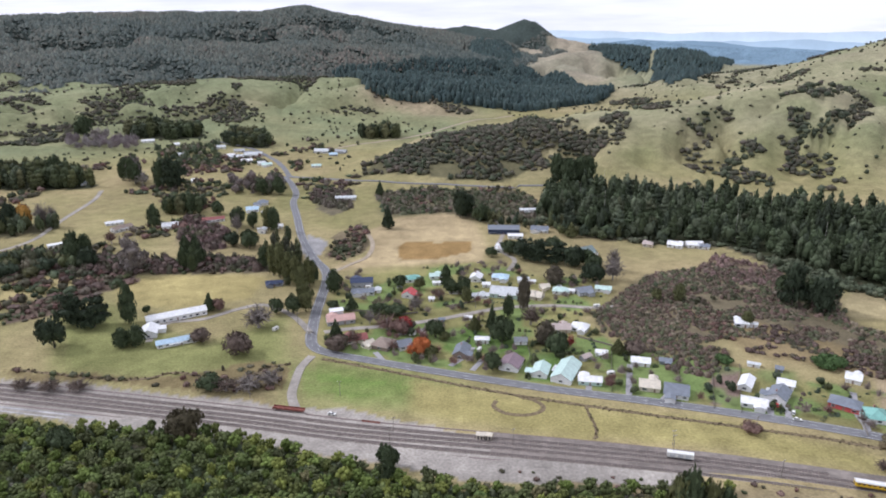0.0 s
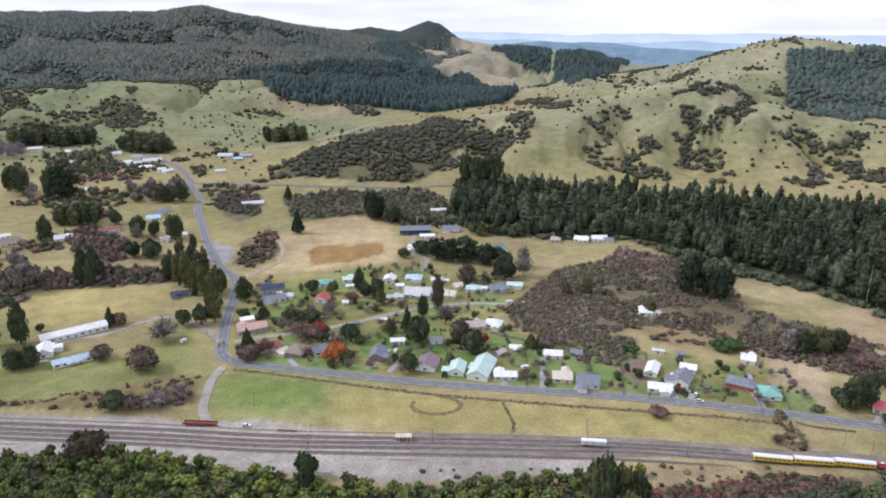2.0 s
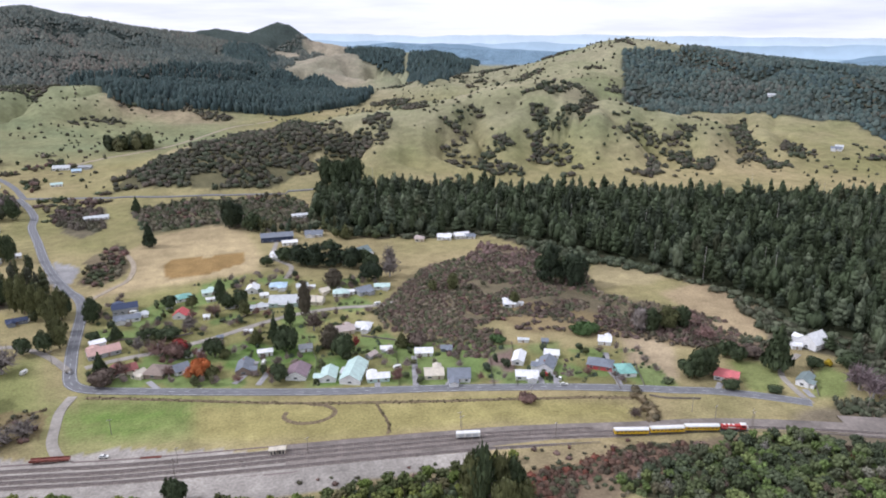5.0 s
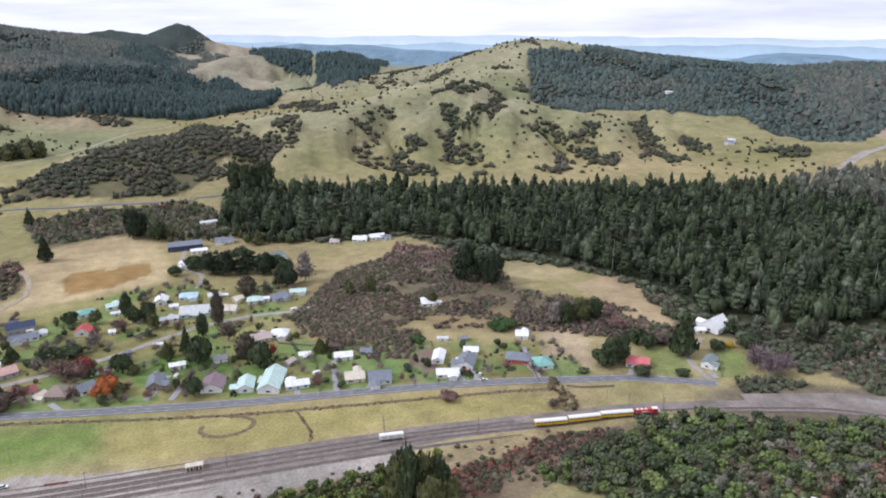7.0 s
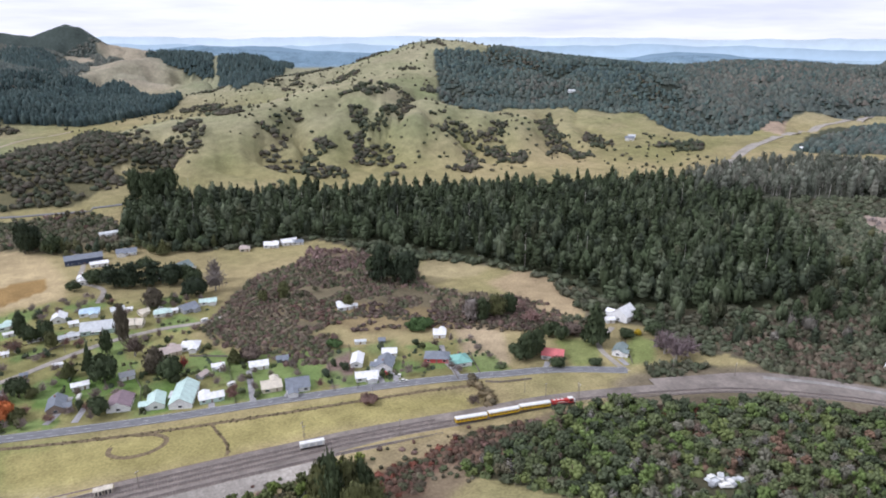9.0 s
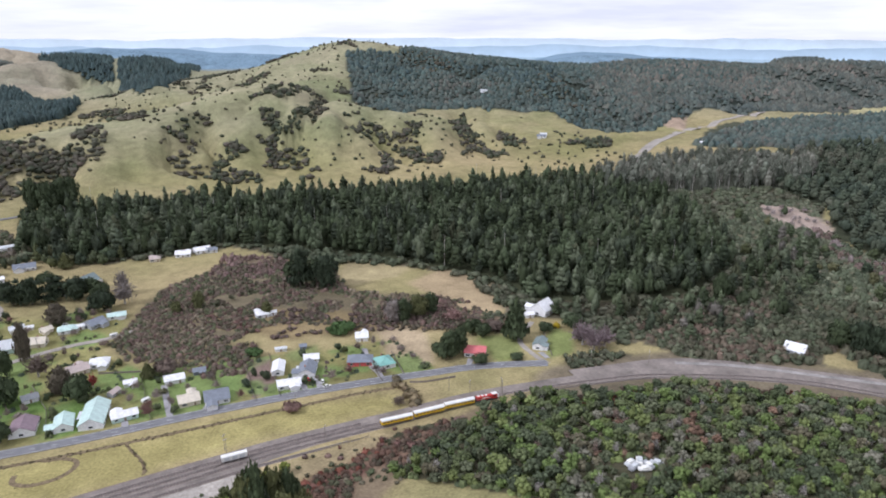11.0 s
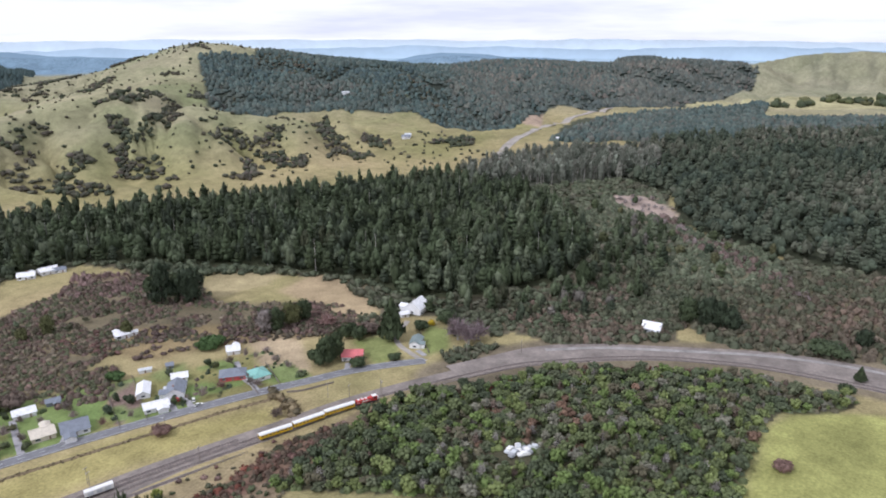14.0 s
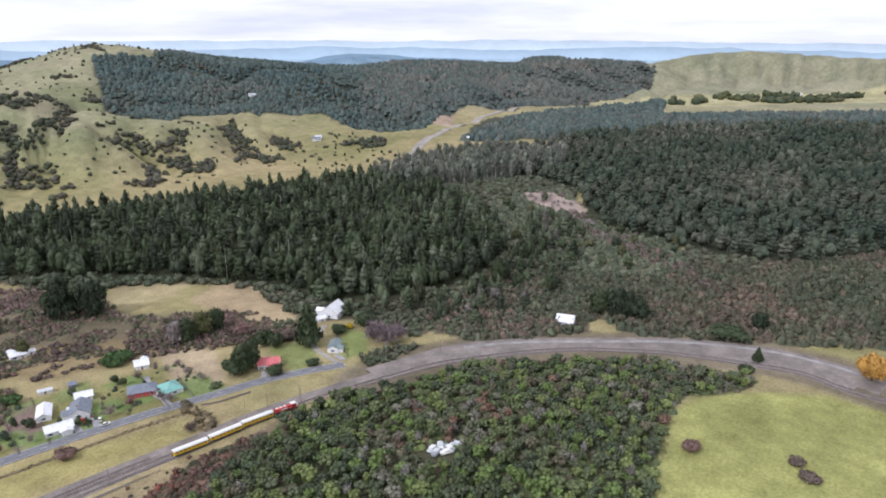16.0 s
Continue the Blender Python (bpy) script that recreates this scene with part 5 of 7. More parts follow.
def bare_crown(rng, twigs=70):
    """Leafless crown: limbs and thin twigs."""
    pieces = []
    for _ in range(twigs):
        a, e = rng.uniform(0, 6.28), rng.uniform(0.25, 1.4)
        d = np.array((math.cos(a) * math.cos(e), math.sin(a) * math.cos(e), math.sin(e)))
        o = np.array((0, 0, 0.22)) + d * (0.1, 0.1, 0.1) * rng.uniform(0, 3)
        tip = np.array((0, 0, 0.2)) + d * (1.0, 1.0, 0.78) * rng.uniform(0.6, 1.0)
        s = np.cross(d, rng.normal(size=3))
        s = s / np.linalg.norm(s) * 0.035
        pieces.append((np.array([o - s, o + s, tip]), np.array([[0, 1, 2]])))
        for _ in range(3):
            q = o + (tip - o) * rng.uniform(0.4, 1)
            e2 = q + rng.normal(size=3) * (0.2, 0.2, 0.14)
            pieces.append((np.array([q - s * 0.8, q + s * 0.8, e2]), np.array([[0, 1, 2]])))
    return joined(pieces)


def scatter(rng, polygon, spacing, keep=None):
    """Uneven places within a polygon, about so far apart."""
    p = np.array(polygon, float)
    (x0, y0), (x1, y1) = p.min(0), p.max(0)
    xs, ys = np.meshgrid(np.arange(x0, x1, spacing), np.arange(y0, y1, spacing))
    x, y = xs.ravel() + rng.uniform(-0.48, 0.48, xs.size) * spacing, ys.ravel() + rng.uniform(-0.48, 0.48, xs.size) * spacing
    ok = inside(x, y, polygon) & (along(x, y, [(*p, 0) for p in RAIL_BEND])[0] > 17.5)
    if keep is not None:
        ok &= keep(x, y)
    return x[ok], y[ok]


def wood(name, label, category, x, y, models, radius, tall, palette, rng, clump=28.0, own=0.28, leaf=None):
    """Many plants as one object: a model, size and colour for each place."""
    n = len(x)
    if not n:
        return None
    z = ground_z(x, y)
    r, h = rng.uniform(*radius, n), rng.uniform(*tall, n)
    pal = np.array(palette)
    rank = np.clip(0.5 + 0.75 * fbm(x / clump, y / clump, 2, 41), 0, 1) * (1 - own) + rng.uniform(0, own, n)
    tint = pal[np.minimum((rank * len(pal)).astype(int), len(pal) - 1)] * rng.uniform(0.82, 1.2, (n, 1))
    which = rng.integers(0, len(models), n)
    turn = rng.uniform(0, 6.28, n)
    vs, fs, cs, base = [], [], [], 0
    for k, (v, f) in enumerate(models):
        m = np.nonzero(which == k)[0]
        if not len(m):
            continue
        c, s = np.cos(turn[m])[:, None], np.sin(turn[m])[:, None]
        X = (v[:, 0] * c - v[:, 1] * s) * r[m][:, None] + x[m][:, None]
        Y = (v[:, 0] * s + v[:, 1] * c) * r[m][:, None] + y[m][:, None]
        Z = v[:, 2] * h[m][:, None] + z[m][:, None] - 0.2
        vs.append(np.stack([X, Y, Z], 2).reshape(-1, 3))
        fs.append((f[None] + (np.arange(len(m)) * len(v))[:, None, None]).reshape(-1, 3) + base)
        cs.append(np.repeat(tint[m], len(v), 0))
        base += len(m) * len(v)
    me = array_mesh(name, np.concatenate(vs), np.concatenate(fs), leaf or LEAF, np.concatenate(cs), smooth=True)
    ob = tagged(new(name, me), label, category, kind="stuff")
    return ob


RNG = np.random.default_rng(7)
ROUND = [crown("round", RNG, 90) for _ in range(6)]
DOME = [spread_crown(RNG) for _ in range(8)]
PODO = [podocarp(RNG) for _ in range(6)]
PODO_FAR = [podocarp(RNG, 24) for _ in range(6)]
CANOPY = [canopy_top(RNG) for _ in range(10)]
TENT = [tent(RNG) for _ in range(10)]
TALL = [crown("tall", RNG, 110) for _ in range(6)]
AIRY = [joined([(v * (1, 1, 0.55) + (0, 0, 0.45), f)]) for v, f in [leaves(RNG, [(0.3, 0, 0.5, 0.5, 0.3), (-0.3, 0.2, 0.62, 0.5, 0.28), (0, -0.3, 0.8, 0.45, 0.2), (0, 0, 0.4, 0.6, 0.3)], 150, 0.15) for _ in range(5)]]
SHRUB = [small_bush(RNG) for _ in range(8)]
LOWBUSH = [joined([canopy_top(RNG, 6), leaves(RNG, [(0, 0, 0.5, 0.95, 0.5)], 22, 0.24)]) for _ in range(8)]
FARBUSH = [far_bush(RNG) for _ in range(8)]
BARE = [bare_crown(RNG) for _ in range(4)]
DARK_GREENS = [(0.048, 0.061, 0.032), (0.062, 0.076, 0.037), (0.076, 0.085, 0.038), (0.053, 0.065, 0.037), (0.101, 0.101, 0.050), (0.057, 0.075, 0.046)]
BUSH_GREENS = [(0.069, 0.081, 0.034), (0.081, 0.099, 0.036), (0.095, 0.124, 0.039), (0.123, 0.162, 0.042), (0.162, 0.183, 0.046), (0.118, 0.135, 0.042), (0.090, 0.108, 0.041), (0.078, 0.088, 0.038), (0.134, 0.124, 0.061), (0.129, 0.103, 0.057)]
KNOLL_MIX = [(0.059, 0.068, 0.039), (0.071, 0.089, 0.043), (0.090, 0.119, 0.048), (0.068, 0.084, 0.048), (0.118, 0.162, 0.052), (0.085, 0.103, 0.057), (0.106, 0.128, 0.057), (0.147, 0.177, 0.064), (0.100, 0.112, 0.064), (0.118, 0.108, 0.068), (0.159, 0.154, 0.114), (0.177, 0.114, 0.078)]
OLIVES = [(0.071, 0.084, 0.052), (0.086, 0.101, 0.060), (0.104, 0.114, 0.071), (0.095, 0.097, 0.063), (0.121, 0.119, 0.082)]
HEATH_MIX = [(0.082, 0.082, 0.05), (0.095, 0.088, 0.056), (0.11, 0.09, 0.064), (0.125, 0.098, 0.074), (0.09, 0.098, 0.055), (0.145, 0.10, 0.08), (0.18, 0.15, 0.105), (0.105, 0.115, 0.064), (0.17, 0.115, 0.098)]
HEATH_BROWNS = [(0.105, 0.078, 0.066), (0.132, 0.095, 0.08), (0.094, 0.08, 0.055), (0.143, 0.085, 0.07), (0.077, 0.072, 0.046), (0.176, 0.12, 0.1)]
FOREST_GREENS = [(0.034, 0.045, 0.025), (0.042, 0.054, 0.027), (0.049, 0.063, 0.032), (0.058, 0.076, 0.039), (0.074, 0.092, 0.051), (0.044, 0.055, 0.034), (0.098, 0.115, 0.070), (0.060, 0.066, 0.037)]
MIXED = [(0.078, 0.092, 0.048), (0.100, 0.103, 0.061), (0.127, 0.114, 0.076), (0.067, 0.078, 0.042), (0.155, 0.132, 0.101), (0.088, 0.109, 0.064)]
# far foliage: these three palettes have bluish distance haze mixed into the greens
RANGE_HAZE_GREENS = [(0.055, 0.080, 0.077), (0.065, 0.092, 0.081), (0.075, 0.097, 0.083), (0.086, 0.102, 0.085), (0.104, 0.105, 0.087)]
BLUE_HAZE_GREENS = [(0.068, 0.083, 0.074), (0.078, 0.093, 0.08), (0.09, 0.10, 0.083), (0.102, 0.106, 0.086), (0.13, 0.116, 0.094)]
PINE_HAZE_GREENS = [(0.038, 0.058, 0.056), (0.044, 0.066, 0.061), (0.052, 0.073, 0.066)]


def clear_houses(x, y):
    ok = np.ones(len(x), bool)
    for rows in HOUSES.values():
        for row in rows:
            ok &= np.hypot(x - row[0], y - row[1]) > max(row[2], row[3]) * 0.55 + 2
    return ok


def clear_of(lines, gap):
    def test(x, y):
        ok = np.ones(len(x), bool)
        for line in lines:
            d, _ = along(x, y, [(*p, 0) for p in line])
            ok &= d > gap
        return ok
    return test


HILLS = [polar(-44, 1150), polar(-30, 1150), polar(-12, 1250), polar(-8, 950), polar(10, 900), polar(28, 860), polar(46, 950), polar(56, 1150), polar(48, 1900), polar(33, 2100), polar(15, 2250), polar(2, 2100), polar(-25, 2100), polar(-44, 2000)]


def pockets(low, high):
    """Places in the gullies and patches of rough ground on the hills."""
    def test(x, y):
        g = gully(x, y)
        patch = fbm(x / 110, y / 110, 3, 21)
        h = ground_z(x, y)
        return (h > 5) & (((g < low + 0.10 * patch) & (np.degrees(np.arctan2(x, y)) < 12)) | (patch > high) | (cut(x, y) + 0.5 * fbm(x / 30, y / 30, 2, 23) > 0.62)) & (range_cover(x, y) < 0.5)
    return test


wood("hill_shrubs", "dark shrubs filling the hillside gullies", "scrub", *scatter(RNG, HILLS, 9.5, pockets(0.045, 0.34)), FARBUSH, (3.0, 6.5), (3, 7), [(0.06, 0.068, 0.042), (0.08, 0.08, 0.055), (0.095, 0.085, 0.062), (0.07, 0.08, 0.05)], RNG)
for ring in GULLY_THICKETS:
    wood("gully_thicket", "dark thicket filling a gully of the pasture hill", "scrub", *scatter(RNG, ring, 7.0, lambda x, y: fbm(x / 26, y / 26, 2, 24) > -0.1), FARBUSH, (2.4, 6.0), (3, 8), [(0.05, 0.06, 0.038), (0.065, 0.075, 0.045), (0.08, 0.078, 0.055), (0.10, 0.085, 0.068)], RNG, 28, 0.6)
wood("hill_shrubs", "single dark shrubs dotted over the pasture", "scrub", *scatter(RNG, HILLS, 26, lambda x, y: fbm(x / 90, y / 90, 3, 22) > 0.0), FARBUSH, (1.0, 4.0), (1.5, 6), [(0.05, 0.06, 0.035), (0.07, 0.07, 0.045), (0.10, 0.09, 0.06)], RNG, 28, 0.7)
wood("native_forest", "dense dark native forest of tall podocarps", "forest", *scatter(RNG, ZONES["forest"], 10.0), PODO + ROUND, (3.4, 7.8), (10, 28), FOREST_GREENS, RNG, 60, 0.75)
wood("eastern_forest", "dark forest on the valley floor", "forest", *scatter(RNG, ZONES["dark_forest_east"], 13.5), PODO_FAR + [crown("round", RNG, 24) for _ in range(6)], (4.5, 9), (8, 24), [(0.042, 0.056, 0.04), (0.05, 0.064, 0.044), (0.058, 0.072, 0.047), (0.07, 0.082, 0.054), (0.092, 0.098, 0.068), (0.12, 0.118, 0.085)], RNG, 110, 0.45)
wood("scrub", "brown heath scrub behind the village", "scrub", *scatter(RNG, ZONES["heath"], 3.1, lambda x, y: (fbm(x / 34, y / 34, 3, 61) > -0.42) & clear_houses(x, y)), LOWBUSH, (1.1, 2.6), (0.9, 2.8), HEATH_MIX, RNG, 38, 0.6)
wood("scrub", "low brown scrub on rough grass", "scrub", *scatter(RNG, ZONES["heath_b"], 4.2, lambda x, y: (fbm(x / 25, y / 25, 3, 62) > -0.05) & clear_houses(x, y)), SHRUB, (1.2, 2.8), (1.2, 3.0), HEATH_BROWNS, RNG, 40)
wood("scrub", "grey-green scrub on the plain", "scrub", *scatter(RNG, ZONES["scrub_plain"], 6.0, lambda x, y: ~inside(x, y, ZONES["pink_clearing"])), LOWBUSH, (1.8, 4.2), (2.0, 5.0), [(0.08, 0.096, 0.06), (0.095, 0.112, 0.068), (0.11, 0.124, 0.078), (0.13, 0.138, 0.09), (0.135, 0.122, 0.088)], RNG, 40, 0.6)
wood("scrub", "mixed scrub beside the railway", "scrub", *scatter(RNG, ZONES["scrub_east"], 5.6), LOWBUSH + SHRUB[:3], (2.0, 4.4), (2.2, 6), [(0.06, 0.07, 0.043), (0.072, 0.082, 0.05), (0.085, 0.092, 0.057), (0.096, 0.092, 0.06), (0.12, 0.098, 0.07), (0.145, 0.108, 0.08)], RNG, 60, 0.4)
wood("native_bush", "mixed native bush on the near knoll", "bush", *scatter(RNG, ZONES["near_bush"], 5.8, lambda x, y: clear_of([RAILWAY], 12)(x, y) & (np.hypot(x - 240, y - 152) > 11)), DOME, (2.2, 5.2), (3.0, 8.4), KNOLL_MIX, RNG, 26, 0.5)
wood("native_bush", "low undergrowth between the crowns of the knoll", "bush", *scatter(RNG, ZONES["near_bush"], 4.0, lambda x, y: clear_of([RAILWAY], 11)(x, y) & (np.hypot(x - 240, y - 152) > 9)), LOWBUSH, (1.4, 2.8), (1.2, 3.2), KNOLL_MIX, RNG, 26, 0.5)
wood("bare_trees", "pale leafless trees standing in the knoll bush", "trees", *scatter(RNG, ZONES["near_bush"], 17, lambda x, y: clear_of([RAILWAY], 14)(x, y) & (np.hypot(x - 240, y - 152) > 12)), BARE, (2.0, 3.6), (5, 9), [(0.24, 0.22, 0.19), (0.30, 0.28, 0.25), (0.20, 0.15, 0.12)], RNG, 30, 0.8)
for key in ("dark_brush", "dark_brush_b", "knoll_top"):
    wood("scrub", "red-brown bracken and brush beside the knoll", "scrub", *scatter(RNG, ZONES[key], 3.0, lambda x, y: clear_of([RAILWAY], 13)(x, y)), LOWBUSH, (1.0, 2.4), (0.8, 2.6), [(0.062, 0.06, 0.038), (0.078, 0.066, 0.045), (0.095, 0.07, 0.05), (0.115, 0.07, 0.05), (0.08, 0.082, 0.048), (0.16, 0.062, 0.042)], RNG, 18, 0.5)
wood("native_bush", "bright green canopy below the camera", "bush", *scatter(RNG, ZONES["near_bush_west"], 6.2), DOME, (2.4, 5.0), (3.5, 9), BUSH_GREENS, RNG, 30, 0.6)
wood("native_bush", "low undergrowth below the green canopy", "bush", *scatter(RNG, ZONES["near_bush_west"], 4.2), LOWBUSH, (1.4, 2.8), (1.8, 4.4), KNOLL_MIX, RNG, 30, 0.6)
wood("pine_plantation", "dark pine plantation on the range", "forest", *scatter(RNG, ZONES["plantation"], 10), CANOPY, (5, 7.5), (14, 22), PINE_HAZE_GREENS, RNG, 60, 0.5, FAR_LEAF)
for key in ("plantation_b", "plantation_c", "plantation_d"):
    wood("pine_plantation", "dark pine plantation on a far hill", "forest", *scatter(RNG, ZONES[key], 12), TENT, (7, 10), (14, 22), PINE_HAZE_GREENS, RNG, 80, 0.5, FAR_LEAF)
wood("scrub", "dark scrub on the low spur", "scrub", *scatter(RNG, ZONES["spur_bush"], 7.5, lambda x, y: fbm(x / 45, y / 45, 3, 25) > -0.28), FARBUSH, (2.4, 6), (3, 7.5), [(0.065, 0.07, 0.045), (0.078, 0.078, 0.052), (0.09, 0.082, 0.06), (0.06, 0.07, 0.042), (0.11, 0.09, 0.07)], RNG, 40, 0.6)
wood("hill_bush", "dark bush covering the hillside", "bush", *scatter(RNG, ZONES["main_bush"], 9.5, lambda x, y: (np.hypot(x, y) < 2500) & clear_of([FAR_HIGHWAY], 40)(x, y)), CANOPY, (4, 7.5), (4, 10), RANGE_HAZE_GREENS, RNG, 150, 0.5, FAR_LEAF)
wood("hill_bush", "dark bush covering the farther hills", "bush", *scatter(RNG, ZONES["main_bush_b"], 12), TENT, (6, 10), (6, 13), BLUE_HAZE_GREENS, RNG, 170, 0.5, FAR_LEAF)
wood("valley_trees", "dark tree clumps between the far fields", "trees", *scatter(RNG, ZONES["valley_trees"], 22, lambda x, y: fbm(x / 90, y / 90, 2, 71) > -0.05), FARBUSH, (9, 15), (10, 18), DARK_GREENS, RNG)
wood("hill_bush", "bush on the valley floor", "bush", *scatter(RNG, ZONES["valley_bush_b"], 11), CANOPY, (5, 9), (6, 14), RANGE_HAZE_GREENS, RNG, 120, 0.5, FAR_LEAF)
wood("hill_bush", "bush in the far valley", "bush", *scatter(RNG, ZONES["valley_bush"], 10, lambda x, y: clear_of([FAR_HIGHWAY], 55)(x, y)), CANOPY, (4, 8), (5, 12), RANGE_HAZE_GREENS, RNG, 90, 0.5, FAR_LEAF)
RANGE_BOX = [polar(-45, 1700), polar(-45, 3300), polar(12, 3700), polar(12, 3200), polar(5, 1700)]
wood("range_bush", "bush covering the dark range", "bush", *scatter(RNG, RANGE_BOX, 9.5, lambda x, y: range_cover(x, y) > 0.5), TENT, (5, 8.5), (5, 12), BLUE_HAZE_GREENS, RNG, 220, 0.45, FAR_LEAF)

wood("far_wood", "dark wood by the far hamlet", "wood", *scatter(RNG, ZONES["wood_nw"], 15), TALL, (7, 11), (20, 30), DARK_GREENS, RNG)
wood("far_wood", "dark wood by the far hamlet", "wood", *scatter(RNG, ZONES["wood_n"], 15), TALL, (7, 11), (16, 26), DARK_GREENS, RNG)
wood("dark_wood", "dark conifer wood on the pasture", "wood", *scatter(RNG, ZONES["left_dark"], 11), TALL, (5, 8), (18, 28), DARK_GREENS, RNG)
wood("copse", "copse of mixed trees", "wood", *scatter(RNG, ZONES["left_copse"], 11), TALL + ROUND, (4, 8), (12, 22), MIXED + DARK_GREENS, RNG)
wood("tree_belt", "belt of dark trees across the pasture", "wood", *scatter(RNG, ZONES["belt_dark"], 10), ROUND, (5, 8), (9, 16), DARK_GREENS + MIXED, RNG)
px, py = scatter(RNG, ZONES["pale_wood"], 11)
wood("pale_wood", "grey-green crowns of tall trees beyond the forest", "wood", px, py, AIRY + TALL[:2], (3.6, 6.5), (22, 34), [(0.145, 0.16, 0.12), (0.165, 0.175, 0.135), (0.19, 0.19, 0.15)], RNG, 40, 0.6)
wood("pale_stems", "pale bare stems of tall trees", "wood", px + 1.5, py - 3.0, [stem(0.3, 0.9, 5), stem(0.22, 0.8, 5)], (0.9, 1.4), (17, 26), [(0.50, 0.47, 0.42), (0.42, 0.39, 0.35)], RNG)
fx, fy = scatter(RNG, ZONES["forest"], 70)
wood("pale_stems", "pale dead stems standing in the forest", "wood", fx, fy, [stem(0.3, 1.0, 5)], (0.9, 1.3), (20, 33), [(0.34, 0.32, 0.28)], RNG)
for key, gap, low, high, label in (("hedge_belt", 6.5, 2, 6, "brown scrub belt across the pasture"), ("bank_scrub", 7.5, 1.2, 3.5, "brown scrub along the creek bank"), ("left_scrub", 6, 1.5, 4, "brown scrub in the hollow"),
                              ("tip_scrub", 6, 2, 5, "scrub beside the bare field"), ("mid_scrub", 7.5, 2, 5, "scrub at the foot of the hill"), ("front_scrub_mid", 7, 2, 5, "scrub among the paddocks"),
                              ("red_brush", 5, 1, 2.5, "reddish brush on the knoll"), ("rough_strip", 7, 0.8, 2.4, "rough scrub below the rail yard")):
    wood("scrub", label, "scrub", *scatter(RNG, ZONES[key], gap, lambda x, y: (fbm(x / 22, y / 22, 3, 31) > -0.22) & clear_of([RAILWAY, HIGHWAY, YARD_LANE], 9)(x, y)), SHRUB, (low * 0.8, high * 0.8), (low, high),
         ([(0.19, 0.10, 0.07), (0.14, 0.09, 0.06)] if key == "red_brush" else HEATH_BROWNS + MIXED), RNG)
MIDFIELD = [polar(-40, 560), polar(-40, 1150), polar(-10, 1250), polar(-6, 900), polar(5, 850), polar(4, 760), polar(-8, 600)]
wood("scrub", "brown and grey scrub scattered between paddocks", "scrub", *scatter(RNG, MIDFIELD, 11, lambda x, y: (fbm(x / 70, y / 70, 3, 33) > 0.2) & clear_of([HIGHWAY, LEFT_TRACK, HILL_ROAD, HAMLET_ROAD], 9)(x, y)), SHRUB, (2.5, 6), (2.5, 7), MIXED + HEATH_BROWNS + DARK_GREENS, RNG)
wood("garden_trees", "small leafy trees and hedges among the village houses", "trees", *scatter(RNG, ZONES["village"], 13, lambda x, y: (fbm(x / 20, y / 20, 2, 37) > 0.05) & clear_of([HIGHWAY, VILLAGE_STREET], 7)(x, y) & clear_houses(x, y)), ROUND + PODO[:2], (1.6, 3.4), (3.0, 7.5), DARK_GREENS + [(0.085, 0.10, 0.05), (0.12, 0.105, 0.08)], RNG, 20, 0.7)
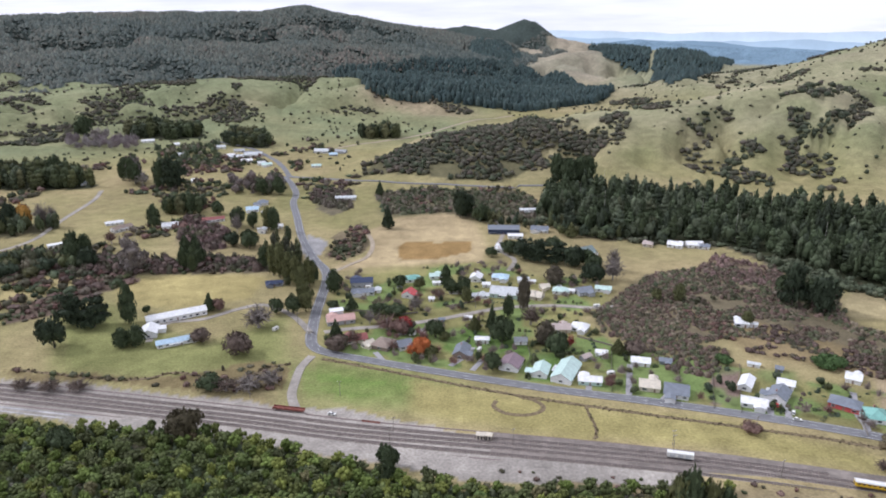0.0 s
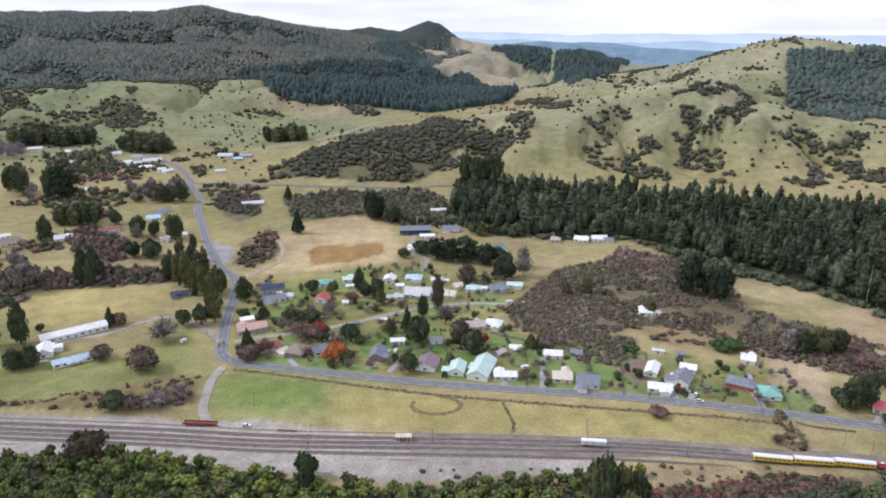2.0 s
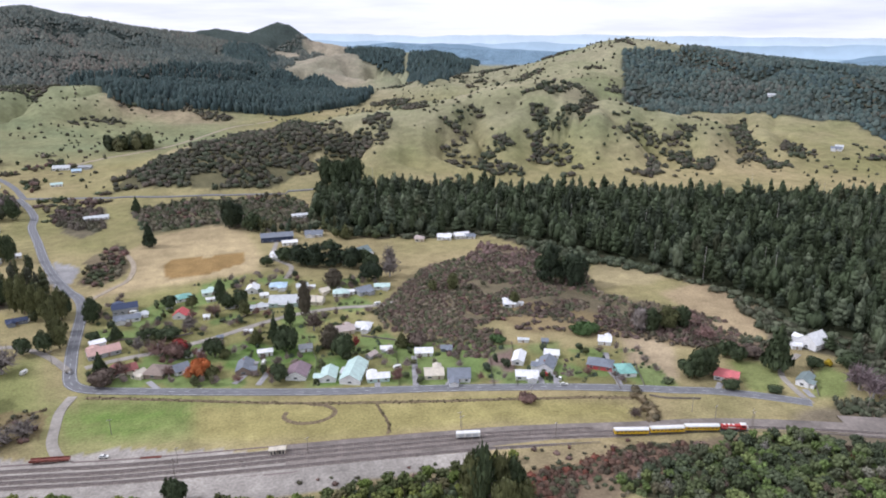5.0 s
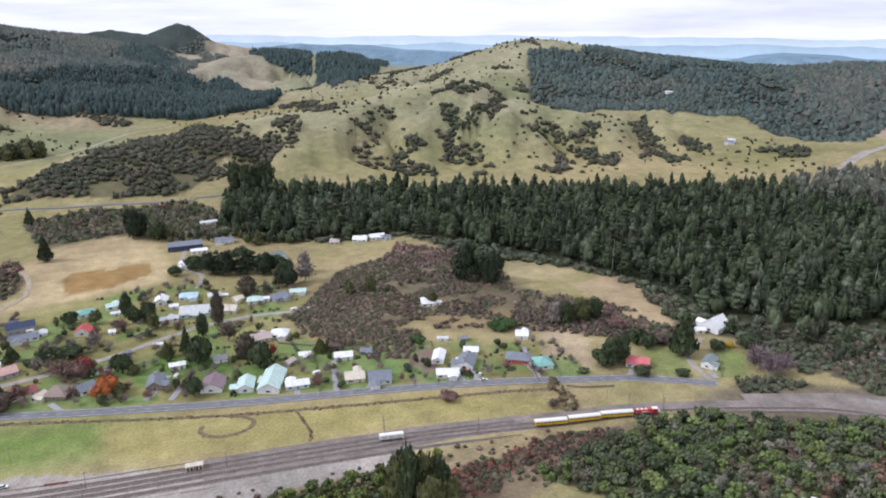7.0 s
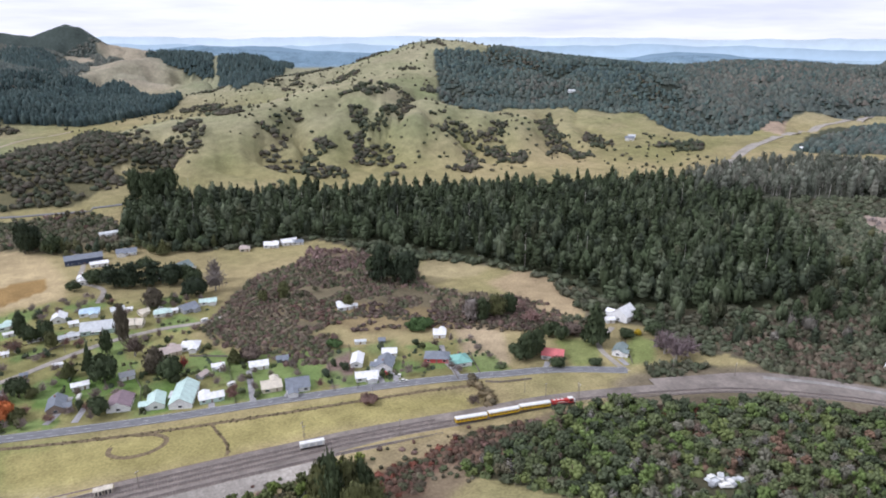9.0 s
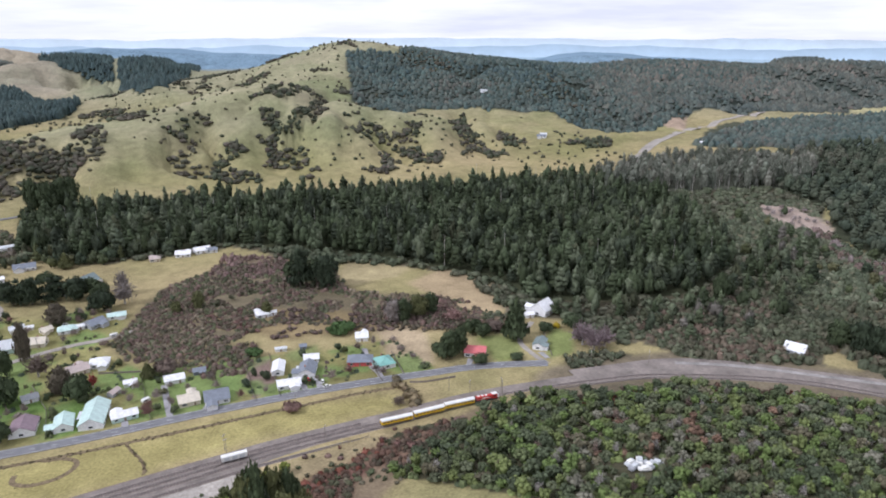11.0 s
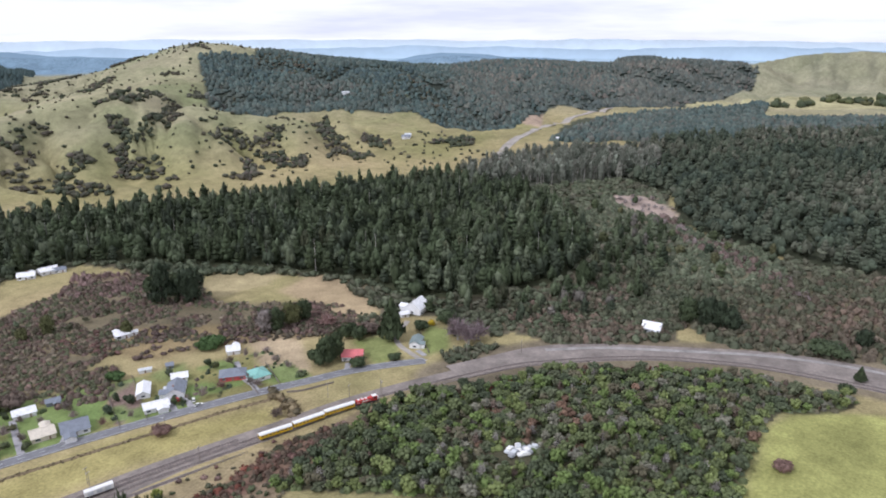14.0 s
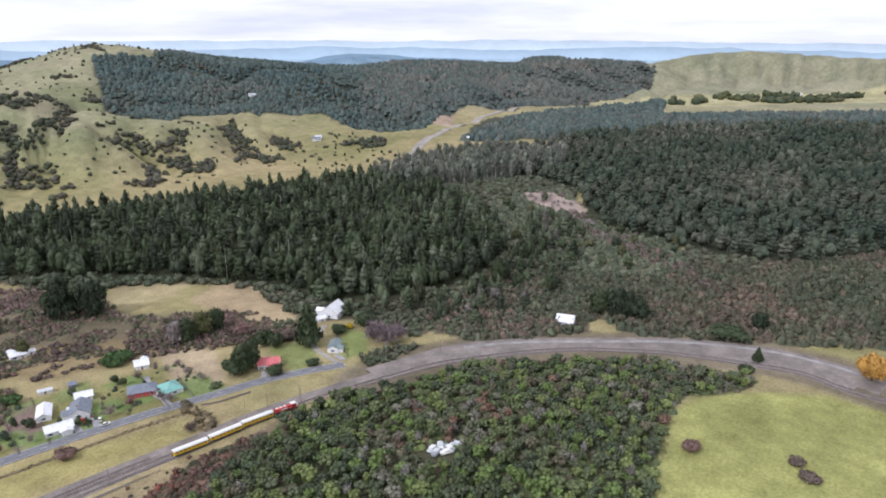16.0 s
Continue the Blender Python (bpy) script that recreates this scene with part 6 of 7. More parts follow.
for key, gap, models, wide, tall, palette, label in (
        ("west_thicket", 6, LOWBUSH + BARE, (2.2, 4.5), (3, 7), [(0.13, 0.09, 0.08), (0.16, 0.11, 0.10), (0.11, 0.085, 0.07), (0.085, 0.08, 0.05)], "purple-brown thicket between paddocks"),
        ("creek_belt", 6, LOWBUSH + ROUND, (2.5, 5), (3, 8), [(0.06, 0.065, 0.04), (0.08, 0.075, 0.05), (0.12, 0.09, 0.075), (0.15, 0.11, 0.095)], "belt of dark bushes along the creek"),
        ("hedge_trees", 10, TALL, (4.5, 6.5), (16, 23), DARK_GREENS, "row of dark shelter trees"),
        ("roadside_wood", 8.5, TALL + PODO, (2.4, 4.2), (8, 21), [(0.055, 0.066, 0.034), (0.075, 0.085, 0.042), (0.095, 0.10, 0.05), (0.06, 0.062, 0.04)], "tall ragged shelter belt beside the highway"),
        ("bare_wood", 10, BARE + ROUND, (4, 6.5), (8, 17), [(0.15, 0.115, 0.10), (0.18, 0.15, 0.135), (0.075, 0.08, 0.05), (0.10, 0.08, 0.065)], "grey winter trees along the far road"),
        ("roadside_scrub", 6, LOWBUSH, (2, 4.5), (2.5, 6), [(0.13, 0.095, 0.085), (0.10, 0.085, 0.065), (0.085, 0.08, 0.052)], "brown scrub beside the highway"),
        ("mid_thicket", 6, LOWBUSH, (2, 4.5), (2, 6), MIXED, "olive and brown scrub below the hill road"),
        ("lodge_wood", 9, ROUND + PODO, (3, 5.5), (6, 15), DARK_GREENS + MIXED[:2], "dark trees round the lodge"),
        ("lilac_wood", 12, BARE, (6, 10), (12, 22), [(0.24, 0.20, 0.20), (0.28, 0.25, 0.24)], "pale lilac-grey leafless trees"),
        ("hamlet_scrub", 11, LOWBUSH + ROUND, (3, 6), (4, 11), MIXED + DARK_GREENS, "dark hedges and scrub by the hamlet"),
        ("heath_low", 3.6, LOWBUSH, (1.2, 2.6), (1, 3), HEATH_MIX, "brown and olive heath behind the gardens"),
        ("heath_right", 3.8, LOWBUSH + BARE[:2], (1.4, 3), (1.4, 4), [(0.15, 0.10, 0.085), (0.12, 0.09, 0.07), (0.18, 0.12, 0.10), (0.09, 0.085, 0.055)], "reddish scrub below the bare mound"),
        ("heath_north", 4.5, LOWBUSH + BARE[:2], (1.6, 3.4), (1.6, 5), [(0.19, 0.13, 0.115), (0.15, 0.11, 0.09), (0.10, 0.09, 0.06)], "pinkish winter scrub near the forest edge"),
        ("creek_line", 7, LOWBUSH + BARE, (2.5, 4.5), (3, 7), [(0.17, 0.125, 0.11), (0.14, 0.105, 0.085), (0.22, 0.18, 0.165)], "brown and lilac scrub along a forest creek"),
        ("pink_clearing", 13, BARE, (3, 6), (4, 9), [(0.26, 0.21, 0.20), (0.30, 0.26, 0.24)], "pale leafless scrub in a forest clearing"),
        ("far_grove", 11, TALL, (6, 9), (20, 30), DARK_GREENS, "dark pine grove on the green hill")):
    wood("thicket", label, "wood", *scatter(RNG, ZONES[key], gap, lambda x, y: clear_of([HIGHWAY, HAMLET_ROAD, HILL_ROAD], 8)(x, y) & clear_houses(x, y) & (fbm(x / 24, y / 24, 2, 38) > -0.4)), models, wide, tall, palette, RNG, 30, 0.55)
wood("garden_shrubs", "garden shrubs between the village houses", "scrub", *scatter(RNG, ZONES["village"], 3.4, lambda x, y: (np.abs(fbm(x / 26, y / 26, 2, 35)) < 0.045) & clear_of([HIGHWAY, VILLAGE_STREET], 6)(x, y) & clear_houses(x, y)), LOWBUSH, (0.7, 1.9), (0.7, 2.4), DARK_GREENS + [(0.075, 0.10, 0.045), (0.10, 0.11, 0.06), (0.12, 0.105, 0.075), (0.16, 0.125, 0.10)], RNG)
wood("bare_trees", "leafless brown trees among the village gardens", "trees", *scatter(RNG, ZONES["village"], 11, lambda x, y: (fbm(x / 40, y / 40, 2, 36) > -0.05) & clear_of([HIGHWAY, VILLAGE_STREET], 7)(x, y) & clear_houses(x, y)), BARE, (2.5, 5), (4.5, 9), [(0.19, 0.145, 0.12), (0.24, 0.195, 0.17), (0.22, 0.13, 0.11)], RNG)
GLADE = [(330, 232), (352, 236), (368, 205), (352, 196)]
for key, gap, low, high, label in (("scrub_fill", 5.5, 2.5, 7, "dark understorey along the forest edge"), ("scrub_edge", 5.5, 2, 5.5, "dense grey-green scrub by the railway bend"), ("scrub_corner", 4.5, 2, 4.5, "dark thicket at the road end"), ("mound_scrub", 5, 1.5, 4, "reddish scrub below the bare mound")):
    wood("scrub", label, "scrub", *scatter(RNG, ZONES[key], gap, lambda x, y: clear_of([RAILWAY], 13)(x, y) & ~inside(x, y, GLADE) & clear_of([COTTAGE_LANE], 8)(x, y) & clear_houses(x, y)), SHRUB, (low * 0.75, high * 0.75), (low, high), OLIVES, RNG, 50, 0.5)
wood("emergent_trees", "scattered taller trees over the scrub", "trees", *scatter(RNG, ZONES["emergents"], 14, lambda x, y: clear_of([RAILWAY], 16)(x, y) & clear_houses(x, y) & (fbm(x / 60, y / 60, 2, 51) > -0.05)), PODO + ROUND, (3.0, 6.0), (8, 20), FOREST_GREENS + [(0.09, 0.11, 0.06), (0.13, 0.12, 0.10)], RNG, 40, 0.7)
wood("emergent_trees", "taller trees standing in the scrub plain", "trees", *scatter(RNG, ZONES["scrub_plain"], 30, lambda x, y: fbm(x / 60, y / 60, 2, 52) > 0.1), TALL + ROUND, (3.0, 5.5), (8, 15), DARK_GREENS, RNG)
wood("heath_trees", "taller grey and green bushes in the heath", "trees", *scatter(RNG, ZONES["heath"], 14, lambda x, y: fbm(x / 40, y / 40, 2, 53) > 0.1), ROUND + BARE, (2.2, 4.2), (3.5, 6.5), MIXED + [(0.20, 0.12, 0.10), (0.22, 0.17, 0.15)], RNG)
WOODED = ("forest", "scrub_plain", "dark_forest_east", "scrub_east", "scrub_edge", "scrub_fill", "pale_wood", "pale_clearing")
for key, gap in (("understorey", 8.5), ("fill_east", 8.0)):
    wood("undergrowth", "dark undergrowth between forest and scrub", "scrub", *scatter(RNG, ZONES[key], gap, lambda x, y: ~np.any([inside(x, y, ZONES[k]) for k in WOODED], axis=0) & clear_of([RAILWAY, COTTAGE_LANE], 13)(x, y) & clear_houses(x, y) & ~inside(x, y, GLADE)), SHRUB, (3, 6), (2.5, 6.5), OLIVES, RNG, 50, 0.5)
wood("scrub", "rough scrub between knoll and railway", "scrub", *scatter(RNG, ZONES["rail_verge"], 4.5, lambda x, y: (fbm(x / 20, y / 20, 2, 63) > -0.1) & clear_of([RAILWAY], 14)(x, y)), SHRUB, (0.8, 2.4), (0.7, 2.6), HEATH_BROWNS + MIXED, RNG)
wood("scrub", "dark brown heath scrub towards the forest", "scrub", *scatter(RNG, ZONES["heath_c"], 3.3, lambda x, y: (fbm(x / 30, y / 30, 3, 64) > -0.42) & clear_houses(x, y) & ~inside(x, y, ZONES["heath"]) & ~inside(x, y, ZONES["heath_glade"])), LOWBUSH, (1.1, 2.6), (0.9, 2.8), HEATH_MIX, RNG, 38, 0.6)


# ---- far ranges on the horizon ----
def far_range(name, label, r, levels, rough, seed, colour):
    """A ridge line far off, blue haze put into its colour; levels are rows of bearing and height."""
    az = np.arange(-40, 112, 0.25)
    z = np.interp(az, [q[0] for q in levels], [q[1] for q in levels])
    z = z + rough * (0.6 * fbm(az / 9, az * 0 + seed, 3, seed) + 0.4 * fbm(az / 2.2, az * 0 + seed, 3, seed + 4))
    x, y = r * np.sin(np.radians(az)), r * np.cos(np.radians(az))
    n = len(az)
    v = np.concatenate([np.column_stack([x * 0.97, y * 0.97, z * 0 - 60]), np.column_stack([x, y, z]), np.column_stack([x * 1.01, y * 1.01, z * 0 - 60])])
    i = np.arange(n - 1)
    q = np.concatenate([np.stack([i, i + 1, i + 1 + n, i + n], 1), np.stack([i + n, i + 1 + n, i + 1 + 2 * n, i + 2 * n], 1)])
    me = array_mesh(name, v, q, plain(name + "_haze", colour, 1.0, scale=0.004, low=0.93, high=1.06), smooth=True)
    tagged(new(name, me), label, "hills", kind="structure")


far_range("backdrop", "plateau on the horizon, coloured with pale blue haze", 4850, [(-40, 60), (0, 104), (12, 112), (28, 110), (45, 100), (60, 97), (75, 104), (90, 100), (112, 96)], 26, 3.0, (0.56, 0.66, 0.72))
far_range("backdrop", "range below the horizon, coloured with blue haze", 4650, [(-40, 20), (0, 60), (14, 78), (24, 62), (35, 56), (50, 62), (65, 58), (80, 74), (112, 64)], 30, 8.0, (0.40, 0.52, 0.61))
far_range("backdrop", "hills in the distance, coloured with darker blue haze", 4350, [(-40, -20), (6, 40), (14, 62), (20, 58), (28, 20), (36, -10), (46, 0), (51, 40), (56, 12), (64, -10), (112, -10)], 30, 13.0, (0.21, 0.31, 0.39))

# ---- houses ----
PAINT = {}
PAINT["white"] = (0.78, 0.78, 0.77)
PAINT["pale"] = (0.58, 0.60, 0.60)
PAINT["cream"] = (0.62, 0.56, 0.45)
PAINT["fawn"] = (0.48, 0.40, 0.36)
PAINT["grey"] = (0.36, 0.37, 0.38)
PAINT["slate"] = (0.20, 0.22, 0.25)
PAINT["greenslate"] = (0.20, 0.25, 0.24)
PAINT["navy"] = (0.045, 0.06, 0.11)
PAINT["brown"] = (0.27, 0.21, 0.17)
PAINT["maroon"] = (0.28, 0.10, 0.09)
PAINT["plum"] = (0.25, 0.18, 0.20)
PAINT["red"] = (0.55, 0.10, 0.10)
PAINT["coral"] = (0.60, 0.17, 0.17)
PAINT["salmon"] = (0.56, 0.36, 0.31)
PAINT["teal"] = (0.22, 0.44, 0.38)
PAINT["mint"] = (0.52, 0.66, 0.60)
PAINT["blue"] = (0.46, 0.60, 0.70)
ROOFS = {k: plain("roof_" + k, c, 0.45, scale=0.5, low=0.82, high=1.12) for k, c in PAINT.items()}
WALLS = {k: plain("wall_" + k, c, 0.75, scale=0.8, low=0.82, high=1.1) for k, c in PAINT.items()}
GLASS = plain("window_glass", (0.035, 0.045, 0.055), 0.08, scale=1.0)
FRAME = plain("white_joinery", (0.75, 0.75, 0.74), 0.5, scale=1.0)
DOOR = plain("door_paint", (0.24, 0.17, 0.13), 0.5, scale=1.0)
BRICK = plain("chimney_brick", (0.33, 0.18, 0.14), 0.9, scale=2.0)
RUST = plain("rust", (0.23, 0.085, 0.065), 0.85, scale=0.6, low=0.6, high=1.3)
STEEL = plain("rail_steel", (0.22, 0.20, 0.19), 0.45, 0.7, scale=1.0)
BALLAST = plain("ballast", (0.27, 0.23, 0.20), 0.95, scale=0.35, low=0.65, high=1.3, bump=0.5)
SLEEPER = plain("sleeper_timber", (0.20, 0.155, 0.14), 0.9, scale=1.0)
TYRE = plain("tyre_rubber", (0.03, 0.03, 0.03), 0.8, scale=2.0)
YELLOW = plain("yellow_paint", (0.72, 0.46, 0.03), 0.45, scale=0.4, low=0.85, high=1.08)
RED = plain("red_paint", (0.52, 0.045, 0.04), 0.4, scale=0.4, low=0.8, high=1.1)
CREAM = plain("white_paint", (0.80, 0.79, 0.74), 0.5, scale=0.4, low=0.85, high=1.05)
DARK = plain("dark_steel", (0.05, 0.05, 0.055), 0.7, scale=0.8)
POLE_WOOD = plain("pole_timber", (0.24, 0.21, 0.18), 0.9, scale=1.0)
CONCRETE = plain("drive_concrete", (0.36, 0.35, 0.35), 0.9, scale=0.4, low=0.75, high=1.15, bump=0.2)


def box_bm(bm, x0, x1, y0, y1, z0, z1):
    v = [bm.verts.new(p) for p in ((x0, y0, z0), (x1, y0, z0), (x1, y1, z0), (x0, y1, z0), (x0, y0, z1), (x1, y0, z1), (x1, y1, z1), (x0, y1, z1))]
    for f in ((3, 2, 1, 0), (4, 5, 6, 7), (0, 1, 5, 4), (1, 2, 6, 5), (2, 3, 7, 6), (3, 0, 4, 7)):
        bm.faces.new([v[i] for i in f])


def boxes(*rows):
    bm = bmesh.new()
    for r in rows:
        box_bm(bm, *r)
    return bm


def house_walls(l, w, h, rise, form):
    bm = bmesh.new()
    a, b = l / 2, w / 2
    v = [bm.verts.new(p) for p in ((-a, -b, -1.2), (a, -b, -1.2), (a, b, -1.2), (-a, b, -1.2), (-a, -b, h), (a, -b, h), (a, b, h), (-a, b, h))]
    for f in ((0, 1, 5, 4), (2, 3, 7, 6), (3, 2, 1, 0)):
        bm.faces.new([v[i] for i in f])
    if form == "gable":
        g = [bm.verts.new((-a, 0, h + rise)), bm.verts.new((a, 0, h + rise))]
        bm.faces.new((v[1], v[2], v[6], g[1], v[5]))
        bm.faces.new((v[3], v[0], v[4], g[0], v[7]))
    else:
        bm.faces.new((v[1], v[2], v[6], v[5]))
        bm.faces.new((v[3], v[0], v[4], v[7]))
    return bm


def house_roof(l, w, h, rise, form):
    """Two or four slopes with eaves and thickness."""
    bm = bmesh.new()
    o, t = 0.5, 0.16
    a, b = l / 2 + o, w / 2 + o
    z = h - rise * o / (w / 2)
    ridge = a if form == "gable" else max(0.4, l / 2 - w / 2)
    if form == "flat":
        box_bm(bm, -a, a, -b, b, h + 0.02, h + 0.3)
        return bm
    low = [(-a, -b, z), (a, -b, z), (a, b, z), (-a, b, z)]
    top = [(-ridge, 0, h + rise), (ridge, 0, h + rise)]
    up = [bm.verts.new((x, y, q + t)) for x, y, q in low + top]
    dn = [bm.verts.new((x, y, q + 0.02)) for x, y, q in low + top]
    slopes = [(0, 1, 5, 4), (2, 3, 4, 5)] + ([] if form == "gable" else [(1, 2, 5), (3, 0, 4)])
    for s in slopes:
        bm.faces.new([up[i] for i in s])
        bm.faces.new([dn[i] for i in reversed(s)])
    edge = [(0, 1), (2, 3)] + ([(1, 5), (5, 2), (3, 4), (4, 0)] if form == "gable" else [(1, 2), (3, 0)])
    for i, j in edge:
        bm.faces.new((dn[i], dn[j], up[j], up[i]))
    return bm


ROOF_WORDS = {"white": "white", "pale": "pale grey", "cream": "cream", "fawn": "fawn", "grey": "grey", "slate": "dark grey", "greenslate": "grey-green", "navy": "navy blue", "brown": "brown", "maroon": "maroon",
              "plum": "purple-brown", "red": "red", "coral": "bright red", "salmon": "faded pink", "teal": "green", "mint": "pale green", "blue": "light blue"}
hrng = random.Random(3)


def house(x, y, l, w, turn, h, roof, wall, form, group):
    big = l * w > 34
    name = "house" if big else "shed"
    rise = 0.0 if form == "flat" else w / 2 * (0.8 if h >= 4.2 and roof == "white" else hrng.uniform(0.4, 0.62))
    ob = new(name)
    ob.matrix_world = pose(x, y, height(x, y), 0, 0, turn)
    roof_word = {"gable": "gabled", "hip": "hipped", "flat": "flat"}[form]
    tagged(ob, f"{ROOF_WORDS[wall]}-walled timber {name} with {roof_word} {ROOF_WORDS[roof]} roof", name, group)
    part("wall", house_walls(l, w, h, rise, form), WALLS[wall], ob)
    top = part("roof", house_roof(l, w, h, rise, form), ROOFS[roof], ob)
    if form == "gable" and big:
        part("ridge_cap", boxes((-l / 2 - 0.5, l / 2 + 0.5, -0.14, 0.14, h + rise + 0.12, h + rise + 0.22)), ROOFS[roof], top)
    if big and form != "flat" and l < 20 and hrng.random() < 0.6:
        # a cross gable towards one side, its ridge below the main one
        depth, span, side, at = w * hrng.uniform(0.75, 0.95), min(w, l * 0.5) * 0.8, hrng.choice((-1, 1)), hrng.choice((-0.24, 0.22)) * l
        spot = pose(at, side * (depth / 2 + 0.6), 0, 0, 0, 90)
        for name_, mesh, paint in (("wing_wall", house_walls(depth, span, h - 0.1, rise * 0.72 * span / w, "gable"), WALLS[wall]), ("wing_roof", house_roof(depth, span, h - 0.1, rise * 0.72 * span / w, "gable"), ROOFS[roof])):
            part(name_, mesh, paint, ob).matrix_local = spot
    if big and hrng.random() < 0.5:
        # a lean-to porch on posts
        px0, side, deep = hrng.uniform(-0.3, 0.1) * l, hrng.choice((-1, 1)), 2.2
        y0, y1 = sorted((side * (w / 2 + 0.52), side * (w / 2 + deep)))
        porch = part("porch_roof", boxes((px0, px0 + l * 0.34, y0, y1, h - 0.55, h - 0.42)), ROOFS["pale" if roof != "pale" else "white"], ob)
        for q in (0.15, l * 0.34 - 0.15):
            part("post", boxes((px0 + q - 0.06, px0 + q + 0.06, side * (w / 2 + deep - 0.2) - 0.06, side * (w / 2 + deep - 0.2) + 0.06, 0, h - 0.55)), FRAME, porch)
    for s in (-1, 1):
        n = max(1, int(l / 4.2))
        for k in range(n):
            cx = -l / 2 + (k + 0.5) * l / n
            y0 = s * w / 2
            if k == n // 2 and s < 0:
                part("door", boxes((cx - 0.5, cx + 0.5, y0 - 0.06, y0 + 0.04, 0.05, 2.1)), DOOR, ob)
                continue
            ww = hrng.choice((0.8, 1.0, 1.2)) if big else 0.5
            win = part("window", boxes((cx - ww - 0.12, cx + ww + 0.12, y0 - 0.05, y0 + 0.05, 0.85, 2.15)), FRAME, ob)
            part("pane", boxes((cx - ww, cx + ww, y0 - 0.07, y0 + 0.07, 0.97, 2.03)), GLASS, win)
    if big:
        for s in (-1, 1):
            x0 = s * l / 2
            win = part("window", boxes((x0 - 0.05, x0 + 0.05, -1.1, 1.1, 0.85, 2.2)), FRAME, ob)
            part("pane", boxes((x0 - 0.07, x0 + 0.07, -0.98, 0.98, 0.97, 2.08)), GLASS, win)
        if form != "flat" and hrng.random() < 0.4 and l < 20:
            cx = hrng.uniform(-0.3, 0.3) * l
            part("chimney", boxes((cx - 0.4, cx + 0.4, 0.5, 1.2, h, h + rise + 0.8)), BRICK, top)
    return ob


for area, rows in HOUSES.items():
    for row in rows:
        house(*row, "houses of the village")

# ---- driveways ----
for line in DRIVES:
    tagged(ribbon("driveway", line, 3.4, 0.16, CONCRETE, 0.5), "grey concrete driveway beside a house", "driveway", kind="structure")

# ---- single trees ----
TINTS = {}
TINTS["dark"] = (0.036, 0.048, 0.028)
TINTS["deep"] = (0.055, 0.072, 0.036)
TINTS["olive"] = (0.10, 0.105, 0.045)
TINTS["green"] = (0.06, 0.10, 0.035)
TINTS["brown"] = (0.13, 0.10, 0.08)
TINTS["umber"] = (0.07, 0.06, 0.035)
TINTS["bark"] = (0.10, 0.085, 0.06)
TINTS["russet"] = (0.17, 0.11, 0.09)
TINTS["grey"] = (0.19, 0.165, 0.145)
TINTS["pale"] = (0.30, 0.27, 0.24)
TINTS["plum"] = (0.20, 0.155, 0.155)
TINTS["pinkish"] = (0.24, 0.15, 0.13)
TINTS["crimson"] = (0.26, 0.05, 0.045)
TINTS["rust"] = (0.42, 0.14, 0.05)
TINTS["amber"] = (0.42, 0.24, 0.06)
TINTS["gold"] = (0.45, 0.33, 0.03)
FORM_WORDS = {"pine": "broad spreading pine", "round": "rounded leafy tree", "column": "tall narrow cypress", "cone": "pointed conifer", "tall": "tall ragged evergreen", "bare": "leafless winter tree"}
TINT_WORDS = {"dark": "very dark green", "deep": "dark green", "olive": "olive green", "green": "fresh green", "brown": "brown", "umber": "dark brown", "bark": "brownish", "russet": "reddish brown", "grey": "grey",
              "pale": "pale grey", "plum": "purple-grey", "pinkish": "pinkish", "crimson": "crimson", "rust": "rust-orange", "amber": "amber", "gold": "bright yellow"}
trng = np.random.default_rng(11)
CROWNS = {}


def crown_mesh(form, colour):
    key = (form, colour, int(trng.integers(0, 3)))
    if key not in CROWNS:
        v, f = bare_crown(trng, 130) if form == "bare" else crown(form, trng, 620, 1, 0.10)
        if form != "bare":
            v = v * (1, 1, 0.93) + (0, 0, 0.07)
        shade = np.array(TINTS[colour]) * np.ones((len(v), 1))
        CROWNS[key] = array_mesh("crown", v, f, LEAF, shade, smooth=True)
    return CROWNS[key]


def trunk_mesh(material):
    v, f = stem(0.07, 0.8, 7)
    limbs = [(v, f)]
    for a in (0.4, 2.4, 4.5):
        lv, lf = stem(0.04, 0.3, 5)
        lv = lv + np.column_stack([lv[:, 2] * math.cos(a) * 0.9, lv[:, 2] * math.sin(a) * 0.9, lv[:, 2] * 0 + 0.25])
        limbs.append((lv, lf))
    return array_mesh("trunk", *joined(limbs), material)


TRUNK, PALE_TRUNK = trunk_mesh(BARK), trunk_mesh(PALE_BARK)
for area, rows in TREES.items():
    for x, y, h, r, form, colour in rows:
        tree = new("tree")
        tree.matrix_world = pose(x, y, height(x, y) - 0.15, 0, 0, float(trng.uniform(0, 360))) @ Matrix.Diagonal((r, r, h, 1))
        small = h < 7
        tagged(tree, (f"low {TINT_WORDS[colour]} shrub growing in grass" if small else f"{TINT_WORDS[colour]} {FORM_WORDS[form]} standing on grass"), "shrub" if small else "tree", "trees of the valley")
        t_ob = new("trunk", PALE_TRUNK if form == "bare" or colour in ("grey", "pale") else TRUNK)
        c_ob = new("crown", crown_mesh(form, colour))
        for o in (t_ob, c_ob):
            o.parent = tree

# ---- railway ----
LINE = [(-420, 392), (-330, 375)] + [(-253, 359), (-136, 335), (-94, 326), (-46, 315)] + RAILWAY + [(425, -60), (395, -110)]
YARD_LINE = [(-420, 392), (-330, 375), (-253, 359), (-136, 335), (-94, 326), (-46, 315), (24, 303), (54, 298), (87, 292), (126, 284), (175, 271)]


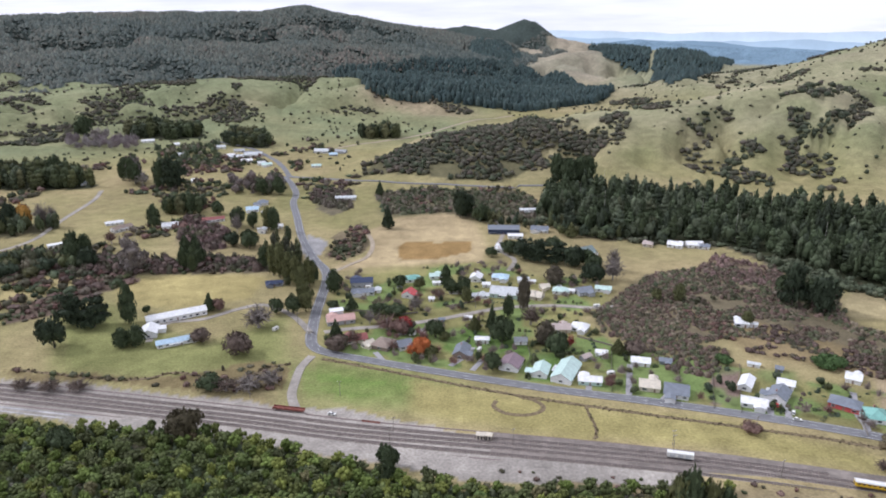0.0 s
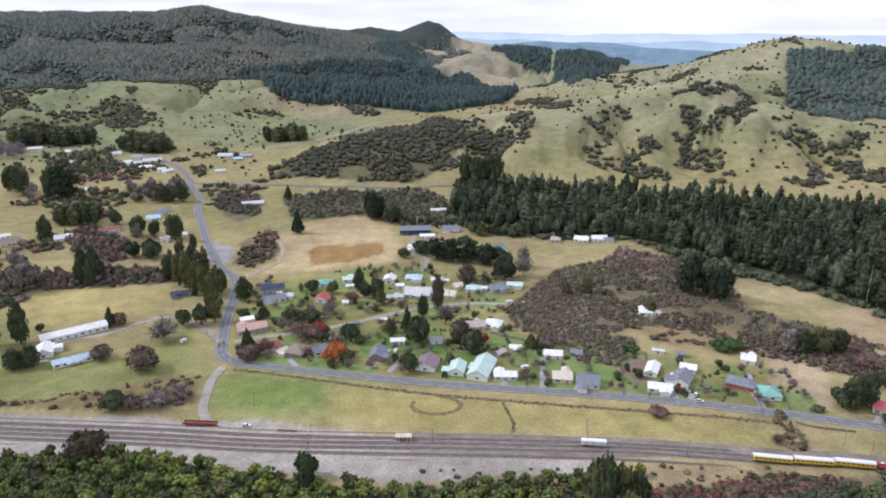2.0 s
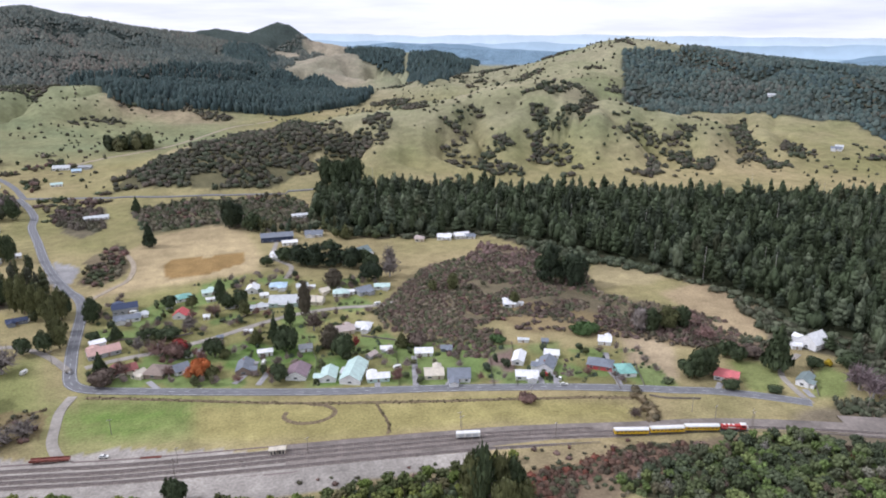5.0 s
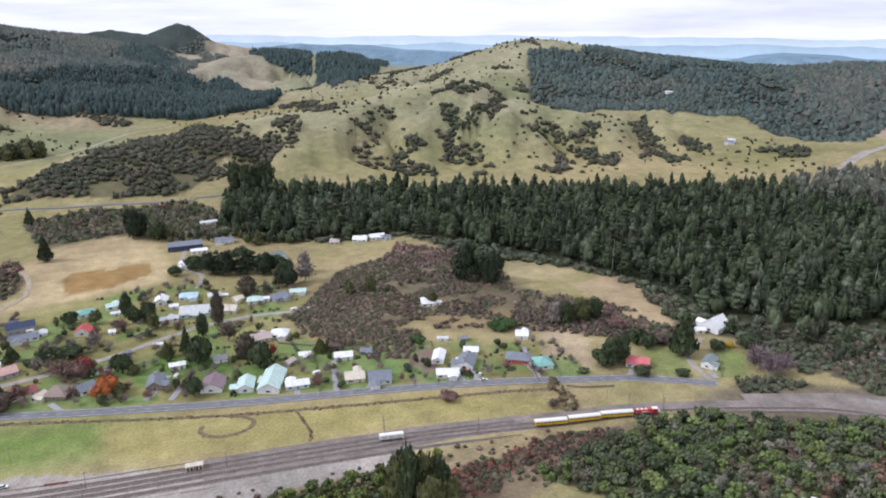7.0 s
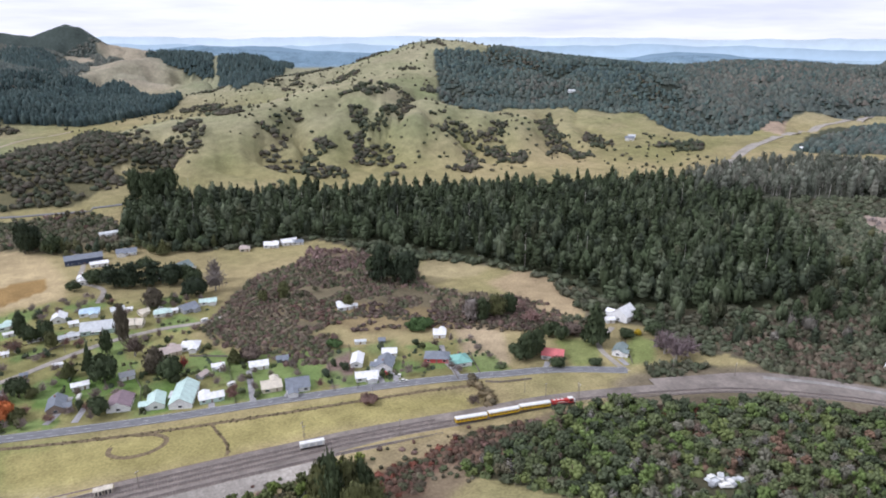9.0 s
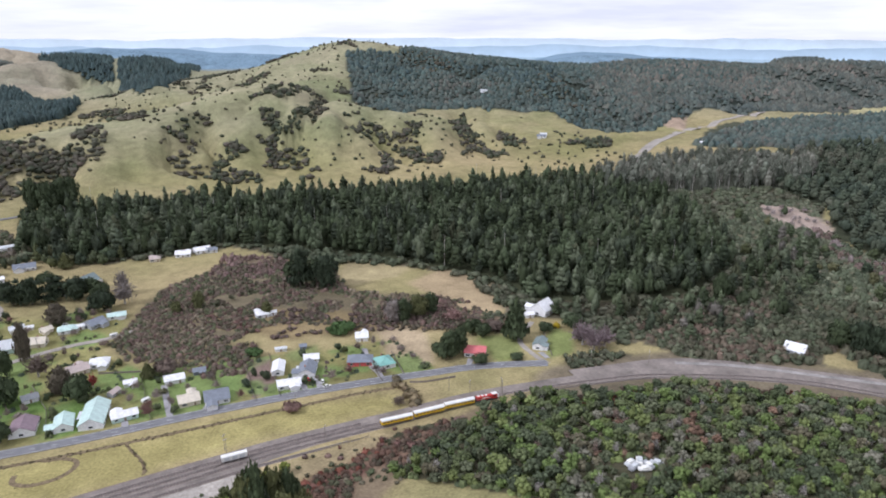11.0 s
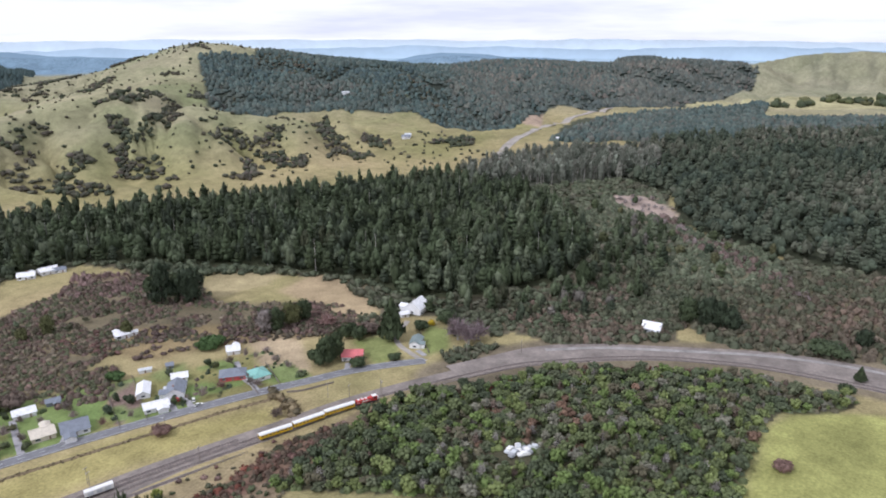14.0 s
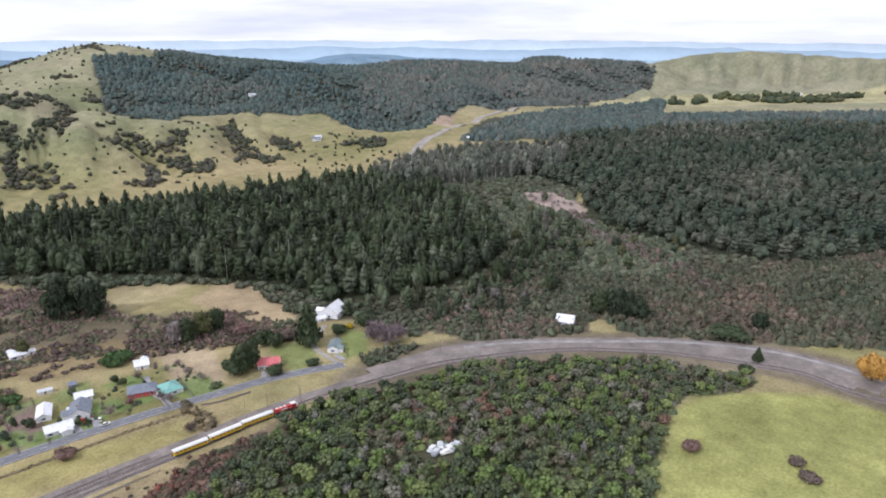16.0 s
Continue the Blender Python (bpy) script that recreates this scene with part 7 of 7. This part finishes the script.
def track(line, offset, label):
    ob = tagged(ribbon("railway_track", line, 2.9, 0.34, BALLAST, 0.5, offset=offset, step=5), label, "railway track", "tracks of the yard", kind="structure")
    for s in (-0.55, 0.55):
        ribbon("rail", line, 0.16, 0.62, STEEL, 0.24, ob, offset + s, step=5)
    path = np.array(smooth_line(line, 5))
    pts, faces = [], []
    d = np.concatenate([[0], np.cumsum(np.linalg.norm(np.diff(path, axis=0), axis=1))])
    way = np.gradient(path, axis=0)
    way /= np.linalg.norm(way, axis=1)[:, None]
    s = np.arange(0, d[-1], 1.4)
    cx, cy = np.interp(s, d, path[:, 0]), np.interp(s, d, path[:, 1])
    wx, wy = np.interp(s, d, way[:, 0]), np.interp(s, d, way[:, 1])
    z = ground_z(cx, cy) + 0.42
    verts = []
    for a, b, dz in ((-0.16, -1.2, 0), (0.16, -1.2, 0), (0.16, 1.2, 0), (-0.16, 1.2, 0), (-0.16, -1.2, -0.2), (0.16, -1.2, -0.2), (0.16, 1.2, -0.2), (-0.16, 1.2, -0.2)):
        b = b + offset
        verts.append(np.column_stack([cx + wx * a + wy * b, cy + wy * a - wx * b, z + dz]))
    v = np.stack(verts, 1).reshape(-1, 3)
    q = np.array([(0, 1, 2, 3), (4, 5, 1, 0), (5, 6, 2, 1), (6, 7, 3, 2), (7, 4, 0, 3)])
    q = (q[None] + (np.arange(len(s)) * 8)[:, None, None]).reshape(-1, 4)
    o = new("sleepers", array_mesh("sleepers", v, q, SLEEPER))
    o.parent = ob
    tagged(o, "weathered timber sleepers", kind="stuff")
    return ob


track(LINE, 1.5, "main railway track through the valley")
track(LINE, 5.6, "second railway track beside the main line")
track(YARD_LINE, -3.4, "rusty siding in the rail yard")
track(YARD_LINE, 10.0, "rusty siding in the rail yard")

PALE_STONE = plain("pale_stone", (0.46, 0.45, 0.43), 0.95, scale=0.08, low=0.45, high=1.2, bump=0.3)
for off, width, material, label in ((14.5, 1.0, SLEEPER, "old sleepers buried along a lifted siding"), (17.5, 1.6, PALE_STONE, "pale crushed stone along the yard"), (21.0, 1.1, PALE_STONE, "pale wheel tracks along the yard"), (-8.5, 0.9, SLEEPER, "dark strip of spilt ballast")):
    tagged(ribbon("yard_strip", YARD_LINE[2:-1], width, 0.10, material, 0.4, offset=off), label, "gravel strip", kind="structure")

RAIL_PATH = np.array(smooth_line(LINE, 2))
RAIL_S = np.concatenate([[0], np.cumsum(np.linalg.norm(np.diff(RAIL_PATH, axis=0), axis=1))])


def on_rail(s, offset):
    """Pose on the line, s metres along it."""
    x, y = np.interp(s, RAIL_S, RAIL_PATH[:, 0]), np.interp(s, RAIL_S, RAIL_PATH[:, 1])
    x2, y2 = np.interp(s + 3, RAIL_S, RAIL_PATH[:, 0]), np.interp(s + 3, RAIL_S, RAIL_PATH[:, 1])
    a = math.atan2(y2 - y, x2 - x)
    x, y = x + math.sin(a) * offset, y - math.cos(a) * offset
    return pose(x, y, height(x, y) + 0.62, 0, 0, math.degrees(a))


def rounded_shell(l, w, z0, z1, crownh, steps=6):
    """A long body whose roof is arched."""
    bm = bmesh.new()
    prof = [(-w / 2, z0), (w / 2, z0), (w / 2, z1)] + [(w / 2 * math.cos(math.pi * k / steps), z1 + crownh * math.sin(math.pi * k / steps)) for k in range(1, steps)] + [(-w / 2, z1)]
    a = [bm.verts.new((-l / 2, y, z)) for y, z in prof]
    b = [bm.verts.new((l / 2, y, z)) for y, z in prof]
    n = len(prof)
    for i in range(n):
        bm.faces.new((a[i], a[(i + 1) % n], b[(i + 1) % n], b[i]))
    bm.faces.new(list(reversed(a)))
    bm.faces.new(b)
    return bm


def wheel_bm(x, y, r, t):
    bm = bmesh.new()
    m = pose(x, y, r, 90, 0, 0)
    bmesh.ops.create_cone(bm, cap_ends=True, segments=14, radius1=r, radius2=r, depth=t, matrix=m)
    return bm


def bogies(ob, l):
    for s in (-1, 1):
        b = part("bogie", boxes((s * l * 0.34 - 1.5, s * l * 0.34 + 1.5, -1.0, 1.0, 0.35, 0.85)), DARK, ob)
        for dx in (-0.95, 0.95):
            for dy in (-0.6, 0.6):
                part("wheel", wheel_bm(s * l * 0.34 + dx, dy, 0.42, 0.14), STEEL, b)


def carriage(s, offset):
    l = 17.2
    ob = tagged(new("railway_carriage"), "yellow railway carriage with a white arched roof", "carriage", "carriages of the train")
    ob.matrix_world = on_rail(s, offset)
    part("underframe", boxes((-l / 2 + 0.2, l / 2 - 0.2, -1.1, 1.1, 0.75, 1.05)), DARK, ob)
    part("body", rounded_shell(l, 2.75, 1.05, 3.05, 0.1), YELLOW, ob)
    part("side_band", boxes((-l / 2 + 0.1, l / 2 - 0.1, -1.40, 1.40, 2.85, 3.05)), CREAM, ob)
    part("roof", rounded_shell(l + 0.1, 2.9, 3.05, 3.15, 0.65), CREAM, ob)
    for k in range(8):
        x = -l / 2 + 1.5 + k * (l - 3) / 7
        for y in (-1.39, 1.39):
            part("window", boxes((x - 0.55, x + 0.55, y - 0.03, y + 0.03, 1.95, 2.65)), GLASS, ob)
    for e in (-1, 1):
        part("coupler", boxes((e * l / 2 - 0.3 * (e < 0), e * l / 2 + 0.3 * (e > 0), -0.25, 0.25, 0.8, 1.1)), DARK, ob)
        part("end_door", boxes((e * l / 2 - 0.04, e * l / 2 + 0.04, -0.45, 0.45, 1.1, 2.9)), DARK, ob)
    bogies(ob, l)


def locomotive(s, offset):
    l = 14.0
    ob = tagged(new("locomotive"), "red diesel locomotive with a white cab end", "locomotive")
    ob.matrix_world = on_rail(s, offset)
    part("underframe", boxes((-l / 2, l / 2, -1.35, 1.35, 0.85, 1.25)), DARK, ob)
    part("hood", rounded_shell(9.2, 2.1, 1.25, 3.0, 0.25), RED, ob).location = (-1.6, 0, 0)
    cab = part("cab", rounded_shell(2.8, 2.7, 1.25, 3.35, 0.35), RED, ob)
    cab.location = (4.4, 0, 0)
    nose = part("nose", rounded_shell(1.2, 2.4, 1.25, 2.3, 0.2), CREAM, ob, "white nose")
    nose.location = (6.4, 0, 0)
    part("cab_roof", boxes((2.9, 5.9, -1.2, 1.2, 3.6, 3.74)), CREAM, ob)
    for y in (-1.37, 1.37):
        part("cab_window", boxes((3.5, 5.3, y - 0.03, y + 0.03, 2.3, 3.1)), GLASS, ob)
        part("emblem", boxes((-3.0, 0.6, y * 0.79 - 0.03, y * 0.79 + 0.03, 1.9, 2.5)), CREAM, ob, "plain white panel")
        part("handrail", boxes((-6.6, 3.0, y - 0.03, y + 0.03, 2.1, 2.16)), CREAM, ob)
    part("windscreen", boxes((5.78, 5.86, -1.1, 1.1, 2.55, 3.2)), GLASS, ob)
    for x in (-4.8, -2.6, -0.4):
        part("roof_fan", boxes((x - 0.6, x + 0.6, -0.6, 0.6, 3.2, 3.4)), CREAM, ob)
    part("fuel_tank", boxes((-1.8, 1.8, -1.2, 1.2, 0.35, 0.85)), DARK, ob)
    bogies(ob, l)


front = RAIL_S[int(np.argmin(np.hypot(RAIL_PATH[:, 0] - 247, RAIL_PATH[:, 1] - 246)))]
TRAIN_OFF = 5.6
locomotive(front - 7.0, TRAIN_OFF)
for k in range(3):
    carriage(front - 14.8 - 8.6 - k * 18.0, TRAIN_OFF)

# lone white wagon on the siding
wag = tagged(new("railway_wagon"), "white covered wagon standing on the siding", "wagon")
wag.matrix_world = pose(112, 287.5, height(112, 287.5) + 0.6, 0, 0, -14)
part("underframe", boxes((-5.8, 5.8, -1.1, 1.1, 0.75, 1.0)), DARK, wag)
part("body", rounded_shell(12, 2.7, 1.0, 3.3, 0.3), CREAM, wag)
for x in (-3.6, 0, 3.6):
    for y in (-1.37, 1.37):
        part("side_door", boxes((x - 1.2, x + 1.2, y - 0.04, y + 0.04, 1.2, 2.9)), ROOFS["pale"], wag)
bogies(wag, 11)

# rusty flat wagon and rail stack in the yard
flat = tagged(new("flat_wagon"), "rusty flat wagon beside the gravel lane", "wagon")
flat.matrix_world = pose(-83, 333, height(-83, 333) + 0.4, 0, 0, -12)
part("deck", boxes((-9, 9, -1.3, 1.3, 0.8, 1.15)), RUST, flat)
for y in (-1.3, 1.3):
    part("side_board", boxes((-9, 9, y - 0.06, y + 0.06, 1.15, 1.9)), RUST, flat)
bogies(flat, 17)
stack = tagged(new("rail_stack"), "stack of rusty rails on the ground", "rail stack")
stack.matrix_world = pose(-38, 322, height(-38, 322), 0, 0, -12)
for k in range(6):
    part("rail", boxes((-5, 5, -0.7 + k * 0.24, -0.55 + k * 0.24, 0.0, 0.22 + 0.12 * (k % 2))), RUST, stack)

# huts at the yard's edge
for x, y in HUTS:
    hut = tagged(new("hut"), "small cream hut with dark door openings", "hut", "huts by the yard")
    hut.matrix_world = pose(x, y, height(x, y), 0, 0, -12)
    part("wall", house_walls(3.2, 2.6, 2.7, 0.4, "gable"), WALLS["cream"], hut)
    part("roof", house_roof(3.2, 2.6, 2.7, 0.4, "gable"), ROOFS["cream"], hut)
    for dx in (-0.8, 0.8):
        part("door", boxes((dx - 0.4, dx + 0.4, -1.36, -1.28, 0.05, 2.0)), DARK, hut)


# ---- vehicles ----
def car(x, y, turn, paint, word):
    ob = tagged(new("car"), f"{word} parked car on gravel", "car", "parked cars")
    ob.matrix_world = pose(x, y, height(x, y) + 0.2, 0, 0, turn)
    bm = boxes((-2.2, 2.2, -0.88, 0.88, 0.35, 0.95))
    bmesh.ops.bevel(bm, geom=bm.edges[:], offset=0.12, segments=2, affect="EDGES")
    part("body", bm, paint, ob)
    bm = bmesh.new()
    v = [bm.verts.new(p) for p in ((-1.9, -0.8, 0.93), (1.1, -0.8, 0.93), (1.1, 0.8, 0.93), (-1.9, 0.8, 0.93), (-1.5, -0.66, 1.5), (0.4, -0.66, 1.5), (0.4, 0.66, 1.5), (-1.5, 0.66, 1.5))]
    for f in ((4, 5, 6, 7), (0, 1, 5, 4), (1, 2, 6, 5), (2, 3, 7, 6), (3, 0, 4, 7)):
        bm.faces.new([v[i] for i in f])
    part("cabin_glass", bm, GLASS, ob)
    part("roof", boxes((-1.45, 0.35, -0.64, 0.64, 1.5, 1.56)), paint, ob)
    for wx in (-1.35, 1.35):
        for wy in (-0.8, 0.8):
            part("wheel", wheel_bm(wx, wy, 0.32, 0.22), TYRE, ob)


for k, (x, y, turn) in enumerate(CARS):
    car(x, y, turn, (CREAM, CREAM, CREAM, RED, ROOFS["slate"])[k % 5] if k < 5 else (CREAM, ROOFS["grey"])[k % 2], ("white", "white", "white", "red", "dark grey")[k % 5] if k < 5 else ("white", "grey")[k % 2])
for x, y, turn in CARAVANS:
    ob = tagged(new("caravan"), "white caravan parked on the lawn", "caravan", "caravans in gardens")
    ob.matrix_world = pose(x, y, height(x, y), 0, 0, turn)
    bm = boxes((-2.4, 2.4, -1.05, 1.05, 0.45, 2.5))
    bmesh.ops.bevel(bm, geom=bm.edges[:], offset=0.25, segments=2, affect="EDGES")
    part("body", bm, CREAM, ob)
    for y0 in (-1.06, 1.06):
        part("window", boxes((-1.5, 0.8, y0 - 0.02, y0 + 0.02, 1.35, 1.95)), GLASS, ob)
        part("wheel", wheel_bm(0.1, y0 * 0.85, 0.33, 0.2), TYRE, ob)
    part("drawbar", boxes((2.3, 3.4, -0.08, 0.08, 0.4, 0.5)), DARK, ob)
for k, (x, y) in enumerate(SCRAP):
    ob = tagged(new("scrap_car"), "pale derelict vehicle among bushes", "derelict car", "scrap in the clearing")
    ob.matrix_world = pose(x, y, height(x, y), 0, 0, 37 * k) @ Matrix.Diagonal((1.35, 1.3, 1.15, 1))
    bm = boxes((-2.4, 2.4, -1.1, 1.1, 0.3, 1.2 + 0.25 * (k % 3)))
    bmesh.ops.bevel(bm, geom=bm.edges[:], offset=0.3, segments=2, affect="EDGES")
    part("body", bm, (ROOFS["pale"], CREAM, ROOFS["grey"])[k % 3], ob)
    part("cab", boxes((-1.2, 0.9, -0.85, 0.85, 1.1, 1.9 + 0.2 * (k % 2))), (CREAM, ROOFS["pale"])[k % 2], ob)

# ---- poles ----
pole = tagged(new("utility_pole"), "weathered timber power pole with crossarm", "utility pole", "power poles")
x, y = POLES[0]
pole.matrix_world = pose(x, y, height(x, y), 0, 0, 20)
bm = bmesh.new()
bmesh.ops.create_cone(bm, cap_ends=True, segments=8, radius1=0.17, radius2=0.11, depth=9.5, matrix=pose(0, 0, 4.45))
part("shaft", bm, POLE_WOOD, pole)
part("crossarm", boxes((-1.2, 1.2, -0.07, 0.07, 8.5, 8.68)), POLE_WOOD, pole)
for dx in (-1.0, -0.4, 0.4, 1.0):
    part("insulator", boxes((dx - 0.06, dx + 0.06, -0.06, 0.06, 8.68, 8.9)), CREAM, pole)
for x, y in POLES[1:]:
    copy_thing(pole, pose(x, y, height(x, y), 0, 0, 25 + 13 * math.sin(x)))

# ---- garden fences ----
for line in FENCES:
    fence = tagged(new("fence"), "weathered timber garden fence between plots", "fence", "garden fences")
    pts = smooth_line(line, 2.4)
    for (x0, y0), (x1, y1) in zip(pts, pts[1:]):
        z0, z1 = height(x0, y0), height(x1, y1)
        d = math.hypot(x1 - x0, y1 - y0)
        turn = math.degrees(math.atan2(y1 - y0, x1 - x0))
        p = part("panel", boxes((0, d, -0.04, 0.04, 0.1, 1.25)), POLE_WOOD, fence)
        p.matrix_world = pose(x0, y0, min(z0, z1), 0, 0, turn)
        p = part("post", boxes((-0.07, 0.07, -0.07, 0.07, -0.2, 1.4)), POLE_WOOD, fence)
        p.matrix_world = pose(x0, y0, z0, 0, 0, turn)

# ---- ditches and hedges ----
MUD = plain('mud', (0.19, 0.145, 0.085), 0.9, scale=0.5, low=0.6, high=1.3)
for label, line, width, gap, low, high in (("brown weedy ditch beside the highway", DITCH, 3.0, 0.6, 0.3, 0.9), ("weedy creek through the paddock", CREEK, 1.8, 0.6, 0.3, 0.9), ("rushes round an old oxbow", OXBOW, 3.2, 0.8, 0.25, 0.6),
                                          ("weedy banks of the west creek", WEST_CREEK, 3.0, 1.8, 0.6, 1.8), ("dense hedge along the gully", GULLY_HEDGE, 4.0, 1.6, 2.0, 4.0)):
    tagged(ribbon('ditch', line, width * 0.8, 0.12, MUD, 0.6, step=2), label.replace('weedy', 'muddy').replace('dense hedge', 'muddy ground'), 'ditch', kind='structure')
    p = np.array(smooth_line(line, gap))
    n = np.random.default_rng(5)
    p = p + n.uniform(-0.5, 0.5, p.shape) * width
    wood("hedge", label, "hedge", p[:, 0], p[:, 1], SHRUB, (low * 0.9, high * 0.9), (low, high), [(0.13, 0.10, 0.06), (0.17, 0.135, 0.078), (0.10, 0.085, 0.052), (0.21, 0.17, 0.10)], n, 12, 0.7)

# ---- road markings ----
LINE_PAINT = plain("road_paint", (0.70, 0.70, 0.68), 0.6, scale=1.0, low=0.7, high=1.1)
for off in (-3.2, 3.2):
    tagged(ribbon("edge_line", HIGHWAY, 0.16, 0.262, LINE_PAINT, 0.01, offset=off), "white painted edge line on the highway", "road marking", kind="structure")
mid = np.array(smooth_line(HIGHWAY, 1.0))
dash = mesh_object("centre_dash", [(-1.6, -0.09, 0), (1.6, -0.09, 0), (1.6, 0.09, 0), (-1.6, 0.09, 0), (-1.6, -0.09, 0.012), (1.6, -0.09, 0.012), (1.6, 0.09, 0.012), (-1.6, 0.09, 0.012)],
                   [(4, 5, 6, 7), (0, 1, 5, 4), (1, 2, 6, 5), (2, 3, 7, 6), (3, 0, 4, 7)], LINE_PAINT)
tagged(dash, "white painted centre dash on the highway", "road marking", "centre dashes", "structure")
for k in range(0, len(mid) - 5, 9):
    a = math.atan2(mid[k + 3][1] - mid[k][1], mid[k + 3][0] - mid[k][0])
    m = pose(mid[k][0], mid[k][1], height(*mid[k]) + 0.255, 0, 0, math.degrees(a))
    if k == 0:
        dash.matrix_world = m
    else:
        copy_thing(dash, m)
